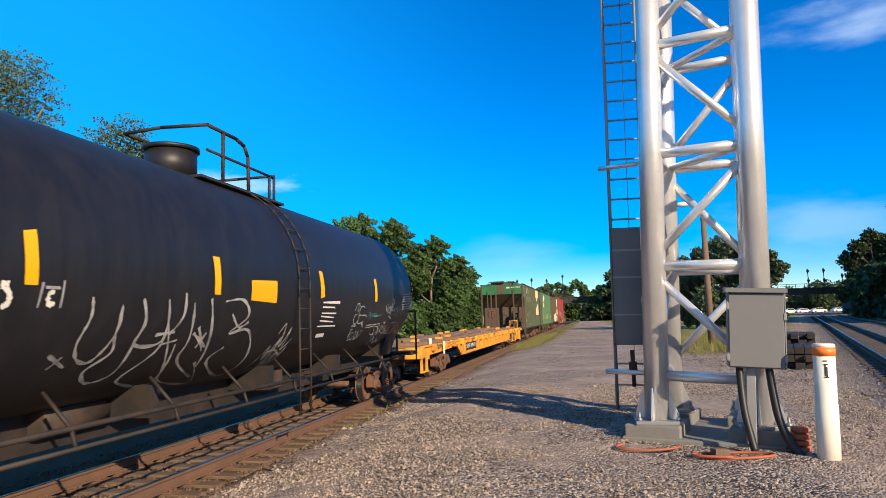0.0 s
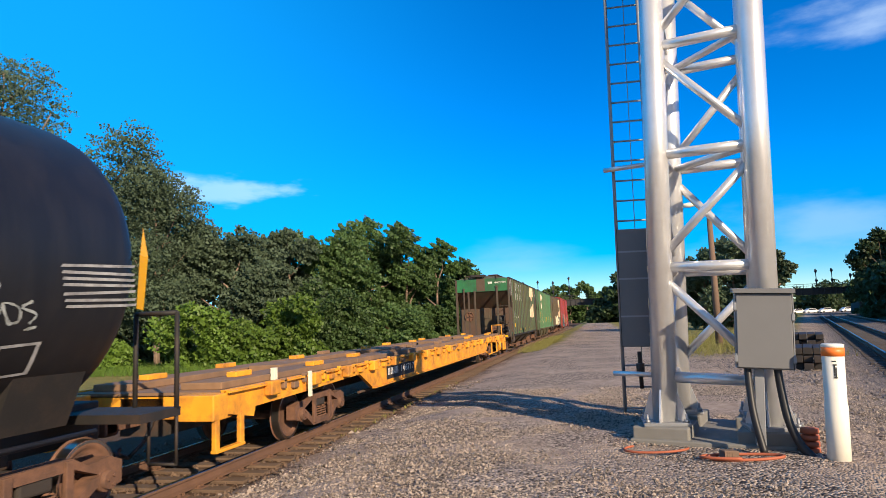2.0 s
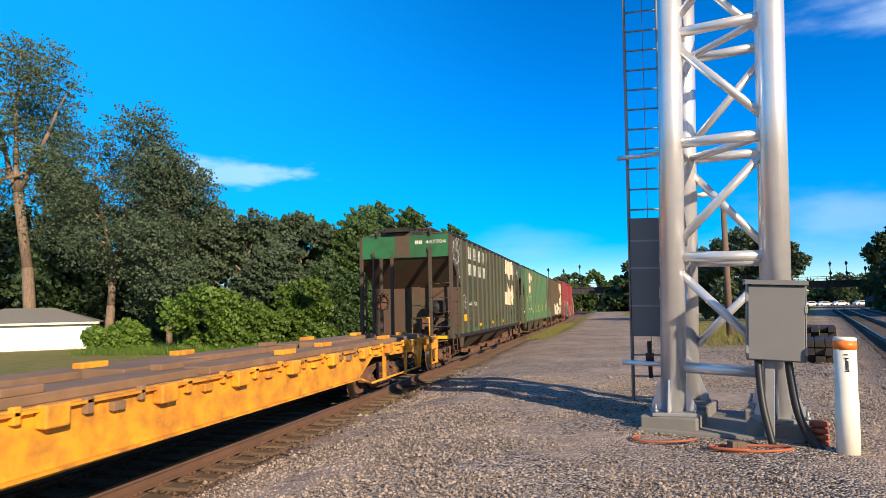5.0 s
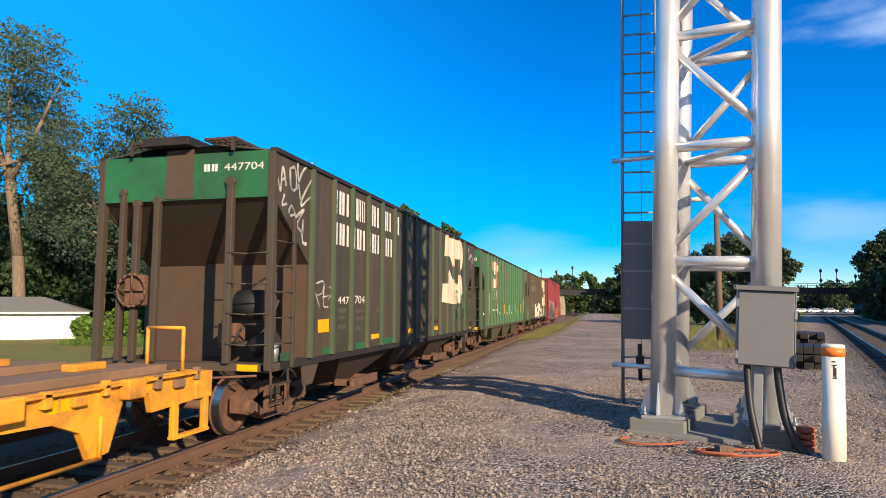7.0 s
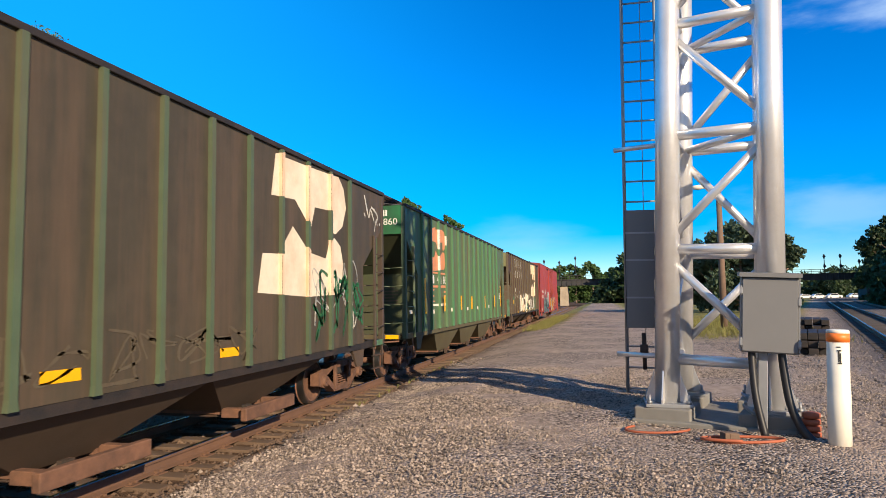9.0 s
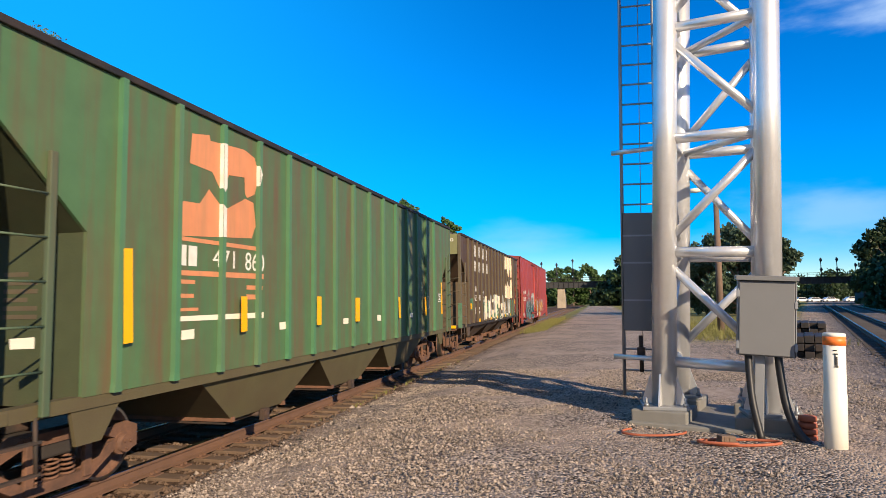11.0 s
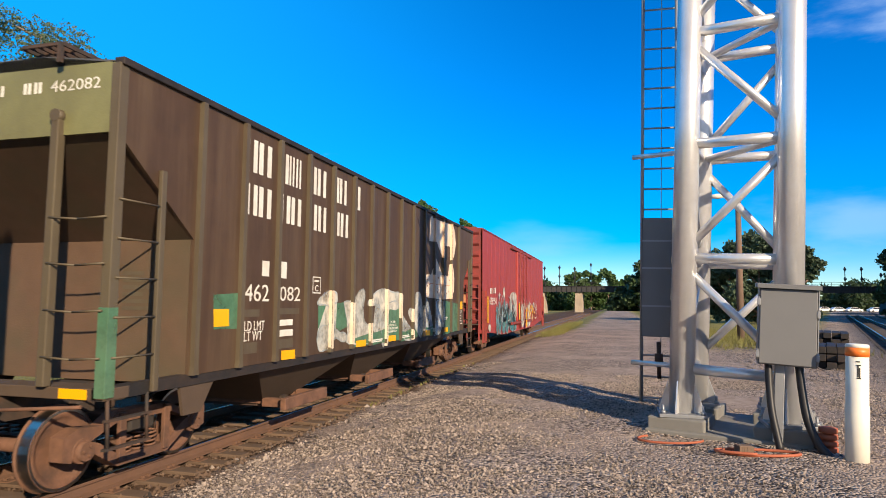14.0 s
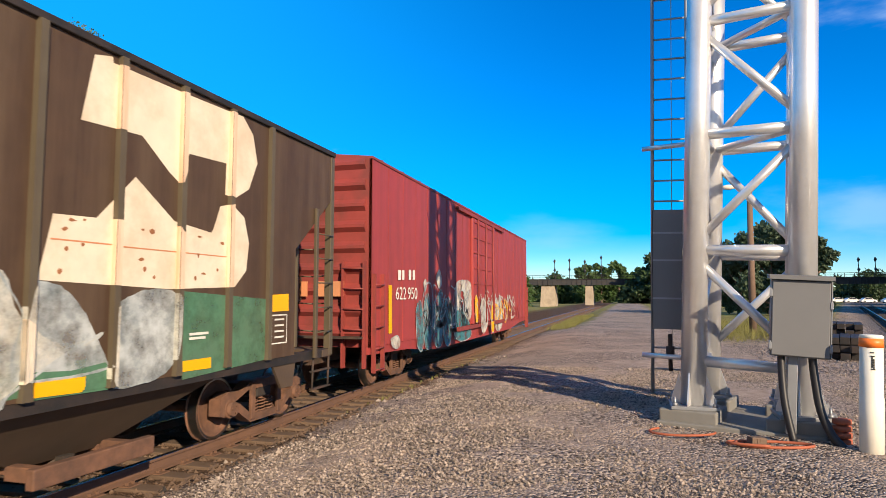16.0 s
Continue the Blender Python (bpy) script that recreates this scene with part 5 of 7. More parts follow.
shape(HOP_C, "graffiti", M_GREY_SPRAY, [(3.37, 1.89), (3.82, 2.06), (4.26, 2.03), (4.31, 1.78), (4.28, 1.4), (4.12, 1.17), (3.44, 1.1), (3.36, 1.31), (3.49, 1.58)], 1.608, rib=M_SPRAY)
shape(HOP_C, "reflector", M_REFLECT, [(2.59, 1.25), (3.06, 1.26), (3.06, 1.16), (2.59, 1.16)], 1.611)
shape(HOP_C, "reflector", M_REFLECT, [(4.4, 1.27), (4.91, 1.27), (4.92, 1.14), (4.41, 1.15)], 1.611)
shape(HOP_C, "reflector", M_REFLECT, [(6.21, 2.02), (6.72, 2.04), (6.73, 1.79), (6.22, 1.78)], 1.611)
framed_mark(HOP_C, 6.27, 6.7, 1.32, 1.74, "")
shape(HOP_C, "graffiti", M_SPRAY, [(-3.62, 2.02), (-3.35, 2.15), (-3.15, 2.19), (-2.9, 2.14), (-2.86, 2.0), (-2.98, 1.97), (-3.08, 2.01), (-3.1, 1.87), (-3.03, 1.59), (-2.74, 1.45), (-2.46, 1.41), (-2.43, 1.3), (-2.62, 1.27), (-2.96, 1.36), (-3.09, 1.2), (-3.31, 1.17), (-3.59, 1.2), (-3.6, 1.54), (-3.18, 1.61), (-3.18, 1.93), (-3.61, 1.93)], 1.608, rib=M_CREAM)
shape(HOP_C, "graffiti", M_SPRAY, [(-2.57, 1.99), (-2.35, 2.01), (-2.16, 1.98), (-1.93, 2.17), (-1.66, 2.25), (-1.57, 2.14), (-1.62, 1.92), (-1.65, 1.75), (-1.48, 1.55), (-1.21, 1.56), (-1.16, 1.2), (-1.47, 1.18), (-2.23, 1.2), (-2.46, 1.3), (-2.34, 1.48), (-2.47, 1.74)], 1.608, rib=M_CREAM)
shape(HOP_C, "graffiti", M_SPRAY, [(-1.4, 2.0), (-0.94, 2.21), (-0.53, 2.28), (0.05, 2.22), (0.58, 2.19), (0.72, 1.86), (0.86, 1.56), (1.48, 1.33), (1.48, 1.09), (0.79, 1.19), (0.51, 1.76), (0.37, 2.01), (-0.3, 1.89), (-0.35, 1.11), (-0.62, 1.14), (-0.63, 1.64), (-1.07, 1.43), (-1.17, 1.46), (-0.73, 1.9), (-1.03, 1.93), (-1.35, 1.91)], 1.608, rib=M_CREAM)
shape(HOP_C, "graffiti", M_SPRAY, [(1.74, 2.2), (2.19, 2.21), (2.38, 1.82), (2.99, 1.53), (3.22, 1.66), (2.37, 1.26), (2.18, 1.11), (1.48, 1.52), (1.16, 1.77), (1.48, 1.84), (1.82, 1.67)], 1.608, rib=M_CREAM)
shape(HOP_C, "patch", M_PATCH, [(-3.61, 1.93), (-3.18, 1.93), (-3.17, 1.61), (-3.6, 1.54)], 1.604)
shape(HOP_C, "patch", M_PATCH, [(-3.05, 1.95), (-2.54, 1.99), (-2.37, 1.54), (-2.74, 1.47), (-3.0, 1.59)], 1.604)
shape(HOP_C, "patch", M_PATCH, [(-0.24, 1.85), (0.58, 1.9), (0.58, 1.29), (-0.24, 1.29)], 1.604)
shape(HOP_C, "patch", M_PATCH, [(-2.2, 1.27), (-1.16, 1.35), (-1.16, 1.14), (-2.19, 1.13)], 1.604)
shape(HOP_C, "patch", M_PATCH, [(-1.14, 1.31), (-0.57, 1.35), (-0.57, 1.13), (-1.13, 1.11)], 1.604)
shape(HOP_C, "patch", M_PATCH, [(0.65, 1.28), (3.21, 1.43), (3.21, 1.2), (0.65, 1.08)], 1.604)
shape(HOP_C, "reflector", M_REFLECT, [(-1.98, 1.24), (-1.51, 1.25), (-1.51, 1.12), (-1.98, 1.13)], 1.611)
shape(HOP_C, "reflector", M_REFLECT, [(-0.24, 1.26), (0.31, 1.25), (0.31, 1.13), (-0.24, 1.13)], 1.611)
shape(HOP_C, "reflector", M_REFLECT, [(2.51, 1.27), (3.03, 1.26), (3.03, 1.12), (2.51, 1.14)], 1.611)
side_text(HOP_A, "447", -5.64, -5.08, 2.05, 2.19)
side_text(HOP_A, "704", -4.76, -4.2, 2.06, 2.22)
shape(HOP_A, "reflector", M_REFLECT, [(-6.53, 1.76), (-6.05, 1.77), (-6.04, 1.53), (-6.52, 1.53)], 1.606)
shape(HOP_A, "reflector", M_REFLECT, [(-3.79, 1.39), (-3.26, 1.39), (-3.26, 1.29), (-3.78, 1.28)], 1.606)
shape(HOP_A, "reflector", M_REFLECT, [(-0.99, 1.42), (-0.53, 1.41), (-0.52, 1.29), (-0.99, 1.3)], 1.606)
shape(HOP_A, "reflector", M_REFLECT, [(1.76, 1.41), (2.21, 1.4), (2.21, 1.28), (1.76, 1.29)], 1.606)
shape(HOP_A, "patch", M_ENDGREEN, [(-6.33, 1.25), (-5.88, 1.26), (-5.87, 1.14), (-6.33, 1.14)], 1.604)
shape(HOP_A, "patch", M_ENDGREEN, [(-4.7, 1.26), (-4.17, 1.25), (-4.17, 1.11), (-4.69, 1.12)], 1.604)
shape(HOP_A, "patch", M_ENDGREEN, [(-2.92, 1.27), (-2.2, 1.26), (-2.19, 1.13), (-2.91, 1.13)], 1.604)
shape(HOP_A, "patch", M_ENDGREEN, [(-7.9, 1.27), (-7.39, 1.27), (-7.39, 1.12), (-7.89, 1.15)], 1.604)
strokes(HOP_A, [
    [(-8.12, 4.08), (-8.01, 3.82), (-7.95, 4.22), (-7.82, 3.93)],
    [(-7.96, 4.0), (-7.83, 4.07)],
    [(-7.7, 4.26), (-7.65, 3.93), (-7.47, 3.96), (-7.52, 4.28), (-7.7, 4.24)],
    [(-7.43, 4.41), (-7.42, 4.21), (-7.31, 3.78)],
    [(-7.44, 3.95), (-7.23, 4.3), (-6.85, 4.52)],
    [(-6.84, 4.27), (-7.21, 3.86), (-7.27, 3.69), (-6.97, 3.87), (-6.73, 3.91)],
    [(-7.87, 3.79), (-7.94, 3.61), (-7.78, 3.65)],
    [(-7.72, 3.5), (-7.64, 3.64), (-7.49, 3.53), (-7.66, 3.47)],
    [(-7.48, 3.46), (-7.17, 3.64), (-7.41, 3.35), (-7.18, 3.24)],
    [(-7.19, 3.47), (-7.21, 3.11), (-7.04, 3.06)],
], 0.045, M_SPRAY)
strokes(HOP_A, [
    [(-6.66, 2.24), (-6.47, 1.99)],
    [(-6.64, 2.4), (-6.32, 2.45), (-6.36, 2.25), (-6.6, 2.19)],
    [(-6.35, 2.16), (-6.05, 2.2)],
    [(-6.28, 2.39), (-6.31, 2.02), (-6.09, 1.99)],
    [(-6.06, 2.37), (-5.91, 2.26), (-6.09, 2.14)],
], 0.028, M_SPRAY)
bars(HOP_A, [(-5.63, -5.24, 1.87, 1.96)], M_RIBBROWN)
bars(HOP_A, [(-5.63, -5.29, 1.75, 1.82)], M_RIBBROWN)
bars(HOP_A, [(-5.62, -5.23, 1.56, 1.65)], M_RIBBROWN)
bars(HOP_A, [(-4.72, -4.19, 1.87, 1.95)], M_RIBBROWN)
bars(HOP_A, [(-4.71, -4.19, 1.71, 1.79)], M_RIBBROWN)
bars(HOP_A, [(-4.71, -4.38, 1.5, 1.6)], M_RIBBROWN)
bars(HOP_A, [(-3.44, -3.24, 1.88, 1.95)], M_RIBBROWN)
shape(HOP_B, "emblem", M_ORANGE, [(-5.66, 4.12), (-5.3, 4.19), (-5.28, 4.12), (-4.46, 4.19), (-4.18, 4.13), (-4.05, 3.9), (-4.17, 3.59), (-4.37, 3.51), (-4.43, 3.55), (-4.45, 3.79), (-4.84, 3.75), (-5.01, 3.49), (-5.23, 3.72), (-5.7, 3.74)], 1.604, rib=M_WHITE)
shape(HOP_B, "emblem", M_ORANGE, [(-5.83, 3.25), (-5.4, 3.27), (-5.29, 3.48), (-4.96, 3.26), (-4.89, 3.22), (-4.54, 3.26), (-4.42, 3.49), (-4.2, 3.46), (-4.13, 3.13), (-4.24, 2.94), (-5.89, 2.82)], 1.604, rib=M_WHITE)
shape(HOP_B, "stripe", M_ORANGE, [(-5.9, 2.82), (-3.95, 2.83), (-3.95, 2.77), (-5.9, 2.77)], 1.604)
shape(HOP_B, "stripe", M_ORANGE, [(-5.89, 2.41), (-3.89, 2.44), (-3.89, 2.36), (-5.89, 2.35)], 1.604)
shape(HOP_B, "stripe", M_TAPEW, [(-5.86, 1.86), (-3.88, 1.87), (-3.88, 1.79), (-5.86, 1.8)], 1.604)
side_text(HOP_B, "471", -5.18, -4.67, 2.48, 2.72)
side_text(HOP_B, "860", -4.4, -3.88, 2.47, 2.73)
bars(HOP_B, [(-5.89, -5.73, 2.47, 2.72)])
bars(HOP_B, [(-5.69, -5.52, 2.47, 2.72)])
bars(HOP_B, [(-5.86, -5.55, 2.25, 2.3)], M_ORANGE)
bars(HOP_B, [(-5.86, -5.57, 2.08, 2.13)], M_ORANGE)
bars(HOP_B, [(-5.85, -5.48, 1.92, 1.96)], M_ORANGE)
bars(HOP_B, [(-4.36, -3.95, 2.06, 2.13)], M_ORANGE)
bars(HOP_B, [(-4.36, -3.92, 2.2, 2.26)], M_ORANGE)
shape(HOP_B, "reflector", M_REFLECT, [(-6.86, 2.59), (-6.73, 2.6), (-6.69, 1.61), (-6.83, 1.6)], 1.672)
shape(HOP_B, "reflector", M_REFLECT, [(-4.61, 2.1), (-4.45, 2.1), (-4.44, 1.62), (-4.6, 1.61)], 1.672)
shape(HOP_B, "reflector", M_REFLECT, [(-2.18, 2.11), (-1.99, 2.11), (-1.99, 1.61), (-2.18, 1.61)], 1.672)
shape(HOP_B, "reflector", M_REFLECT, [(-0.37, 2.09), (-0.12, 2.09), (-0.12, 1.61), (-0.37, 1.61)], 1.672)
shape(HOP_B, "reflector", M_TAPEW, [(-8.09, 1.73), (-7.84, 1.73), (-7.84, 1.63), (-8.08, 1.64)], 1.606)
shape(HOP_B, "reflector", M_TAPEW, [(-5.8, 1.69), (-5.55, 1.7), (-5.55, 1.58), (-5.8, 1.58)], 1.606)
shape(HOP_B, "reflector", M_TAPEW, [(-3.4, 1.7), (-3.14, 1.71), (-3.14, 1.59), (-3.39, 1.59)], 1.606)
shape(HOP_B, "reflector", M_TAPEW, [(-0.84, 1.69), (-0.58, 1.69), (-0.59, 1.58), (-0.84, 1.58)], 1.606)
shape(HOP_B, "reflector", M_REFLECT, [(2.47, 2.11), (2.62, 2.11), (2.66, 1.6), (2.51, 1.61)], 1.672)
shape(HOP_B, "reflector", M_REFLECT, [(4.9, 2.13), (5.08, 2.13), (5.11, 1.6), (4.93, 1.6)], 1.672)
shape(HOP_B, "reflector", M_REFLECT, [(7.08, 2.58), (7.24, 2.59), (7.25, 1.59), (7.09, 1.6)], 1.606)
shape(HOP_B, "reflector", M_TAPEW, [(1.11, 1.71), (1.36, 1.7), (1.37, 1.57), (1.12, 1.58)], 1.606)
shape(HOP_B, "reflector", M_TAPEW, [(3.68, 1.7), (3.95, 1.7), (3.96, 1.58), (3.69, 1.58)], 1.606)
framed_mark(HOP_B, 5.18, 5.64, 1.78, 2.14, "")
framed_mark(HOP_B, 6.72, 7.05, 1.98, 2.23, "")
side_text(BOXC, "622", -8.69, -8.03, 1.93, 2.21, x=1.62)
side_text(BOXC, "950", -7.92, -7.23, 1.93, 2.21, x=1.62)
bars(BOXC, [(-8.56, -8.37, 2.36, 2.58)], x=1.622)
bars(BOXC, [(-8.3, -8.15, 2.37, 2.59)], x=1.622)
bars(BOXC, [(-7.85, -7.68, 2.38, 2.61)], x=1.622)
bars(BOXC, [(-7.57, -7.4, 2.39, 2.62)], x=1.622)
shape(BOXC, "reflector", M_REFLECT, [(-9.14, 2.24), (-8.94, 2.24), (-8.92, 1.22), (-9.12, 1.22)], 1.625)
shape(BOXC, "graffiti", M_TEAL, [(-7.31, 1.73), (-6.88, 1.82), (-6.73, 0.8), (-7.21, 0.83)], 1.626)
shape(BOXC, "graffiti", M_TEAL, [(-6.7, 1.86), (-6.28, 2.0), (-6.08, 0.85), (-6.64, 0.81)], 1.626)
shape(BOXC, "graffiti", M_TEAL, [(-5.99, 1.71), (-5.43, 2.07), (-5.06, 2.08), (-5.05, 0.8), (-5.89, 0.81)], 1.626)
shape(BOXC, "graffiti", M_TEAL, [(-4.94, 1.77), (-4.31, 1.92), (-4.2, 0.77), (-4.89, 0.79)], 1.626)
shape(BOXC, "graffiti", M_TEAL, [(-4.01, 1.6), (-3.25, 1.66), (-2.35, 1.39), (-1.84, 0.74), (-3.83, 0.78)], 1.626)
shape(BOXC, "graffiti", M_SPRAY, [(-3.63, 2.41), (-2.12, 2.48), (-1.74, 2.18), (-1.83, 1.37), (-2.56, 1.39), (-2.7, 2.09), (-3.24, 2.12), (-3.25, 1.66), (-3.64, 1.67)], 1.628)
shape(BOXC, "graffiti", M_SPRAY, [(-5.69, 2.52), (-5.33, 2.71), (-5.16, 2.38), (-5.43, 2.22)], 1.628)
shape(BOXC, "graffiti", M_SPRAY, [(-6.75, 2.35), (-6.57, 2.42), (-6.52, 2.21), (-6.7, 2.18)], 1.628)
shape(BOXC, "graffiti", M_SPRAY, [(1.95, 2.11), (2.59, 1.78), (3.05, 2.07), (3.49, 1.21), (3.24, 0.78), (2.12, 0.79)], 1.628)
shape(BOXC, "graffiti", M_SPRAY, [(-0.79, 1.81), (-0.18, 1.9), (0.35, 1.31), (-0.03, 0.85), (-0.72, 0.87)], 1.725)
shape(BOXC, "graffiti", M_REFLECT, [(-1.67, 1.91), (-1.36, 2.0), (-1.04, 1.35), (-1.52, 1.18)], 1.725)
shape(BOXC, "graffiti", M_REFLECT, [(0.92, 1.69), (1.22, 1.69), (1.4, 0.82), (0.9, 0.8)], 1.725)
shape(BOXC, "graffiti", M_SPRAY, [(-8.98, 1.11), (-8.54, 1.14), (-8.42, 0.92), (-8.84, 0.91)], 1.626)
tank_shape("reflector", M_REFLECT, [(-4.05, 5.0), (-3.91, 6.0), (-3.85, -11.0), (-3.99, -11.0)])
tank_shape("reflector", M_REFLECT, [(-1.16, 6.0), (-1.01, 6.0), (-0.94, -11.0), (-1.08, -11.0)])
tank_shape("reflector", M_REFLECT, [(-0.18, -3.0), (0.6, -2.0), (0.66, -14.0), (-0.13, -13.0)])
tank_shape("reflector", M_REFLECT, [(2.21, 7.0), (2.36, 7.0), (2.5, -9.0), (2.32, -10.0)])
tank_shape("reflector", M_REFLECT, [(5.25, 7.0), (5.41, 8.0), (5.52, -10.0), (5.36, -10.0)])
tank_strokes([
    [(-3.17, -14.0), (-3.12, -21.0), (-3.16, -31.0), (-3.03, -38.0), (-2.82, -39.0), (-2.68, -28.0), (-2.72, -17.0), (-2.68, -28.0), (-2.6, -36.0), (-2.81, -44.0), (-2.6, -51.0), (-2.31, -47.0), (-2.32, -30.0)],
    [(-2.42, -14.0), (-2.28, -23.0), (-2.29, -33.0), (-1.84, -32.0), (-1.98, -14.0), (-1.81, -34.0), (-2.1, -49.0), (-1.98, -55.0), (-1.35, -59.0), (-1.53, -34.0)],
    [(-1.68, -11.0), (-1.62, -21.0), (-1.76, -29.0)],
    [(-2.01, -29.0), (-1.67, -28.0)],
    [(-1.85, -34.0), (-1.55, -32.0)],
    [(-1.88, -23.0), (-1.43, -47.0), (-1.17, -58.0), (-0.25, -66.0), (-0.79, -46.0)],
    [(-1.47, -15.0), (-1.3, -32.0), (-1.24, -44.0), (-0.46, -59.0)],
    [(-1.12, -13.0), (-0.84, -32.0), (-0.65, -50.0)],
    [(-0.78, -14.0), (-0.33, -13.0), (-0.08, -21.0), (-0.42, -30.0), (0.09, -29.0), (0.58, -48.0), (0.4, -63.0), (-0.5, -47.0), (-0.34, -38.0)],
    [(-1.27, -29.0), (-0.83, -37.0)],
    [(-1.05, -37.0), (-0.99, -29.0)],
    [(-1.21, -26.0), (-0.86, -39.0)],
    [(-0.53, -20.0), (-0.23, -27.0), (-0.02, -24.0)],
    [(-3.43, -35.0), (-3.14, -41.0)],
    [(-3.35, -41.0), (-3.25, -36.0)],
], 0.04, M_TANKSPRAY)
tank_strokes([
    [(1.02, -60.0), (1.10, -40.0), (1.22, -52.0), (1.30, -34.0), (1.36, -55.0)],
    [(1.30, -30.0), (1.44, -42.0), (1.50, -28.0), (1.58, -44.0), (1.72, -36.0)],
    [(1.05, -46.0), (1.40, -44.0), (1.75, -50.0)],
    [(1.42, -62.0), (1.52, -46.0), (1.66, -60.0), (1.74, -42.0)],
    [(1.12, -32.0), (1.24, -26.0), (1.32, -34.0)],
    [(1.20, -64.0), (1.46, -54.0), (1.60, -66.0)],
], 0.034, M_TANKSPRAY)
tank_shape("stencil_marking", M_WHITE, [(2.47, -12.0), (3.27, -11.0), (3.29, -13.0), (2.47, -13.0)])
tank_shape("stencil_marking", M_WHITE, [(2.48, -15.0), (3.07, -15.0), (3.09, -16.0), (2.5, -16.0)])
tank_shape("stencil_marking", M_WHITE, [(2.51, -19.0), (3.2, -19.0), (3.23, -20.0), (2.52, -20.0)])
tank_shape("stencil_marking", M_WHITE, [(2.52, -21.0), (3.14, -22.0), (3.17, -23.0), (2.53, -22.0)])
tank_shape("stencil_marking", M_WHITE, [(2.54, -24.0), (3.17, -25.0), (3.19, -26.0), (2.55, -25.0)])
tank_shape("stencil_marking", M_WHITE, [(2.53, -28.0), (3.39, -28.0), (3.42, -29.0), (2.55, -29.0)])
tank_shape("stencil_marking", M_WHITE, [(2.68, -34.0), (3.05, -34.0), (3.1, -37.0), (2.74, -37.0)])
tank_strokes([
    [(4.2, -18.0), (4.25, -14.0), (4.33, -12.0), (4.41, -13.0), (4.46, -16.0), (4.44, -18.0), (4.37, -17.0), (4.36, -15.0)],
    [(4.57, -23.0), (4.51, -18.0), (4.52, -15.0), (4.63, -14.0), (4.78, -15.0)],
    [(4.52, -21.0), (4.7, -21.0), (4.91, -21.0), (5.03, -22.0)],
    [(4.4, -20.0), (4.29, -21.0), (4.28, -24.0), (4.37, -27.0), (4.5, -28.0), (4.57, -25.0), (4.54, -22.0), (4.43, -20.0)],
    [(4.59, -26.0), (4.69, -28.0), (4.83, -27.0), (5.04, -31.0)],
    [(5.04, -31.0), (4.94, -27.0), (4.87, -26.0), (4.89, -28.0)],
    [(4.51, -40.0), (4.44, -33.0), (4.61, -42.0), (4.7, -42.0)],
    [(4.66, -35.0), (4.6, -36.0), (4.66, -40.0), (4.74, -42.0), (4.8, -41.0)],
    [(4.86, -43.0), (4.78, -34.0), (5.0, -43.0)],
    [(4.8, -39.0), (4.92, -39.0)],
    [(5.06, -43.0), (4.93, -34.0), (5.17, -42.0), (5.13, -33.0)],
    [(6.27, -13.0), (6.38, -18.0), (6.42, -14.0)],
    [(6.47, -18.0), (6.56, -13.0), (6.64, -18.0), (6.53, -19.0)],
    [(6.74, -21.0), (6.69, -14.0), (6.86, -13.0), (6.75, -17.0), (6.94, -17.0), (6.87, -21.0)],
    [(6.73, -12.0), (6.73, -8.0), (6.79, -7.0), (6.88, -10.0), (6.79, -12.0)],
    [(7.06, -21.0), (6.95, -15.0), (7.11, -16.0), (7.15, -20.0), (7.06, -21.0)],
    [(7.24, -14.0), (7.15, -16.0), (7.31, -18.0), (7.26, -21.0)],
    [(6.64, -22.0), (6.77, -23.0), (6.92, -24.0)],
    [(6.32, -12.0), (6.38, -12.0)],
    [(7.23, -23.0), (7.35, -22.0)],
    [(5.82, -38.0), (6.12, -39.0), (6.18, -37.0)],
    [(5.8, -31.0), (6.1, -31.0)],
    [(6.26, -50.0), (6.1, -39.0), (5.92, -33.0)],
    [(6.27, -41.0), (6.2, -32.0), (6.4, -40.0), (6.29, -33.0)],
    [(6.41, -48.0), (6.33, -41.0), (6.72, -51.0), (6.62, -42.0)],
    [(6.49, -37.0), (6.39, -31.0), (6.55, -32.0), (6.47, -35.0), (6.7, -38.0)],
    [(6.81, -40.0), (6.63, -31.0), (6.79, -33.0), (6.92, -39.0)],
    [(6.46, -28.0), (6.53, -27.0), (6.54, -29.0)],
    [(6.72, -50.0), (6.67, -44.0), (6.96, -49.0), (6.94, -43.0)],
    [(6.12, -32.0), (6.24, -30.0)],
], 0.026, M_GREY_SPRAY)
tank_strokes([
    [(5.17, -25.0), (5.14, -19.0), (5.23, -19.0), (5.26, -21.0), (5.18, -21.0)],
    [(5.28, -20.0), (5.31, -22.0), (5.36, -21.0), (5.35, -19.0)],
    [(5.38, -20.0), (5.42, -22.0), (5.49, -21.0), (5.48, -19.0)],
    [(5.59, -19.0), (5.53, -20.0), (5.56, -22.0), (5.67, -21.0)],
    [(5.65, -18.0), (5.71, -22.0)],
    [(5.3, -24.0), (5.49, -22.0), (5.73, -22.0)],
    [(5.73, -22.0), (6.06, -20.0)],
], 0.028, M_TEAL)
tank_shape("stencil_marking", M_TANKSPRAY, [(5.24, -29.0), (6.2, -28.0), (6.21, -29.0), (5.26, -30.0)])
tank_shape("stencil_marking", M_TANKSPRAY, [(5.26, -31.0), (5.36, -31.0), (5.38, -32.0), (5.28, -32.0)])
tank_shape("stencil_marking", M_TANKSPRAY, [(5.4, -31.0), (5.84, -30.0), (5.86, -31.0), (5.42, -32.0)])
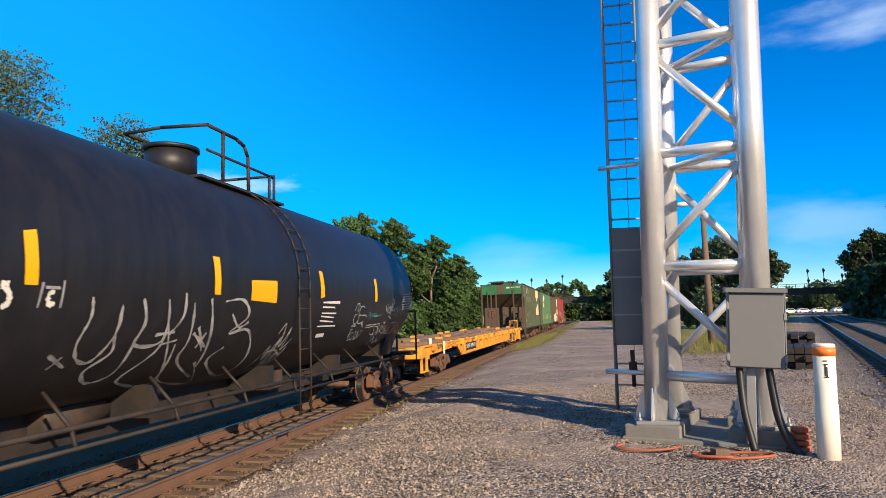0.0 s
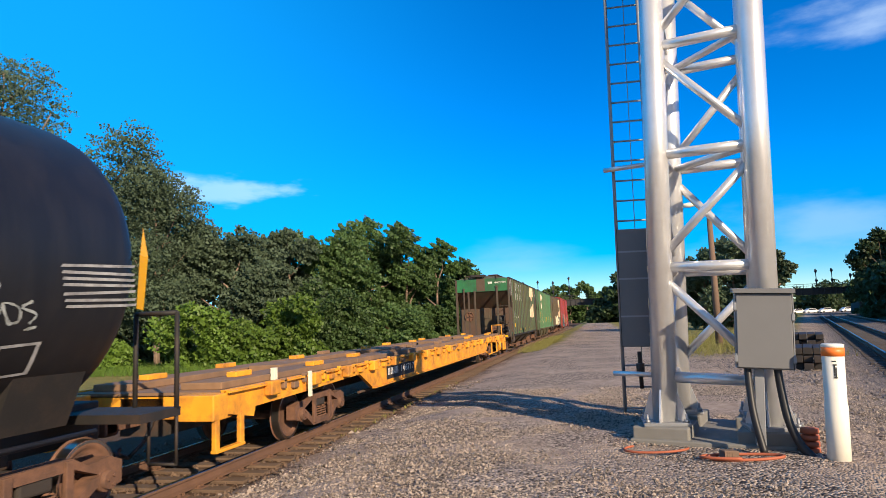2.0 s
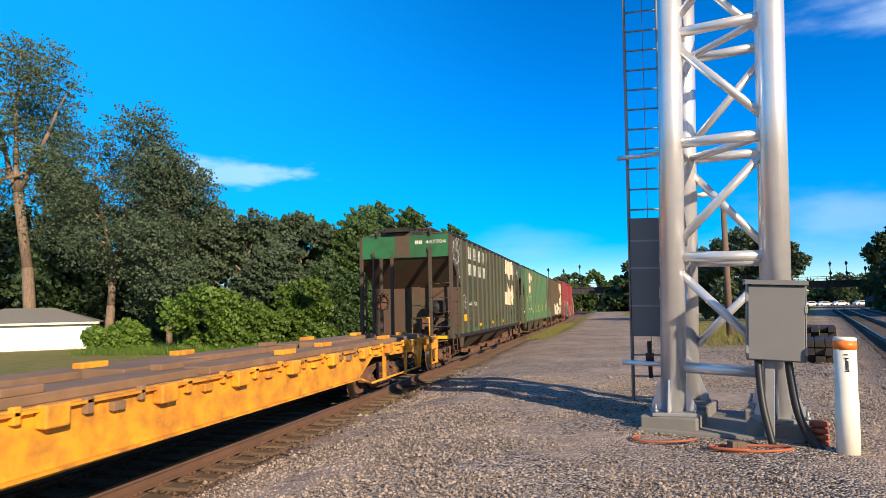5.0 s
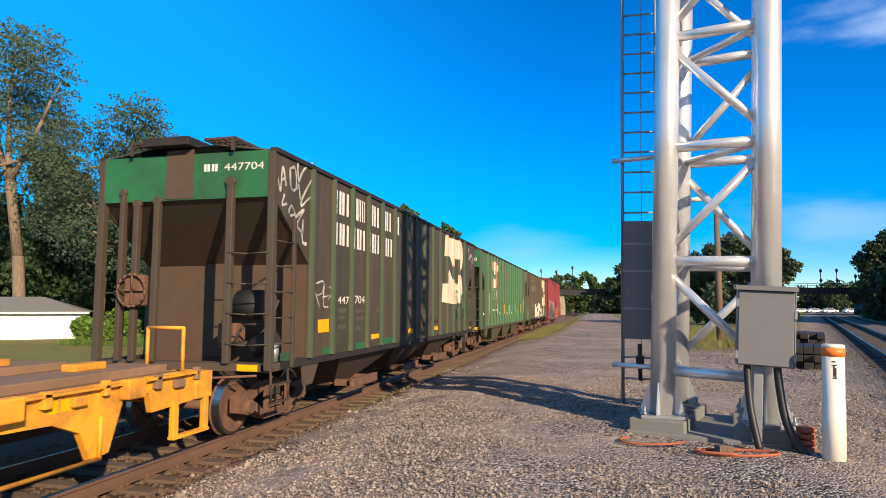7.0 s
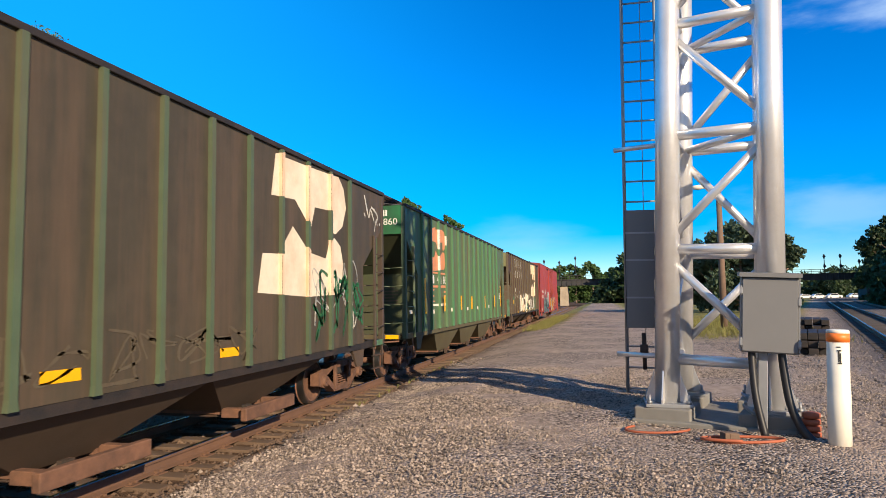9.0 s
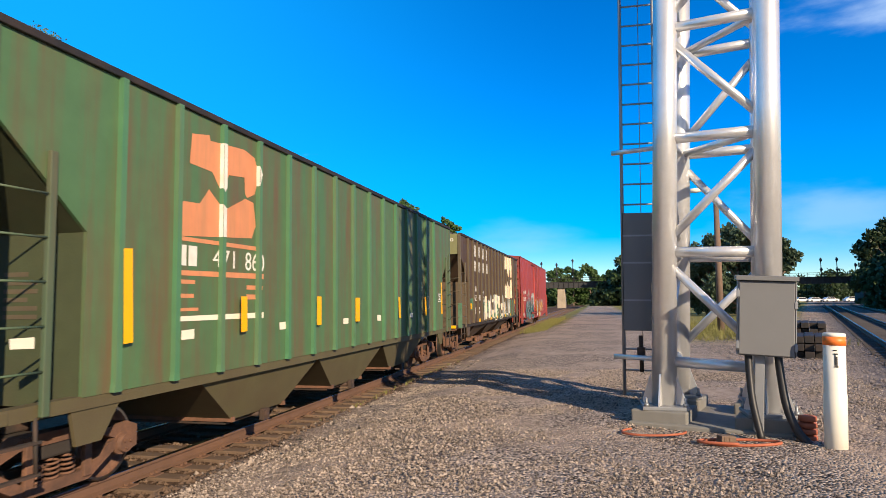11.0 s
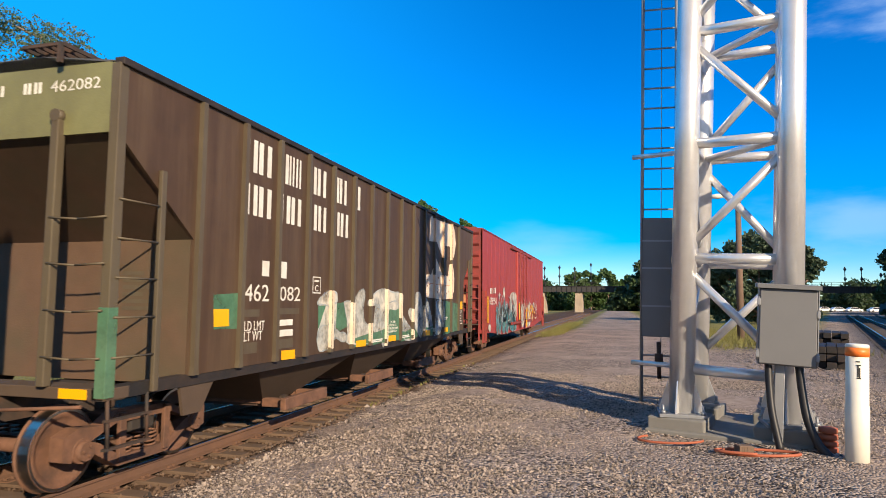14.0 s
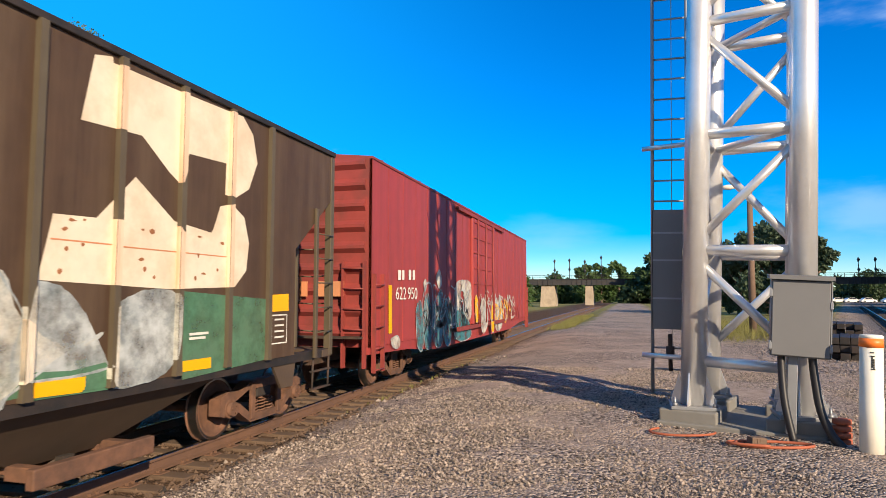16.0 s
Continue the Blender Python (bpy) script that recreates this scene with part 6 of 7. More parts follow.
tank_shape("stencil_marking", M_TANKSPRAY, [(4.33, -29.0), (4.59, -29.0), (4.61, -30.0), (4.34, -30.0)])
tank_shape("stencil_marking", M_TANKSPRAY, [(4.37, -32.0), (4.51, -32.0), (4.53, -33.0), (4.39, -33.0)])
tank_shape("frame_mark", M_TANKSPRAY, [(7.03, -28.0), (7.47, -27.0), (7.48, -28.0), (7.05, -29.0)])
tank_shape("frame_mark", M_TANKSPRAY, [(7.06, -39.0), (7.48, -38.0), (7.49, -39.0), (7.07, -40.0)])
tank_shape("frame_mark", M_TANKSPRAY, [(7.04, -28.0), (7.08, -29.0), (7.11, -39.0), (7.06, -39.0)])
tank_shape("frame_mark", M_TANKSPRAY, [(7.43, -28.0), (7.47, -28.0), (7.51, -39.0), (7.46, -39.0)])
tank_shape("stencil_marking", M_TANKSPRAY, [(7.5, -2.0), (8.47, -0.0), (8.44, -1.0), (7.48, -3.0)])
tank_shape("stencil_marking", M_TANKSPRAY, [(7.51, -4.0), (8.47, -3.0), (8.45, -4.0), (7.49, -5.0)])
tank_shape("stencil_marking", M_TANKSPRAY, [(7.52, -6.0), (8.48, -5.0), (8.46, -6.0), (7.51, -7.0)])
tank_shape("stencil_marking", M_TANKSPRAY, [(7.54, -8.0), (8.5, -7.0), (8.48, -8.0), (7.52, -9.0)])
tank_shape("stencil_marking", M_TANKSPRAY, [(7.56, -11.0), (8.52, -9.0), (8.5, -10.0), (7.55, -12.0)])
tank_shape("stencil_marking", M_TANKSPRAY, [(7.59, -13.0), (8.55, -12.0), (8.53, -13.0), (7.58, -14.0)])
tank_shape("stencil_marking", M_TANKSPRAY, [(7.62, -15.0), (8.58, -14.0), (8.57, -15.0), (7.61, -16.0)])
tank_shape("reflector", M_REFLECT, [(8.72, 16.0), (8.74, 4.0), (8.77, -17.0), (8.6, -16.0), (8.56, 4.0)])
tank_shape("frame_mark", M_TANKSPRAY, [(-3.81, -10.0), (-3.55, -9.0), (-3.55, -9.0), (-3.81, -10.0)])
tank_shape("frame_mark", M_TANKSPRAY, [(-3.81, -18.0), (-3.53, -18.0), (-3.53, -18.0), (-3.81, -18.0)])
tank_shape("frame_mark", M_TANKSPRAY, [(-3.81, -10.0), (-3.78, -10.0), (-3.79, -18.0), (-3.81, -18.0)])
tank_shape("frame_mark", M_TANKSPRAY, [(-3.57, -9.0), (-3.55, -9.0), (-3.53, -18.0), (-3.56, -18.0)])
tank_shape("frame_mark", M_TANKSPRAY, [(-3.76, -11.0), (-3.6, -11.0), (-3.59, -12.0), (-3.76, -12.0)])
tank_strokes([
    [(-3.65, -13.0), (-3.69, -13.0), (-3.71, -14.0), (-3.7, -16.0), (-3.66, -17.0), (-3.63, -16.0)],
    [(-4.14, -11.0), (-4.22, -11.0)],
    [(-4.21, -12.0), (-4.14, -13.0), (-4.11, -15.0), (-4.12, -17.0), (-4.17, -18.0)],
], 0.05, M_WHITE)
letter_bars(HOP_C, 0.0)
scrawl(BOXC, -7.2, -2.0, 0.95, 1.9, M_TANK, 3, 7, 0.06, flat_side(1.632), "graffiti")
scrawl(BOXC, -6.8, -2.2, 1.2, 2.3, M_GREY_SPRAY, 4, 6, 0.05, flat_side(1.634), "graffiti")
scrawl(BOXC, 1.9, 6.4, 0.95, 2.1, M_SPRAY, 5, 5, 0.07, flat_side(1.63), "graffiti")
scrawl(BOXC, 2.0, 5.6, 0.95, 1.9, M_REFLECT, 8, 4, 0.06, flat_side(1.632), "graffiti")
scrawl(BOXC, -1.5, 1.5, 1.15, 2.2, M_SPRAY, 9, 4, 0.05, flat_side(1.726), "graffiti")
scrawl(BOXC, 4.6, 7.6, 0.95, 1.7, M_RED, 12, 4, 0.05, flat_side(1.634), "graffiti")
strokes(HOP_A, [
    [(7.02, 4.24), (7.22, 3.86), (7.30, 3.82), (7.38, 3.98), (7.50, 3.86), (7.62, 3.72)],
    [(7.42, 4.04), (7.66, 3.98), (7.84, 3.86), (7.70, 3.72), (7.62, 3.52)],
    [(7.76, 3.70), (7.82, 3.69)],
    [(7.92, 3.72), (7.98, 3.71)],
    [(6.98, 3.86), (7.06, 3.78)],
], 0.05, M_SPRAY)
shape(HOP_A, "patch", M_PATCH, [(7.5, 1.13), (8.15, 1.13), (8.15, 1.01), (7.5, 1.01)], 1.606)
scrawl(HOP_A, -2.2, 2.6, 1.2, 1.75, M_RIBBROWN, 4, 8, 0.03)
scrawl(HOP_A, 4.5, 6.8, 1.3, 2.6, M_ENDGREEN, 6, 4, 0.06)
scrawl(HOP_A, 4.6, 6.6, 1.5, 2.8, M_SPRAY, 7, 3, 0.04)
shape(HOP_C, "patch", M_PATCH, [(-0.30, 1.80), (-0.1, 1.84), (0.25, 1.81), (0.52, 1.86), (0.52, 1.13), (-0.30, 1.13)], 1.6105, label="green painted patch")
for k, (txt, a, b) in enumerate((("CAUTION", -0.08, 0.24), ("OPEN HATCH", -0.14, 0.32), ("BEFORE UNLOADING", -0.24, 0.46), ("COMPARTMENTS", -0.22, 0.38))):
    side_text(HOP_C, txt, a, b, 1.53 - 0.07 * k, 1.582 - 0.07 * k, x=1.608)
shape(HOP_C, "patch", M_PATCH, [(-2.18, 1.29), (-1.7, 1.33), (-1.33, 1.36), (-1.33, 1.13), (-2.18, 1.13)], 1.6105)
shape(HOP_C, "patch", M_PATCH, [(-1.24, 1.36), (-0.8, 1.38), (-0.41, 1.42), (-0.41, 1.13), (-1.24, 1.13)], 1.6105)
shape(HOP_C, "patch", M_PATCH, [(0.62, 1.33), (1.0, 1.30), (1.45, 1.36), (1.45, 1.13), (0.62, 1.13)], 1.6105)
shape(HOP_C, "patch", M_PATCH, [(2.48, 1.36), (2.9, 1.33), (3.31, 1.37), (3.31, 1.13), (2.48, 1.13)], 1.6105)
bars(HOP_C, [(-1.1, -0.55, 1.2, 1.225), (-1.1, -0.6, 1.165, 1.19), (0.7, 1.25, 1.2, 1.225), (0.7, 1.3, 1.165, 1.19), (4.5, 4.85, 1.55, 1.58), (4.5, 4.8, 1.5, 1.53)], M_WHITE, x=1.612)
for y, z0, z1 in ((-1.98, 1.13, 1.25), (-0.24, 1.13, 1.26), (2.55, 1.14, 1.26)):
    shape(HOP_C, "reflector", M_REFLECT, [(y, z1), (y + 0.5, z1), (y + 0.5, z0), (y, z0)], 1.613)
letter_bars(HOP_A, 0.07)
def end_bars(car, xs, z0, z1, y=-8.205):
    for x in xs:
        bm = BM()
        bm.faces.new([bm.verts.new(v) for v in ((x, y, z0), (x + 0.045, y, z0), (x + 0.045, y, z1), (x, y, z1))])
        part("stencil_marking", bm, M_WHITE, car)


end_text(HOP_A, "447704", 0.72, 1.42, 4.14, 4.26, -8.2)
end_bars(HOP_A, (0.36, 0.42, 0.5, 0.56), 4.14, 4.26)
end_text(HOP_C, "462082", 0.72, 1.36, 4.17, 4.29, -8.2)
end_bars(HOP_C, (0.05, 0.36, 0.42, 0.5, 0.56), 4.17, 4.29)
end_text(HOP_B, "471860", 0.62, 1.40, 3.94, 4.11, -8.4)
end_bars(HOP_B, (0.84, 0.91, 1.01, 1.08), 4.17, 4.33, -8.405)
bm = BM()
box(bm, 1.49, 1.617, -8.217, -8.085, 1.03, 1.92, bev=0.004)
part("repainted_post_foot", bm, M_PATCH, HOP_C, "green repainted foot of the corner post")
for hop, y in ((HOP_A, -8.205), (HOP_B, -8.405), (HOP_C, -8.205)):
    bm = BM()
    f = [bm.verts.new(v) for v in ((1.05, y, 1.01), (1.40, y, 1.01), (1.40, y, 1.11), (1.05, y, 1.11))]
    bm.faces.new(f)
    part("reflector", bm, M_REFLECT, hop)
bm = BM()
side_poly(bm, [(-6.75, 0.66), (-4.3, 0.66), (-4.3, 0.98), (-6.75, 0.98)], 1.363)
part("number_board", bm, M_TANKLOW, FLAT, "black number board")
side_text(FLAT, "146717", -5.55, -4.36, 0.76, 0.93, x=1.364)
for k in range(4):
    y = -6.64 + 0.22 * k
    bars(FLAT, [(y, y + 0.06, 0.76, 0.93), (y + 0.1, y + 0.16, 0.76, 0.93)], x=1.366)
for y, w in ((-10.6, 0.6), (6.2, 0.5), (11.5, 0.5)):
    bars(FLAT, [(y, y + w, 0.97, 1.09)], M_REFLECT, 1.364, "reflector")
bm = BM()
box(bm, 1.435, 1.475, -11.3, -11.2, 0.8, 1.24, bev=0.005)
part("white_post", bm, M_TAPEW, FLAT)
bm = BM()
box(bm, 1.12, 1.2, -12.05, -11.95, 1.16, 1.36, bev=0.005)
part("white_post", bm, M_TAPEW, FLAT)


# ---- fixtures round the mast ----
def mast_ladder():
    """Ladder with climb guard, on brackets from the mast's leg."""
    lad = thing("mast_ladder", "thin steel ladder with grey climb guard beside the mast", "ladder", Matrix.Translation((0.55, 9.82, 0)))
    TILT = pose(0, 0, 0, 0, 1.2, 0)
    for x in (-0.24, 0.24):
        bm = BM()
        a, b = TILT @ Vector((x, 0, 0.28)), TILT @ Vector((x, 0, 8.6))
        d = (b - a).normalized()
        rod(bm, a, b, 0.026, 6)
        part("side_rail", bm, M_GALV, lad)
    for k in range(27):
        z = 0.34 + 0.305 * k
        bm = BM()
        rod(bm, TILT @ Vector((-0.24, 0, z)), TILT @ Vector((0.24, 0, z)), 0.014, 6)
        part("rung", bm, M_GALV, lad)
    bm = BM()
    rod(bm, TILT @ Vector((0.03, 0.03, 0.6)), TILT @ Vector((0.03, 0.03, 8.6)), 0.006, 6)
    part("safety_cable", bm, M_GALV, lad)
    bm = BM()
    box(bm, -0.25, 0.27, -0.07, -0.045, 1.22, 2.95, TILT, bev=0.006)
    box(bm, -0.25, -0.235, -0.07, 0.05, 1.22, 2.95, TILT)
    guard = part("climb_guard", bm, M_CAB, lad, "grey sheet steel climb guard")
    for z in (1.65, 2.2, 2.6):
        bm = BM()
        box(bm, -0.24, 0.26, -0.076, -0.069, z, z + 0.025, TILT)
        part("seam", bm, M_GALV, guard)
    for z in (0.84, 3.86, 7.0):
        bm = BM()
        rod(bm, TILT @ Vector((-0.38, -0.05, z)), TILT @ Vector((0.30, -0.30, z)), 0.035, 12)
        part("bracket", bm, M_SILVER, lad)
    bm = BM()
    rod(bm, (0.02, -0.02, 0.62), (0.02, -0.02, 1.15), 0.03, 8)
    rod(bm, (0.02, -0.02, 0.84), (0.02, -0.02, 0.98), 0.06, 10)
    part("cable_anchor", bm, M_DARK, lad)


mast_ladder()


def bend(pts, n=6):
    """More points along a smooth curve through the given ones."""
    v = [Vector(q) for q in pts]
    fine = []
    for i in range(len(v) - 1):
        p0, p1, p2, p3 = (v[max(0, min(len(v) - 1, k))] for k in (i - 1, i, i + 1, i + 2))
        for k in range(n):
            t = k / n
            fine.append(0.5 * ((2 * p1) + (p2 - p0) * t + (2 * p0 - 5 * p1 + 4 * p2 - p3) * t * t + (3 * p1 - p0 - 3 * p2 + p3) * t ** 3))
    return fine + [v[-1]]


def cabinet():
    m = Matrix.Translation((1.87, 8.50, 0)) @ pose(0, 0, 0, 0, 3.2, -7) @ Matrix.Diagonal((0.84, 1, 1.0, 1))
    c = thing("electric_cabinet", "grey steel electrical cabinet hung on the mast", "electrical cabinet", m)
    bm = BM()
    box(bm, -0.365, 0.365, -0.13, 0.16, 0.98, 1.90, bev=0.008)
    part("body", bm, M_CAB, c)
    bm = BM()
    box(bm, -0.355, 0.355, -0.165, -0.132, 0.995, 1.875, bev=0.008)
    door = part("door", bm, M_CAB, c)
    bm = BM()
    prism(bm, [(-0.21, 1.885), (0.2, 1.905), (0.2, 1.955), (-0.21, 1.935)], "x", -0.40, 0.40)
    part("rain_hood", bm, M_CAB, c)
    for x, zs in ((-0.372, (1.1, 1.72)), (0.372, (1.1, 1.6))):
        for z in zs:
            bm = BM()
            rod(bm, (x, -0.15, z - 0.06), (x, -0.15, z + 0.06), 0.014, 8)
            box(bm, x - 0.02, x + 0.02, -0.172, -0.13, z - 0.04, z + 0.04, bev=0.004)
            part("hinge" if x < 0 else "latch", bm, M_GALV, door)
    bm = BM()
    box(bm, 0.372, 0.386, -0.13, -0.05, 1.0, 1.88)
    part("edge_trim", bm, M_GALV, c)
    bm = BM()
    box(bm, -0.13, 0.0, 0.0, 0.12, 0.06, 0.985, bev=0.01)
    part("support_post", bm, M_GALV, c)
    for pts, r in (([(-0.22, -0.02, 0.99), (-0.20, -0.08, 0.7), (-0.16, -0.16, 0.4), (-0.06, -0.25, 0.02)], 0.05),
                   ([(0.17, -0.02, 0.99), (0.2, -0.05, 0.75), (0.27, -0.1, 0.4), (0.40, -0.16, 0.14), (0.55, -0.22, 0.0)], 0.055)):
        bm = BM()
        sweep(bm, bend(pts), r, 12)
        part("conduit", bm, M_RUBBER, c)


cabinet()


def pipe_marker():
    p = thing("marker_pipe", "white plastic marker pipe with orange cap standing in gravel", "marker post", Matrix.Translation((2.50, 8.05, 0)) @ pose(0, 0, 0, 0, 2.2, 0))
    bm = BM()
    lathe(bm, [(-0.2, 0.118), (0.60, 0.118), (0.615, 0.112), (1.22, 0.112)], "z", 32)
    part("pipe", bm, M_PVC, p)
    bm = BM()
    lathe(bm, [(1.14, 0.112), (1.14, 0.117), (1.235, 0.117), (1.235, 0.112)], "z", 32)
    part("orange_band", bm, M_CAPO, p)
    bm = BM()
    lathe(bm, [(1.23, 0.116), (1.265, 0.114), (1.275, 0.10), (1.275, 0.01)], "z", 32)
    part("cap", bm, M_PVC, p)
    bm = BM()
    for a, z, h, w in ((-104, 0.92, 0.13, 0.007), (-96, 0.90, 0.12, 0.007), (-108, 1.08, 0.012, 0.012), (-104, 1.08, 0.012, 0.012), (-100, 1.08, 0.012, 0.012), (-99, 0.90, 0.014, 0.02), (-101, 1.04, 0.014, 0.02)):
        c, s = math.cos(radians(a)), math.sin(radians(a))
        r = 0.115
        bm.faces.new([bm.verts.new(v) for v in ((r * c + s * w, r * s - c * w, z), (r * c - s * w, r * s + c * w, z), (r * c - s * w, r * s + c * w, z + h), (r * c + s * w, r * s - c * w, z + h))])
    part("stencil_marking", bm, M_BLACKP, p)


pipe_marker()
bm = BM()
for k in range(4):
    lathe(bm, [(0.0 + k * 0.075, 0.05), (0.008 + k * 0.075, 0.1), (0.06 + k * 0.075, 0.1), (0.07 + k * 0.075, 0.05)], "z", 14, (2.33, 8.42, 0))
tagged(part("cable_reel", bm, M_ORCABLE), "small orange plastic duct coil standing on gravel", "cable duct")


def loop(name, c, rx, ry, seed, turns, r, label):
    rng = random.Random(seed)
    bm = BM()
    pts = []
    for k in range(int(turns * 40) + 1):
        a = 2 * math.pi * k / 40 + 2.4
        f = 1 + 0.12 * math.sin(a * 0.7 + seed)
        x, y = c[0] + rx * f * math.cos(a), c[1] + ry * f * math.sin(a)
        pts.append(Vector((x, y, 0.03 + 0.012 * math.sin(a * 1.3))))
    sweep(bm, pts, r, 8)
    tagged(part(name, bm, M_ORCABLE), label, "cable")


loop("cable", (1.52, 8.05), 0.42, 0.17, 2, 1.35, 0.017, "orange cable lying in a loop on the gravel")
loop("cable", (0.62, 8.5), 0.36, 0.2, 5, 0.62, 0.015, "orange cable end lying on the gravel")
bm = BM()
box(bm, -0.09, 0.09, -0.06, 0.06, 0.02, 0.11, pose(1.36, 8.02, 0, 0, 4, 20), bev=0.012)
for k in range(4):
    box(bm, -0.088 + k * 0.03, -0.074 + k * 0.03, -0.064, -0.058, 0.03, 0.1, pose(1.36, 8.02, 0, 0, 4, 20))
tagged(part("timber_block", bm, M_WOODPOLE), "short grooved timber block lying on the gravel", "wood block")
for k, (x, y, z, w, d, h) in enumerate(((5.75, 20.6, 0, 1.0, 2.4, 0.62), (7.3, 25.5, 0, 1.0, 2.4, 0.82))):
    st = thing("timber_stack", "stack of old brown railway ties beside the track", "timber stack", pose(x, y, z, 0, 0, -16), "timber stacks")
    rng = random.Random(k)
    for i in range(int(w / 0.25)):
        for j in range(int(h / 0.2)):
            bm = BM()
            box(bm, -w / 2 + i * 0.25, -w / 2 + i * 0.25 + 0.235, -d / 2 + rng.uniform(-0.35, 0.25), d / 2, j * 0.2, j * 0.2 + rng.uniform(0.16, 0.19), bev=0.01)
            part("tie", bm, M_TANKLOW, st)

# ---- street lamp, garage, overpass, distance ----
lamp = thing("utility_pole", "weathered wooden utility pole with a street lamp arm", "utility pole", pose(5.6, 32.9, -0.1))
bm = BM()
rod(bm, (0, 0, -0.5), (0.05, 0, 6.7), 0.17, 14, 0.12)
part("pole", bm, M_WOODPOLE, lamp)
bm = BM()
tube(bm, [Vector((0.05, 0, 6.3)), Vector((-0.2, 0, 6.8)), Vector((-0.55, -0.1, 7.0))], 0.03)
arm = part("lamp_arm", bm, M_GALV, lamp)
bm = BM()
lathe(bm, [(-1.15, 0.02), (-1.1, 0.1), (-0.85, 0.13), (-0.6, 0.08), (-0.5, 0.03)], "x", 14, (0, -0.1, 7.0))
part("lamp_head", bm, M_TAPEW, arm)


def garage():
    g = thing("garage", "white garage with grey shingled hip roof", "garage", pose(-46.9, 43.4, -0.95, 0, 0, 38) @ Matrix.Diagonal((1, 1, 1.15, 1)))
    bm = BM()
    box(bm, -5, 5, -2.8, 2.8, -0.2, 1.9)
    walls = part("wall", bm, M_GARAGE, g)
    for k in range(9):
        bm = BM()
        box(bm, -5.01, 5.01, -2.825, -2.79, 0.02 + k * 0.21, 0.2 + k * 0.21)
        part("siding_board", bm, M_GARAGE, walls)
    bm = BM()
    vs = [bm.verts.new(v) for v in ((-5.4, -3.2, 1.85), (5.4, -3.2, 1.85), (5.4, 3.2, 1.85), (-5.4, 3.2, 1.85), (-1.8, 0, 2.95), (1.8, 0, 2.95))]
    for f in ((0, 1, 5, 4), (1, 2, 5), (2, 3, 4, 5), (3, 0, 4), (3, 2, 1, 0)):
        bm.faces.new([vs[i] for i in f])
    part("roof", bm, M_SHINGLE, g)
    bm = BM()
    box(bm, -5.42, 5.42, -3.24, -3.2, 1.74, 1.88)
    part("fascia", bm, M_TAPEW, g)


garage()
bin_ob = thing("wheelie_bin", "blue plastic rubbish bin beside the garage", "bin", pose(-48.6, 39.6, -1.0))
bm = BM()
prism(bm, [(-0.28, 0.05), (0.28, 0.05), (0.36, 1.0), (-0.36, 1.0)], "y", -0.32, 0.32)
part("body", bm, M_BLUE, bin_ob)
bm = BM()
box(bm, -0.38, 0.38, -0.36, 0.34, 1.0, 1.07, bev=0.02)
part("lid", bm, M_BLUE, bin_ob)


def overpass():
    y = 170
    br = thing("overpass", "railway overpass with dark steel girders on concrete piers", "bridge", pose(0, y, 0))
    for x0 in range(-70, 66, 10):
        bm = BM()
        box(bm, x0, x0 + 9.96, -3, 3, 4.7, 5.2)
        box(bm, x0, x0 + 9.96, -3.1, -2.9, 4.6, 6.1)
        for k in range(8):
            box(bm, x0 + k * 1.25, x0 + k * 1.25 + 0.12, -3.25, -3.1, 4.6, 6.1)
        box(bm, x0, x0 + 9.96, -3.3, -2.9, 6.05, 6.2)
        span = part("girder", bm, M_BRIDGE, br)
        for k in range(5):
            bm = BM()
            box(bm, x0 + k * 2, x0 + k * 2 + 0.1, -3.3, -3.2, 6.2, 7.2)
            part("rail_post", bm, M_BRIDGE, span)
        bm = BM()
        box(bm, x0, x0 + 9.96, -3.3, -3.24, 7.1, 7.2)
        box(bm, x0, x0 + 9.96, -3.3, -3.24, 6.65, 6.72)
        part("handrail", bm, M_BRIDGE, span)
    for x, w in ((-20, 3.4), (-9.5, 1.8), (1.5, 0.8), (-34, 3.0), (20, 2), (38, 2), (63, 6)):
        bm = BM()
        prism(bm, [(x - w * 0.62, -1.6), (x + w * 0.62, -1.6), (x + w / 2, 4.6), (x - w / 2, 4.6)], "y", -2.6, 2.6)
        part("pier", bm, M_BRCONC if x < 50 else M_BRIDGE, br)
    return br


overpass()
for k, (x, h) in enumerate(((-18.2, 11.2), (-14.4, 11.4), (-10.5, 11.0), (-6.4, 12.0), (24, 11), (51.2, 10.6), (54.6, 10.6), (58.5, 9.2))):
    s = thing("railway_signal", "dark railway signal post with round lamp heads on the overpass", "railway signal", pose(x, 167.6, 6.2), "signals on the overpass")
    bm = BM()
    rod(bm, (0, 0, -0.1), (0, 0, h - 6.2), 0.09, 8)
    part("post", bm, M_BRIDGE, s)
    for j in range(2):
        bm = BM()
        z = h - 6.6 - j * 2.3
        lathe(bm, [(-0.12, 0.1), (-0.1, 0.32), (0.05, 0.32), (0.1, 0.2)], "y", 14, (0, -0.1, z))
        box(bm, -0.14, 0.14, -0.1, 0.2, z - 0.5, z + 0.5)
        part("signal_head", bm, M_GLASS, s)
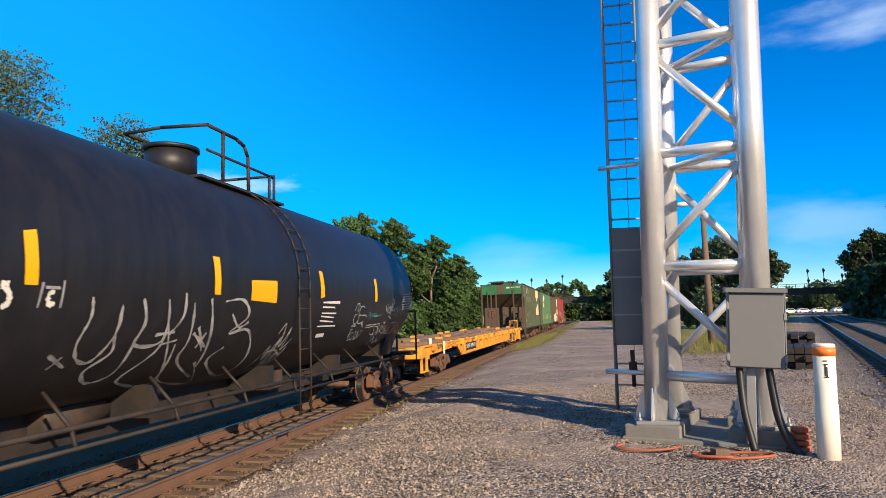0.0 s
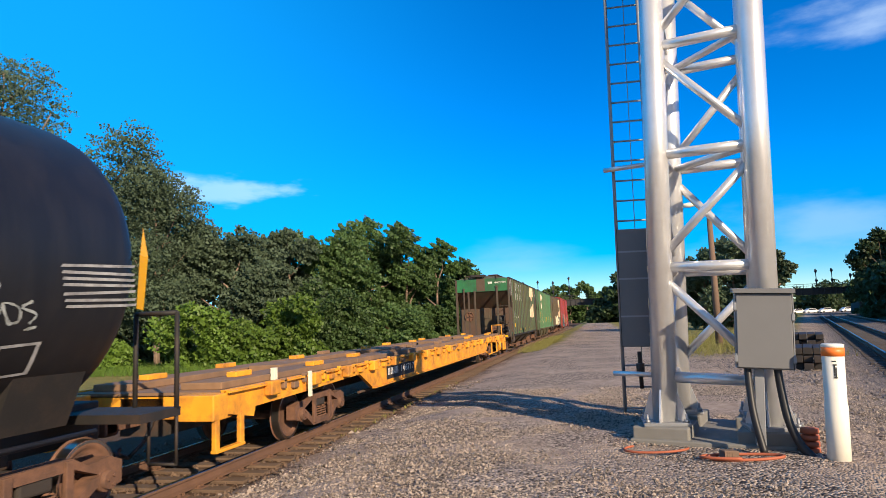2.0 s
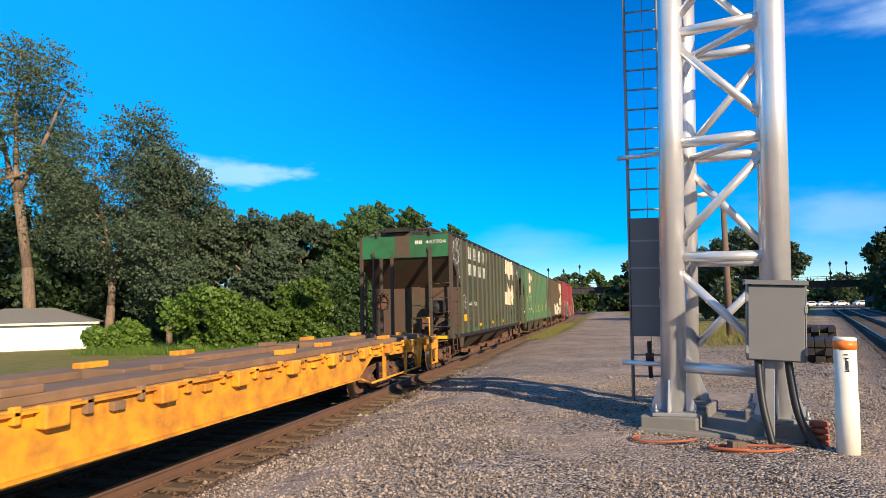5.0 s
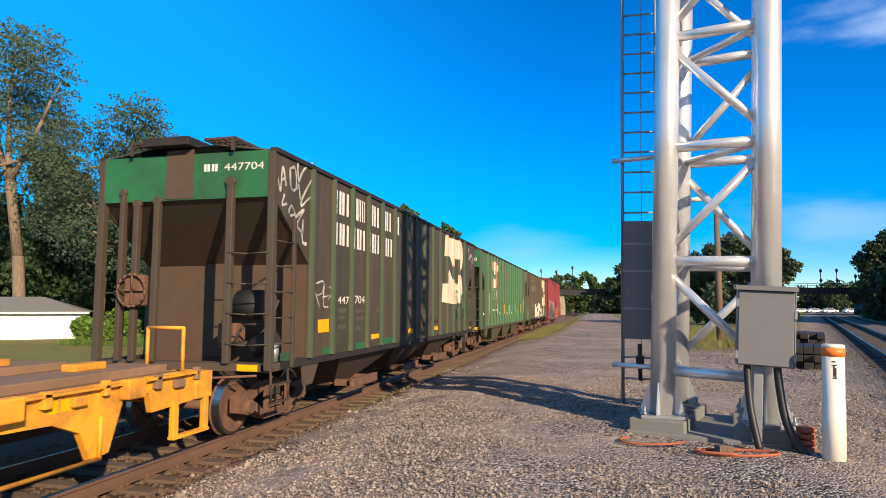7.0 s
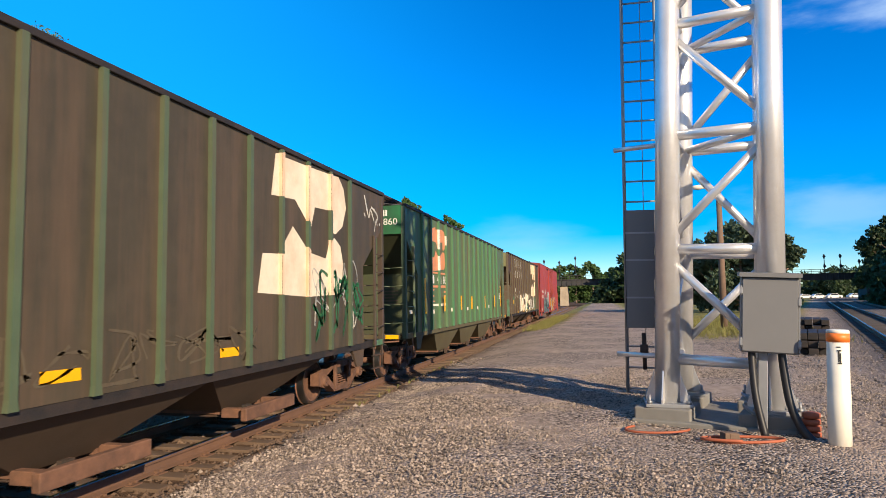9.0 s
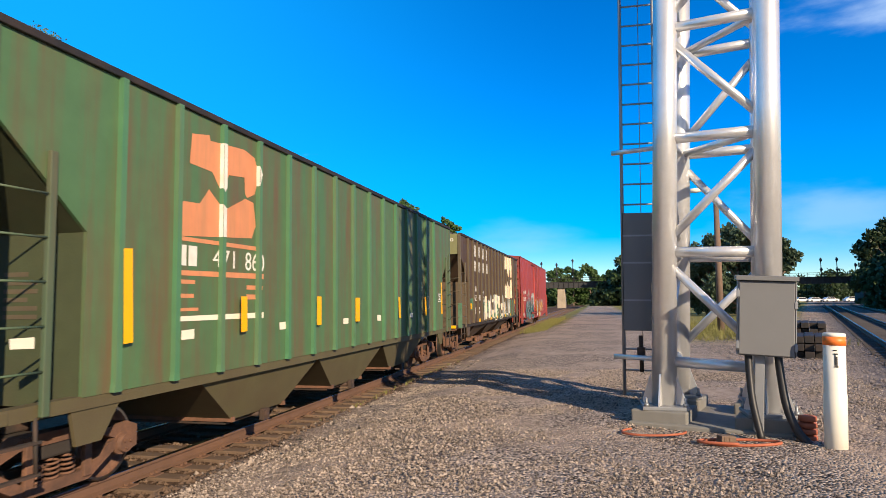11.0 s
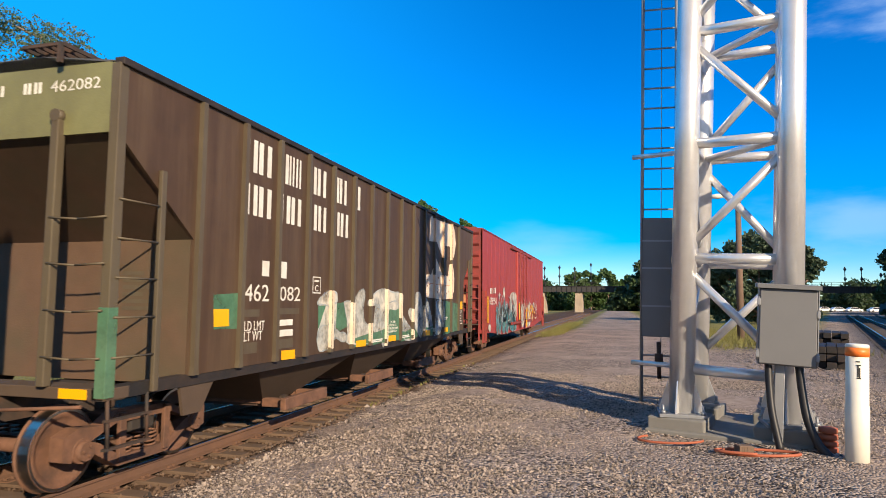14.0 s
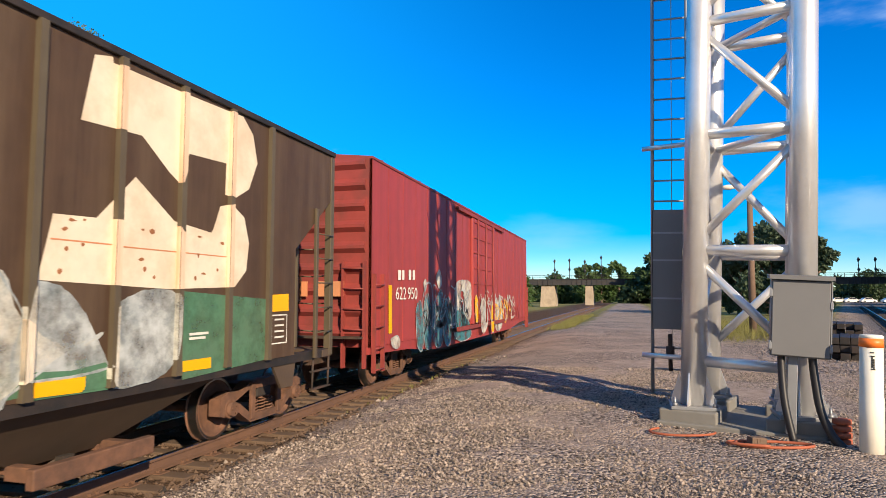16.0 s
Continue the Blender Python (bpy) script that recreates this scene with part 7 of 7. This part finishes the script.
for k, x in enumerate((57, 60.5, 64.5, 70)):
    c = thing("parked_car", "small white car parked far beyond the overpass", "car", pose(x, 205, -0.1, 0, 0, 12), "far parked cars")
    bm = BM()
    prism(bm, [(-2.1, 0.3), (2.1, 0.3), (2.1, 0.85), (1.2, 0.95), (0.7, 1.45), (-1.0, 1.45), (-1.7, 0.95), (-2.1, 0.85)], "y", -0.85, 0.85)
    part("body", bm, M_CARP, c)
    bm = BM()
    prism(bm, [(-1.45, 0.98), (1.05, 0.98), (0.65, 1.38), (-0.95, 1.38)], "y", -0.87, 0.87)
    part("window", bm, M_GLASS, c)
    for wx in (-1.3, 1.3):
        for wy in (-0.85, 0.7):
            bm = BM()
            rod(bm, (wx, wy, 0.33), (wx, wy + 0.15, 0.33), 0.33, 14)
            part("wheel", bm, M_RUBBER, c)
bm = BM()
prism(bm, [(-0.55, -1.0), (0.55, -1.0), (0.5, 1.9), (-0.5, 1.9)], "y", 0, 0.6, pose(-13.2, 83, 0, 0, 0, 8))
tagged(part("concrete_block", bm, M_BRCONC), "upright tan concrete block by the trees", "concrete block")


# ---- loose stones and weeds ----
def stones(name, count, x0, x1, y0, y1, smin, smax, material, label, seed, falloff):
    rng = np.random.default_rng(seed)
    v = np.array([(1, 0, 0), (-1, 0, 0), (0, 1, 0), (0, -1, 0), (0, 0, 1), (0, 0, -1)], float)
    f = np.array([(0, 2, 4), (2, 1, 4), (1, 3, 4), (3, 0, 4), (2, 0, 5), (1, 2, 5), (3, 1, 5), (0, 3, 5)])
    y = y0 + (y1 - y0) * rng.random(count) ** falloff
    x = x0 + (x1 - x0) * rng.random(count)
    s = smin + (smax - smin) * rng.random(count) ** 3
    if name == "loose_gravel":
        keep = np.array([noise.noise((a * 0.45, b * 0.45, 3.3)) + 0.35 * noise.noise((a * 1.7, b * 1.7, 8)) for a, b in zip(x, y)]) > rng.normal(-0.14, 0.12, count)
        x, y, s = x[keep], y[keep], s[keep]
        count = len(x)
    q = v[None] * (s[:, None, None] * (0.6 + 0.7 * rng.random((count, 6, 1))))
    q[:, :, 2] *= 0.75
    a = rng.random(count) * 6.283
    c, d = np.cos(a)[:, None], np.sin(a)[:, None]
    z = np.array([ground_z(g, h) for g, h in zip(x, y)]) + s * 0.3
    vs = np.stack([q[:, :, 0] * c - q[:, :, 1] * d + x[:, None], q[:, :, 0] * d + q[:, :, 1] * c + y[:, None], q[:, :, 2] + z[:, None]], 2).reshape(-1, 3)
    fs = (f[None] + 6 * np.arange(count)[:, None, None]).reshape(-1, 3)
    me = bpy.data.meshes.new(name)
    me.from_pydata(vs.tolist(), [], fs.tolist())
    me.materials.append(material)
    tagged(new(name, me), label, "gravel", kind="stuff")


M_STONE = mat("crushed_limestone", (0.35, 0.285, 0.24), 0.9, var=0.2, scale=3, rnd=1.0, bump=0.3)
M_STONEB = mat("purple_grey_ballast", (0.15, 0.128, 0.125), 0.9, var=0.2, scale=3, rnd=0.7, bump=0.3)
stones("loose_gravel", 130000, -4.3, 5.2, 3.6, 16, 0.006, 0.025, M_STONE, "pale crushed stone lying loose", 1, 1.5)
stones("track_ballast", 14000, -8.6, -4.3, 3.5, 26, 0.012, 0.05, M_TIE, "brown cindery ballast between the ties", 2, 1.4)
stones("coarse_ballast", 9000, 3.4, 11.0, 8, 30, 0.015, 0.05, M_STONEB, "purple-grey ballast beside the tracks", 3, 1.2)
stones("pale_chips", 500, -5.2, -3.4, 4, 20, 0.015, 0.055, M_STONE, "pale stones at the edge of the ties", 4, 1.2)


def weeds(name, spots, material, label, seed):
    rng = np.random.default_rng(seed)
    vs, fs = [], []
    for x0, x1, y0, y1, n, h in spots:
        for _ in range(n):
            x, y = x0 + (x1 - x0) * rng.random(), y0 + (y1 - y0) * rng.random()
            z = ground_z(x, y)
            for _ in range(7):
                a, l = rng.random() * 6.283, h * (0.5 + rng.random())
                d = np.array([math.cos(a), math.sin(a), 0])
                w = np.array([-d[1], d[0], 0]) * 0.008
                p = np.array([x, y, z]) + d * 0.03
                k = len(vs)
                vs += [p - w, p + w, p + d * l * 0.5 + (0, 0, l)]
                fs.append((k, k + 1, k + 2))
    me = bpy.data.meshes.new(name)
    me.from_pydata([tuple(v) for v in vs], [], fs)
    me.materials.append(material)
    tagged(new(name, me), label, "grass", kind="stuff")


weeds("dry_grass", [(-4.9, -4.3, 10, 20, 60, 0.07), (-16, -13, 10, 40, 900, 0.25), (-4.5, -3.0, 36, 60, 700, 0.25), (2.5, 9, 26, 44, 1400, 0.3)], mat("dry_grass_blades", (0.19, 0.18, 0.05), 0.8, var=0.3, scale=2, rnd=0.4, bump=0), "dry yellow-green grass tufts", 1)
weeds("tall_grass", [(-36, -14, 36, 44, 3000, 0.5), (-22, -12, 42, 80, 2600, 0.5)], M_LEAFB, "tall green grass before the trees", 2)

# ---- trees ----
def leaf_mesh(name, blobs, count, size, material, seed):
    """Many small leaf clusters, each a pair of crossed quads, scattered through the outer part of uneven blobs."""
    rng = np.random.default_rng(seed)
    vol = np.array([b[3] ** 2 for b in blobs])
    pick = rng.choice(len(blobs), count, p=vol / vol.sum())
    c = np.array([b[:3] for b in blobs])[pick]
    r = np.array([b[3] for b in blobs])[pick]
    d = rng.normal(size=(count, 3))
    d /= np.linalg.norm(d, axis=1)[:, None]
    rad = rng.random(count) ** 0.33
    pos = c + d * (r * (0.35 + 0.68 * rad) * (0.85 + 0.3 * np.sin(d[:, 0] * 7 + d[:, 2] * 9 + c[:, 0])))[:, None] * np.array([1, 1, 0.82])
    u = rng.normal(size=(count, 3))
    u /= np.linalg.norm(u, axis=1)[:, None]
    w = np.cross(u, rng.normal(size=(count, 3)))
    w /= np.linalg.norm(w, axis=1)[:, None]
    s = (size * (0.5 + rng.random(count)))[:, None]
    quad = np.stack([pos - u * s - w * s * 0.45, pos + u * s * 0.2 - w * s * 0.7, pos + u * s + w * s * 0.3, pos - u * s * 0.3 + w * s * 0.75], 1).reshape(-1, 3)
    me = bpy.data.meshes.new(name)
    me.from_pydata(quad.tolist(), [], np.arange(count * 4).reshape(-1, 4).tolist())
    me.materials.append(material)
    return me


def tree(x, y, base, height, spread, trunk_r, material, label, seed, count=4500, size=0.32, bare=0.35, name="tree", clumps=15, lean=0.0, fork=(), knot_at=0.3):
    rng = random.Random(seed)
    t = thing(name, label, "tree" if name == "tree" else "bush", pose(x, y, base))
    blobs = []
    bm = BM()
    stems = []
    if fork:
        z = height * knot_at
        knot = Vector((lean * z, 0, z))
        rod(bm, (0, 0, -0.3), (lean * z * 0.4, 0.1, z * 0.5), trunk_r * 1.15, 12, trunk_r * 0.95)
        rod(bm, (lean * z * 0.4, 0.1, z * 0.5), knot, trunk_r * 0.95, 12, trunk_r * 0.8)
        for dx, dy, up in fork:
            p, d = knot.copy(), Vector((dx, dy, 1.0))
            for k in range(5):
                q = p + Vector((d.x * (1 - k * 0.12), d.y, 1.0)) * height * up / 5 + Vector((rng.uniform(-0.25, 0.25), rng.uniform(-0.25, 0.25), 0))
                rod(bm, p, q, trunk_r * 0.62 * (1 - k * 0.17), 9, trunk_r * 0.62 * (1 - (k + 1) * 0.17))
                stems.append(q)
                p = q
    elif trunk_r:
        prev = Vector((0, 0, -0.3))
        n = 5
        for k in range(1, n + 1):
            p = Vector((lean * k / n * height * 0.5 + rng.uniform(-0.2, 0.2), rng.uniform(-0.2, 0.2), height * 0.62 * k / n))
            rod(bm, prev, p, trunk_r * (1 - (k - 1) / n * 0.75), 10, trunk_r * (1 - k / n * 0.75))
            prev = p
    for k in range(clumps):
        a = rng.random() * 2 * math.pi
        h = bare + (1 - bare) * (k + 0.5) / clumps
        fall = math.sqrt(max(0.05, 1 - ((h - bare) / (1 - bare) - 0.42) ** 2 / 0.40))
        rr = spread * fall * rng.uniform(0.35, 0.85)
        r = spread * rng.uniform(0.28, 0.5) * (0.65 + 0.35 * fall)
        c = Vector((math.cos(a) * rr + lean * h * height, math.sin(a) * rr, height * h - r * 0.4))
        blobs.append((c.x, c.y, c.z, r))
        if trunk_r and k % 2 == 0:
            z0 = min(height * 0.6, max(height * 0.12, c.z - rng.uniform(0.1, 0.3) * height))
            st = Vector((lean * z0, 0, z0))
            if stems:
                st = min(stems, key=lambda v: (v - c).length + max(0.0, v.z - c.z + 1.0) * 3)
            mid = (st + c) / 2 + Vector((rng.uniform(-0.4, 0.4), rng.uniform(-0.4, 0.4), -0.3))
            rod(bm, st, mid, trunk_r * 0.36, 7, trunk_r * 0.24)
            rod(bm, mid, c, trunk_r * 0.24, 7, trunk_r * 0.08)
    if trunk_r:
        part("trunk", bm, M_BARK, t)
    else:
        bm.free()
    o = new("crown", leaf_mesh("crown", blobs, count, size, material, seed))
    o.parent = t
    return t


T1 = "tall broadleaf tree with thick pale trunk and open crown"
T2 = "dense dark green broadleaf tree at the edge of the wood"
T3 = "bright green leafy shrub at the foot of the trees"
# left of the line
tree(-51.0, 47.5, -0.9, 31, 7.2, 0.5, M_LEAFG, T1, 11, 34000, 0.10, 0.46, clumps=24, lean=-0.16, fork=((-0.6, 0.1, 0.34), (0.1, -0.1, 0.42), (0.75, 0.1, 0.30)), knot_at=0.46)
tree(-43.2, 48, -0.9, 20.5, 8, 0.36, M_LEAFG, T1, 12, 36000, 0.10, 0.40, clumps=20, lean=0.06, fork=((-0.3, 0.0, 0.5), (0.35, -0.1, 0.45), (1.1, -0.2, 0.2)), knot_at=0.34)
tree(-37.6, 49, -0.9, 17.0, 6.0, 0.3, M_LEAFG, T1, 13, 26000, 0.11, 0.25)
tree(-66, 64, -0.9, 16, 9, 0.5, M_LEAFD, T2, 16, 16000, 0.28, 0.0)
tree(-78, 66, -0.9, 16, 9, 0.5, M_LEAFD, T2, 17, 14000, 0.3, 0.0)
tree(-52, 66, -0.9, 10, 8, 0.4, M_LEAFD, T2, 18, 14000, 0.28, 0.0)
tree(-55, 58, -0.9, 19, 8, 0.5, M_LEAFD, T2, 14, 20000, 0.26, 0.05)
tree(-46, 60, -0.9, 13, 7, 0.5, M_LEAFD, T2, 15, 20000, 0.26, 0.03)
for k, (x, y, h, s) in enumerate(((-36, 55, 13, 5.5), (-31.5, 51, 11.5, 5), (-29, 57, 12.5, 4.5), (-26.5, 62, 11.8, 5), (-33, 62, 13, 6), (-25.5, 70, 15.2, 5.5), (-21.5, 72, 14.2, 5), (-19.0, 77, 12.5, 4.6),
                                  (-30, 72, 13, 6), (-18.5, 86, 11.0, 4.5), (-18.8, 96, 9.6, 4.2), (-21, 108, 8.5, 5), (-25, 90, 12, 6))):
    tree(x, y, -0.9, h, s, 0.3, M_LEAF if k > 2 else M_LEAFG, T2, 20 + k, 34000, 0.135, 0.06)
for k, (x, y, h, s) in enumerate(((-27.5, 40, 4.6, 3.2), (-24.5, 41.5, 3.2, 2.8), (-22.5, 45, 5.2, 3.2), (-20.5, 50, 5.6, 3.2), (-23.0, 52, 6.8, 3.6), (-18.8, 55, 4.4, 2.8), (-18.5, 60, 4.8, 3), (-17.0, 66, 4.4, 2.8), (-30, 42, 2.8, 2.4), (-34.5, 41, 2.2, 2.0), (-37.5, 41.5, 1.9, 1.7), (-16.8, 73, 3.8, 2.6))):
    tree(x, y, -1.0, h, s, 0, M_LEAFB if k in (0, 1, 2, 8, 9, 10) else M_LEAF, T3, 50 + k, 11000, 0.115, 0.02, "bush", 9)
tree(-21.0, 57.5, -1.0, 3.6, 1.9, 0, mat("dead_brown_leaves", (0.16, 0.085, 0.04), 0.7, var=0.3, scale=0.4, rnd=0.4, bump=0, trans=0.2), "brown withered shrub among green bushes", 68, 5000, 0.13, 0.02, "bush", 8)
# far end and right of the tower
for k, (x, y, h, s) in enumerate(((-15, 232, 13.6, 5), (-9, 236, 14.2, 5), (-3, 235, 14.6, 5.5), (3, 238, 13.0, 5), (-25, 240, 11, 7), (48, 250, 9, 8), (62, 255, 10, 8), (78, 250, 11, 9), (35, 250, 9, 8), (92, 260, 11, 9), (106, 262, 12, 10), (6, 160, 12.6, 4.5), (11, 158, 13.2, 6), (1.5, 163, 6.5, 4))):
    # first five take the lighter leaf colour to look sunlit
    tree(x, y, -0.9, h, s, 0.3, M_LEAF if y > 228 and k < 5 else M_LEAFD, T2, 70 + k, 5000, 0.42, 0.05)
for k, (x, y, h, s) in enumerate(((14.6, 60, 7.6, 2.0), (12.2, 62, 8.4, 2.6), (10.2, 66, 7.8, 2.6), (13.2, 68, 8.2, 2.8))):
    tree(x, y, -0.1, h, s, 0.25, M_LEAFG, T2, 80 + k, 10000, 0.15, 0.15)
for k, (x, y, h, s) in enumerate(((58.5, 150, 17.5, 5.5), (67, 148, 20, 7), (62, 160, 16, 6), (56.8, 156, 11, 4), (34, 73, 12.5, 4.5), (36.8, 84, 9.8, 4.5), (39, 70, 14, 6), (41.5, 96, 9, 4.2), (43, 78, 14, 6), (46, 108, 8.5, 4.5), (46, 95, 12, 6), (36.5, 78, 6, 4), (44, 101, 6, 4), (46, 118, 8, 5), (36.5, 92, 7, 3.2), (39.5, 100, 7.5, 3.2), (43.5, 112, 7, 3.5))):
    tree(x, y, -0.1, h, s, 0.3, M_LEAFD, T2, 90 + k, 12000, 0.28, 0.02)


rng = random.Random(44)
blobs = []
for k in range(64):
    x = -70 + k * 4
    blobs.append((x, 300 + rng.uniform(-8, 8), rng.uniform(1, 4), rng.uniform(4, 6.5)))
    blobs.append((x + 2, 303 + rng.uniform(-8, 8), rng.uniform(5, 8.5), rng.uniform(2.5, 4.5)))
tagged(new("far_woods", leaf_mesh("far_woods", blobs, 42000, 0.8, M_LEAFD, 99)), "distant dark green woods beyond the overpass", "woods", kind="stuff")

# ---- motion ----
def motions():
    for car, y0 in CARS:
        walk(car, [(t, pose(TRACK_X, y0 - travelled(t), RAIL_Z)) for t in range(0, 17)])
    rows = [(k * 0.1, travelled(k * 0.1) / WHEEL_R) for k in range(161)]
    first = {}
    for w, dy in WHEELSETS:
        if dy in first:
            w.rotation_mode = "QUATERNION"
            w.animation_data_create()
            src = first[dy].animation_data
            w.animation_data.action = src.action
            w.animation_data.action_slot = src.action_slot
        else:
            walk(w, [(t, pose(0, dy, WHEEL_R, math.degrees(a), 0, 0)) for t, a in rows])
            first[dy] = w


motions()
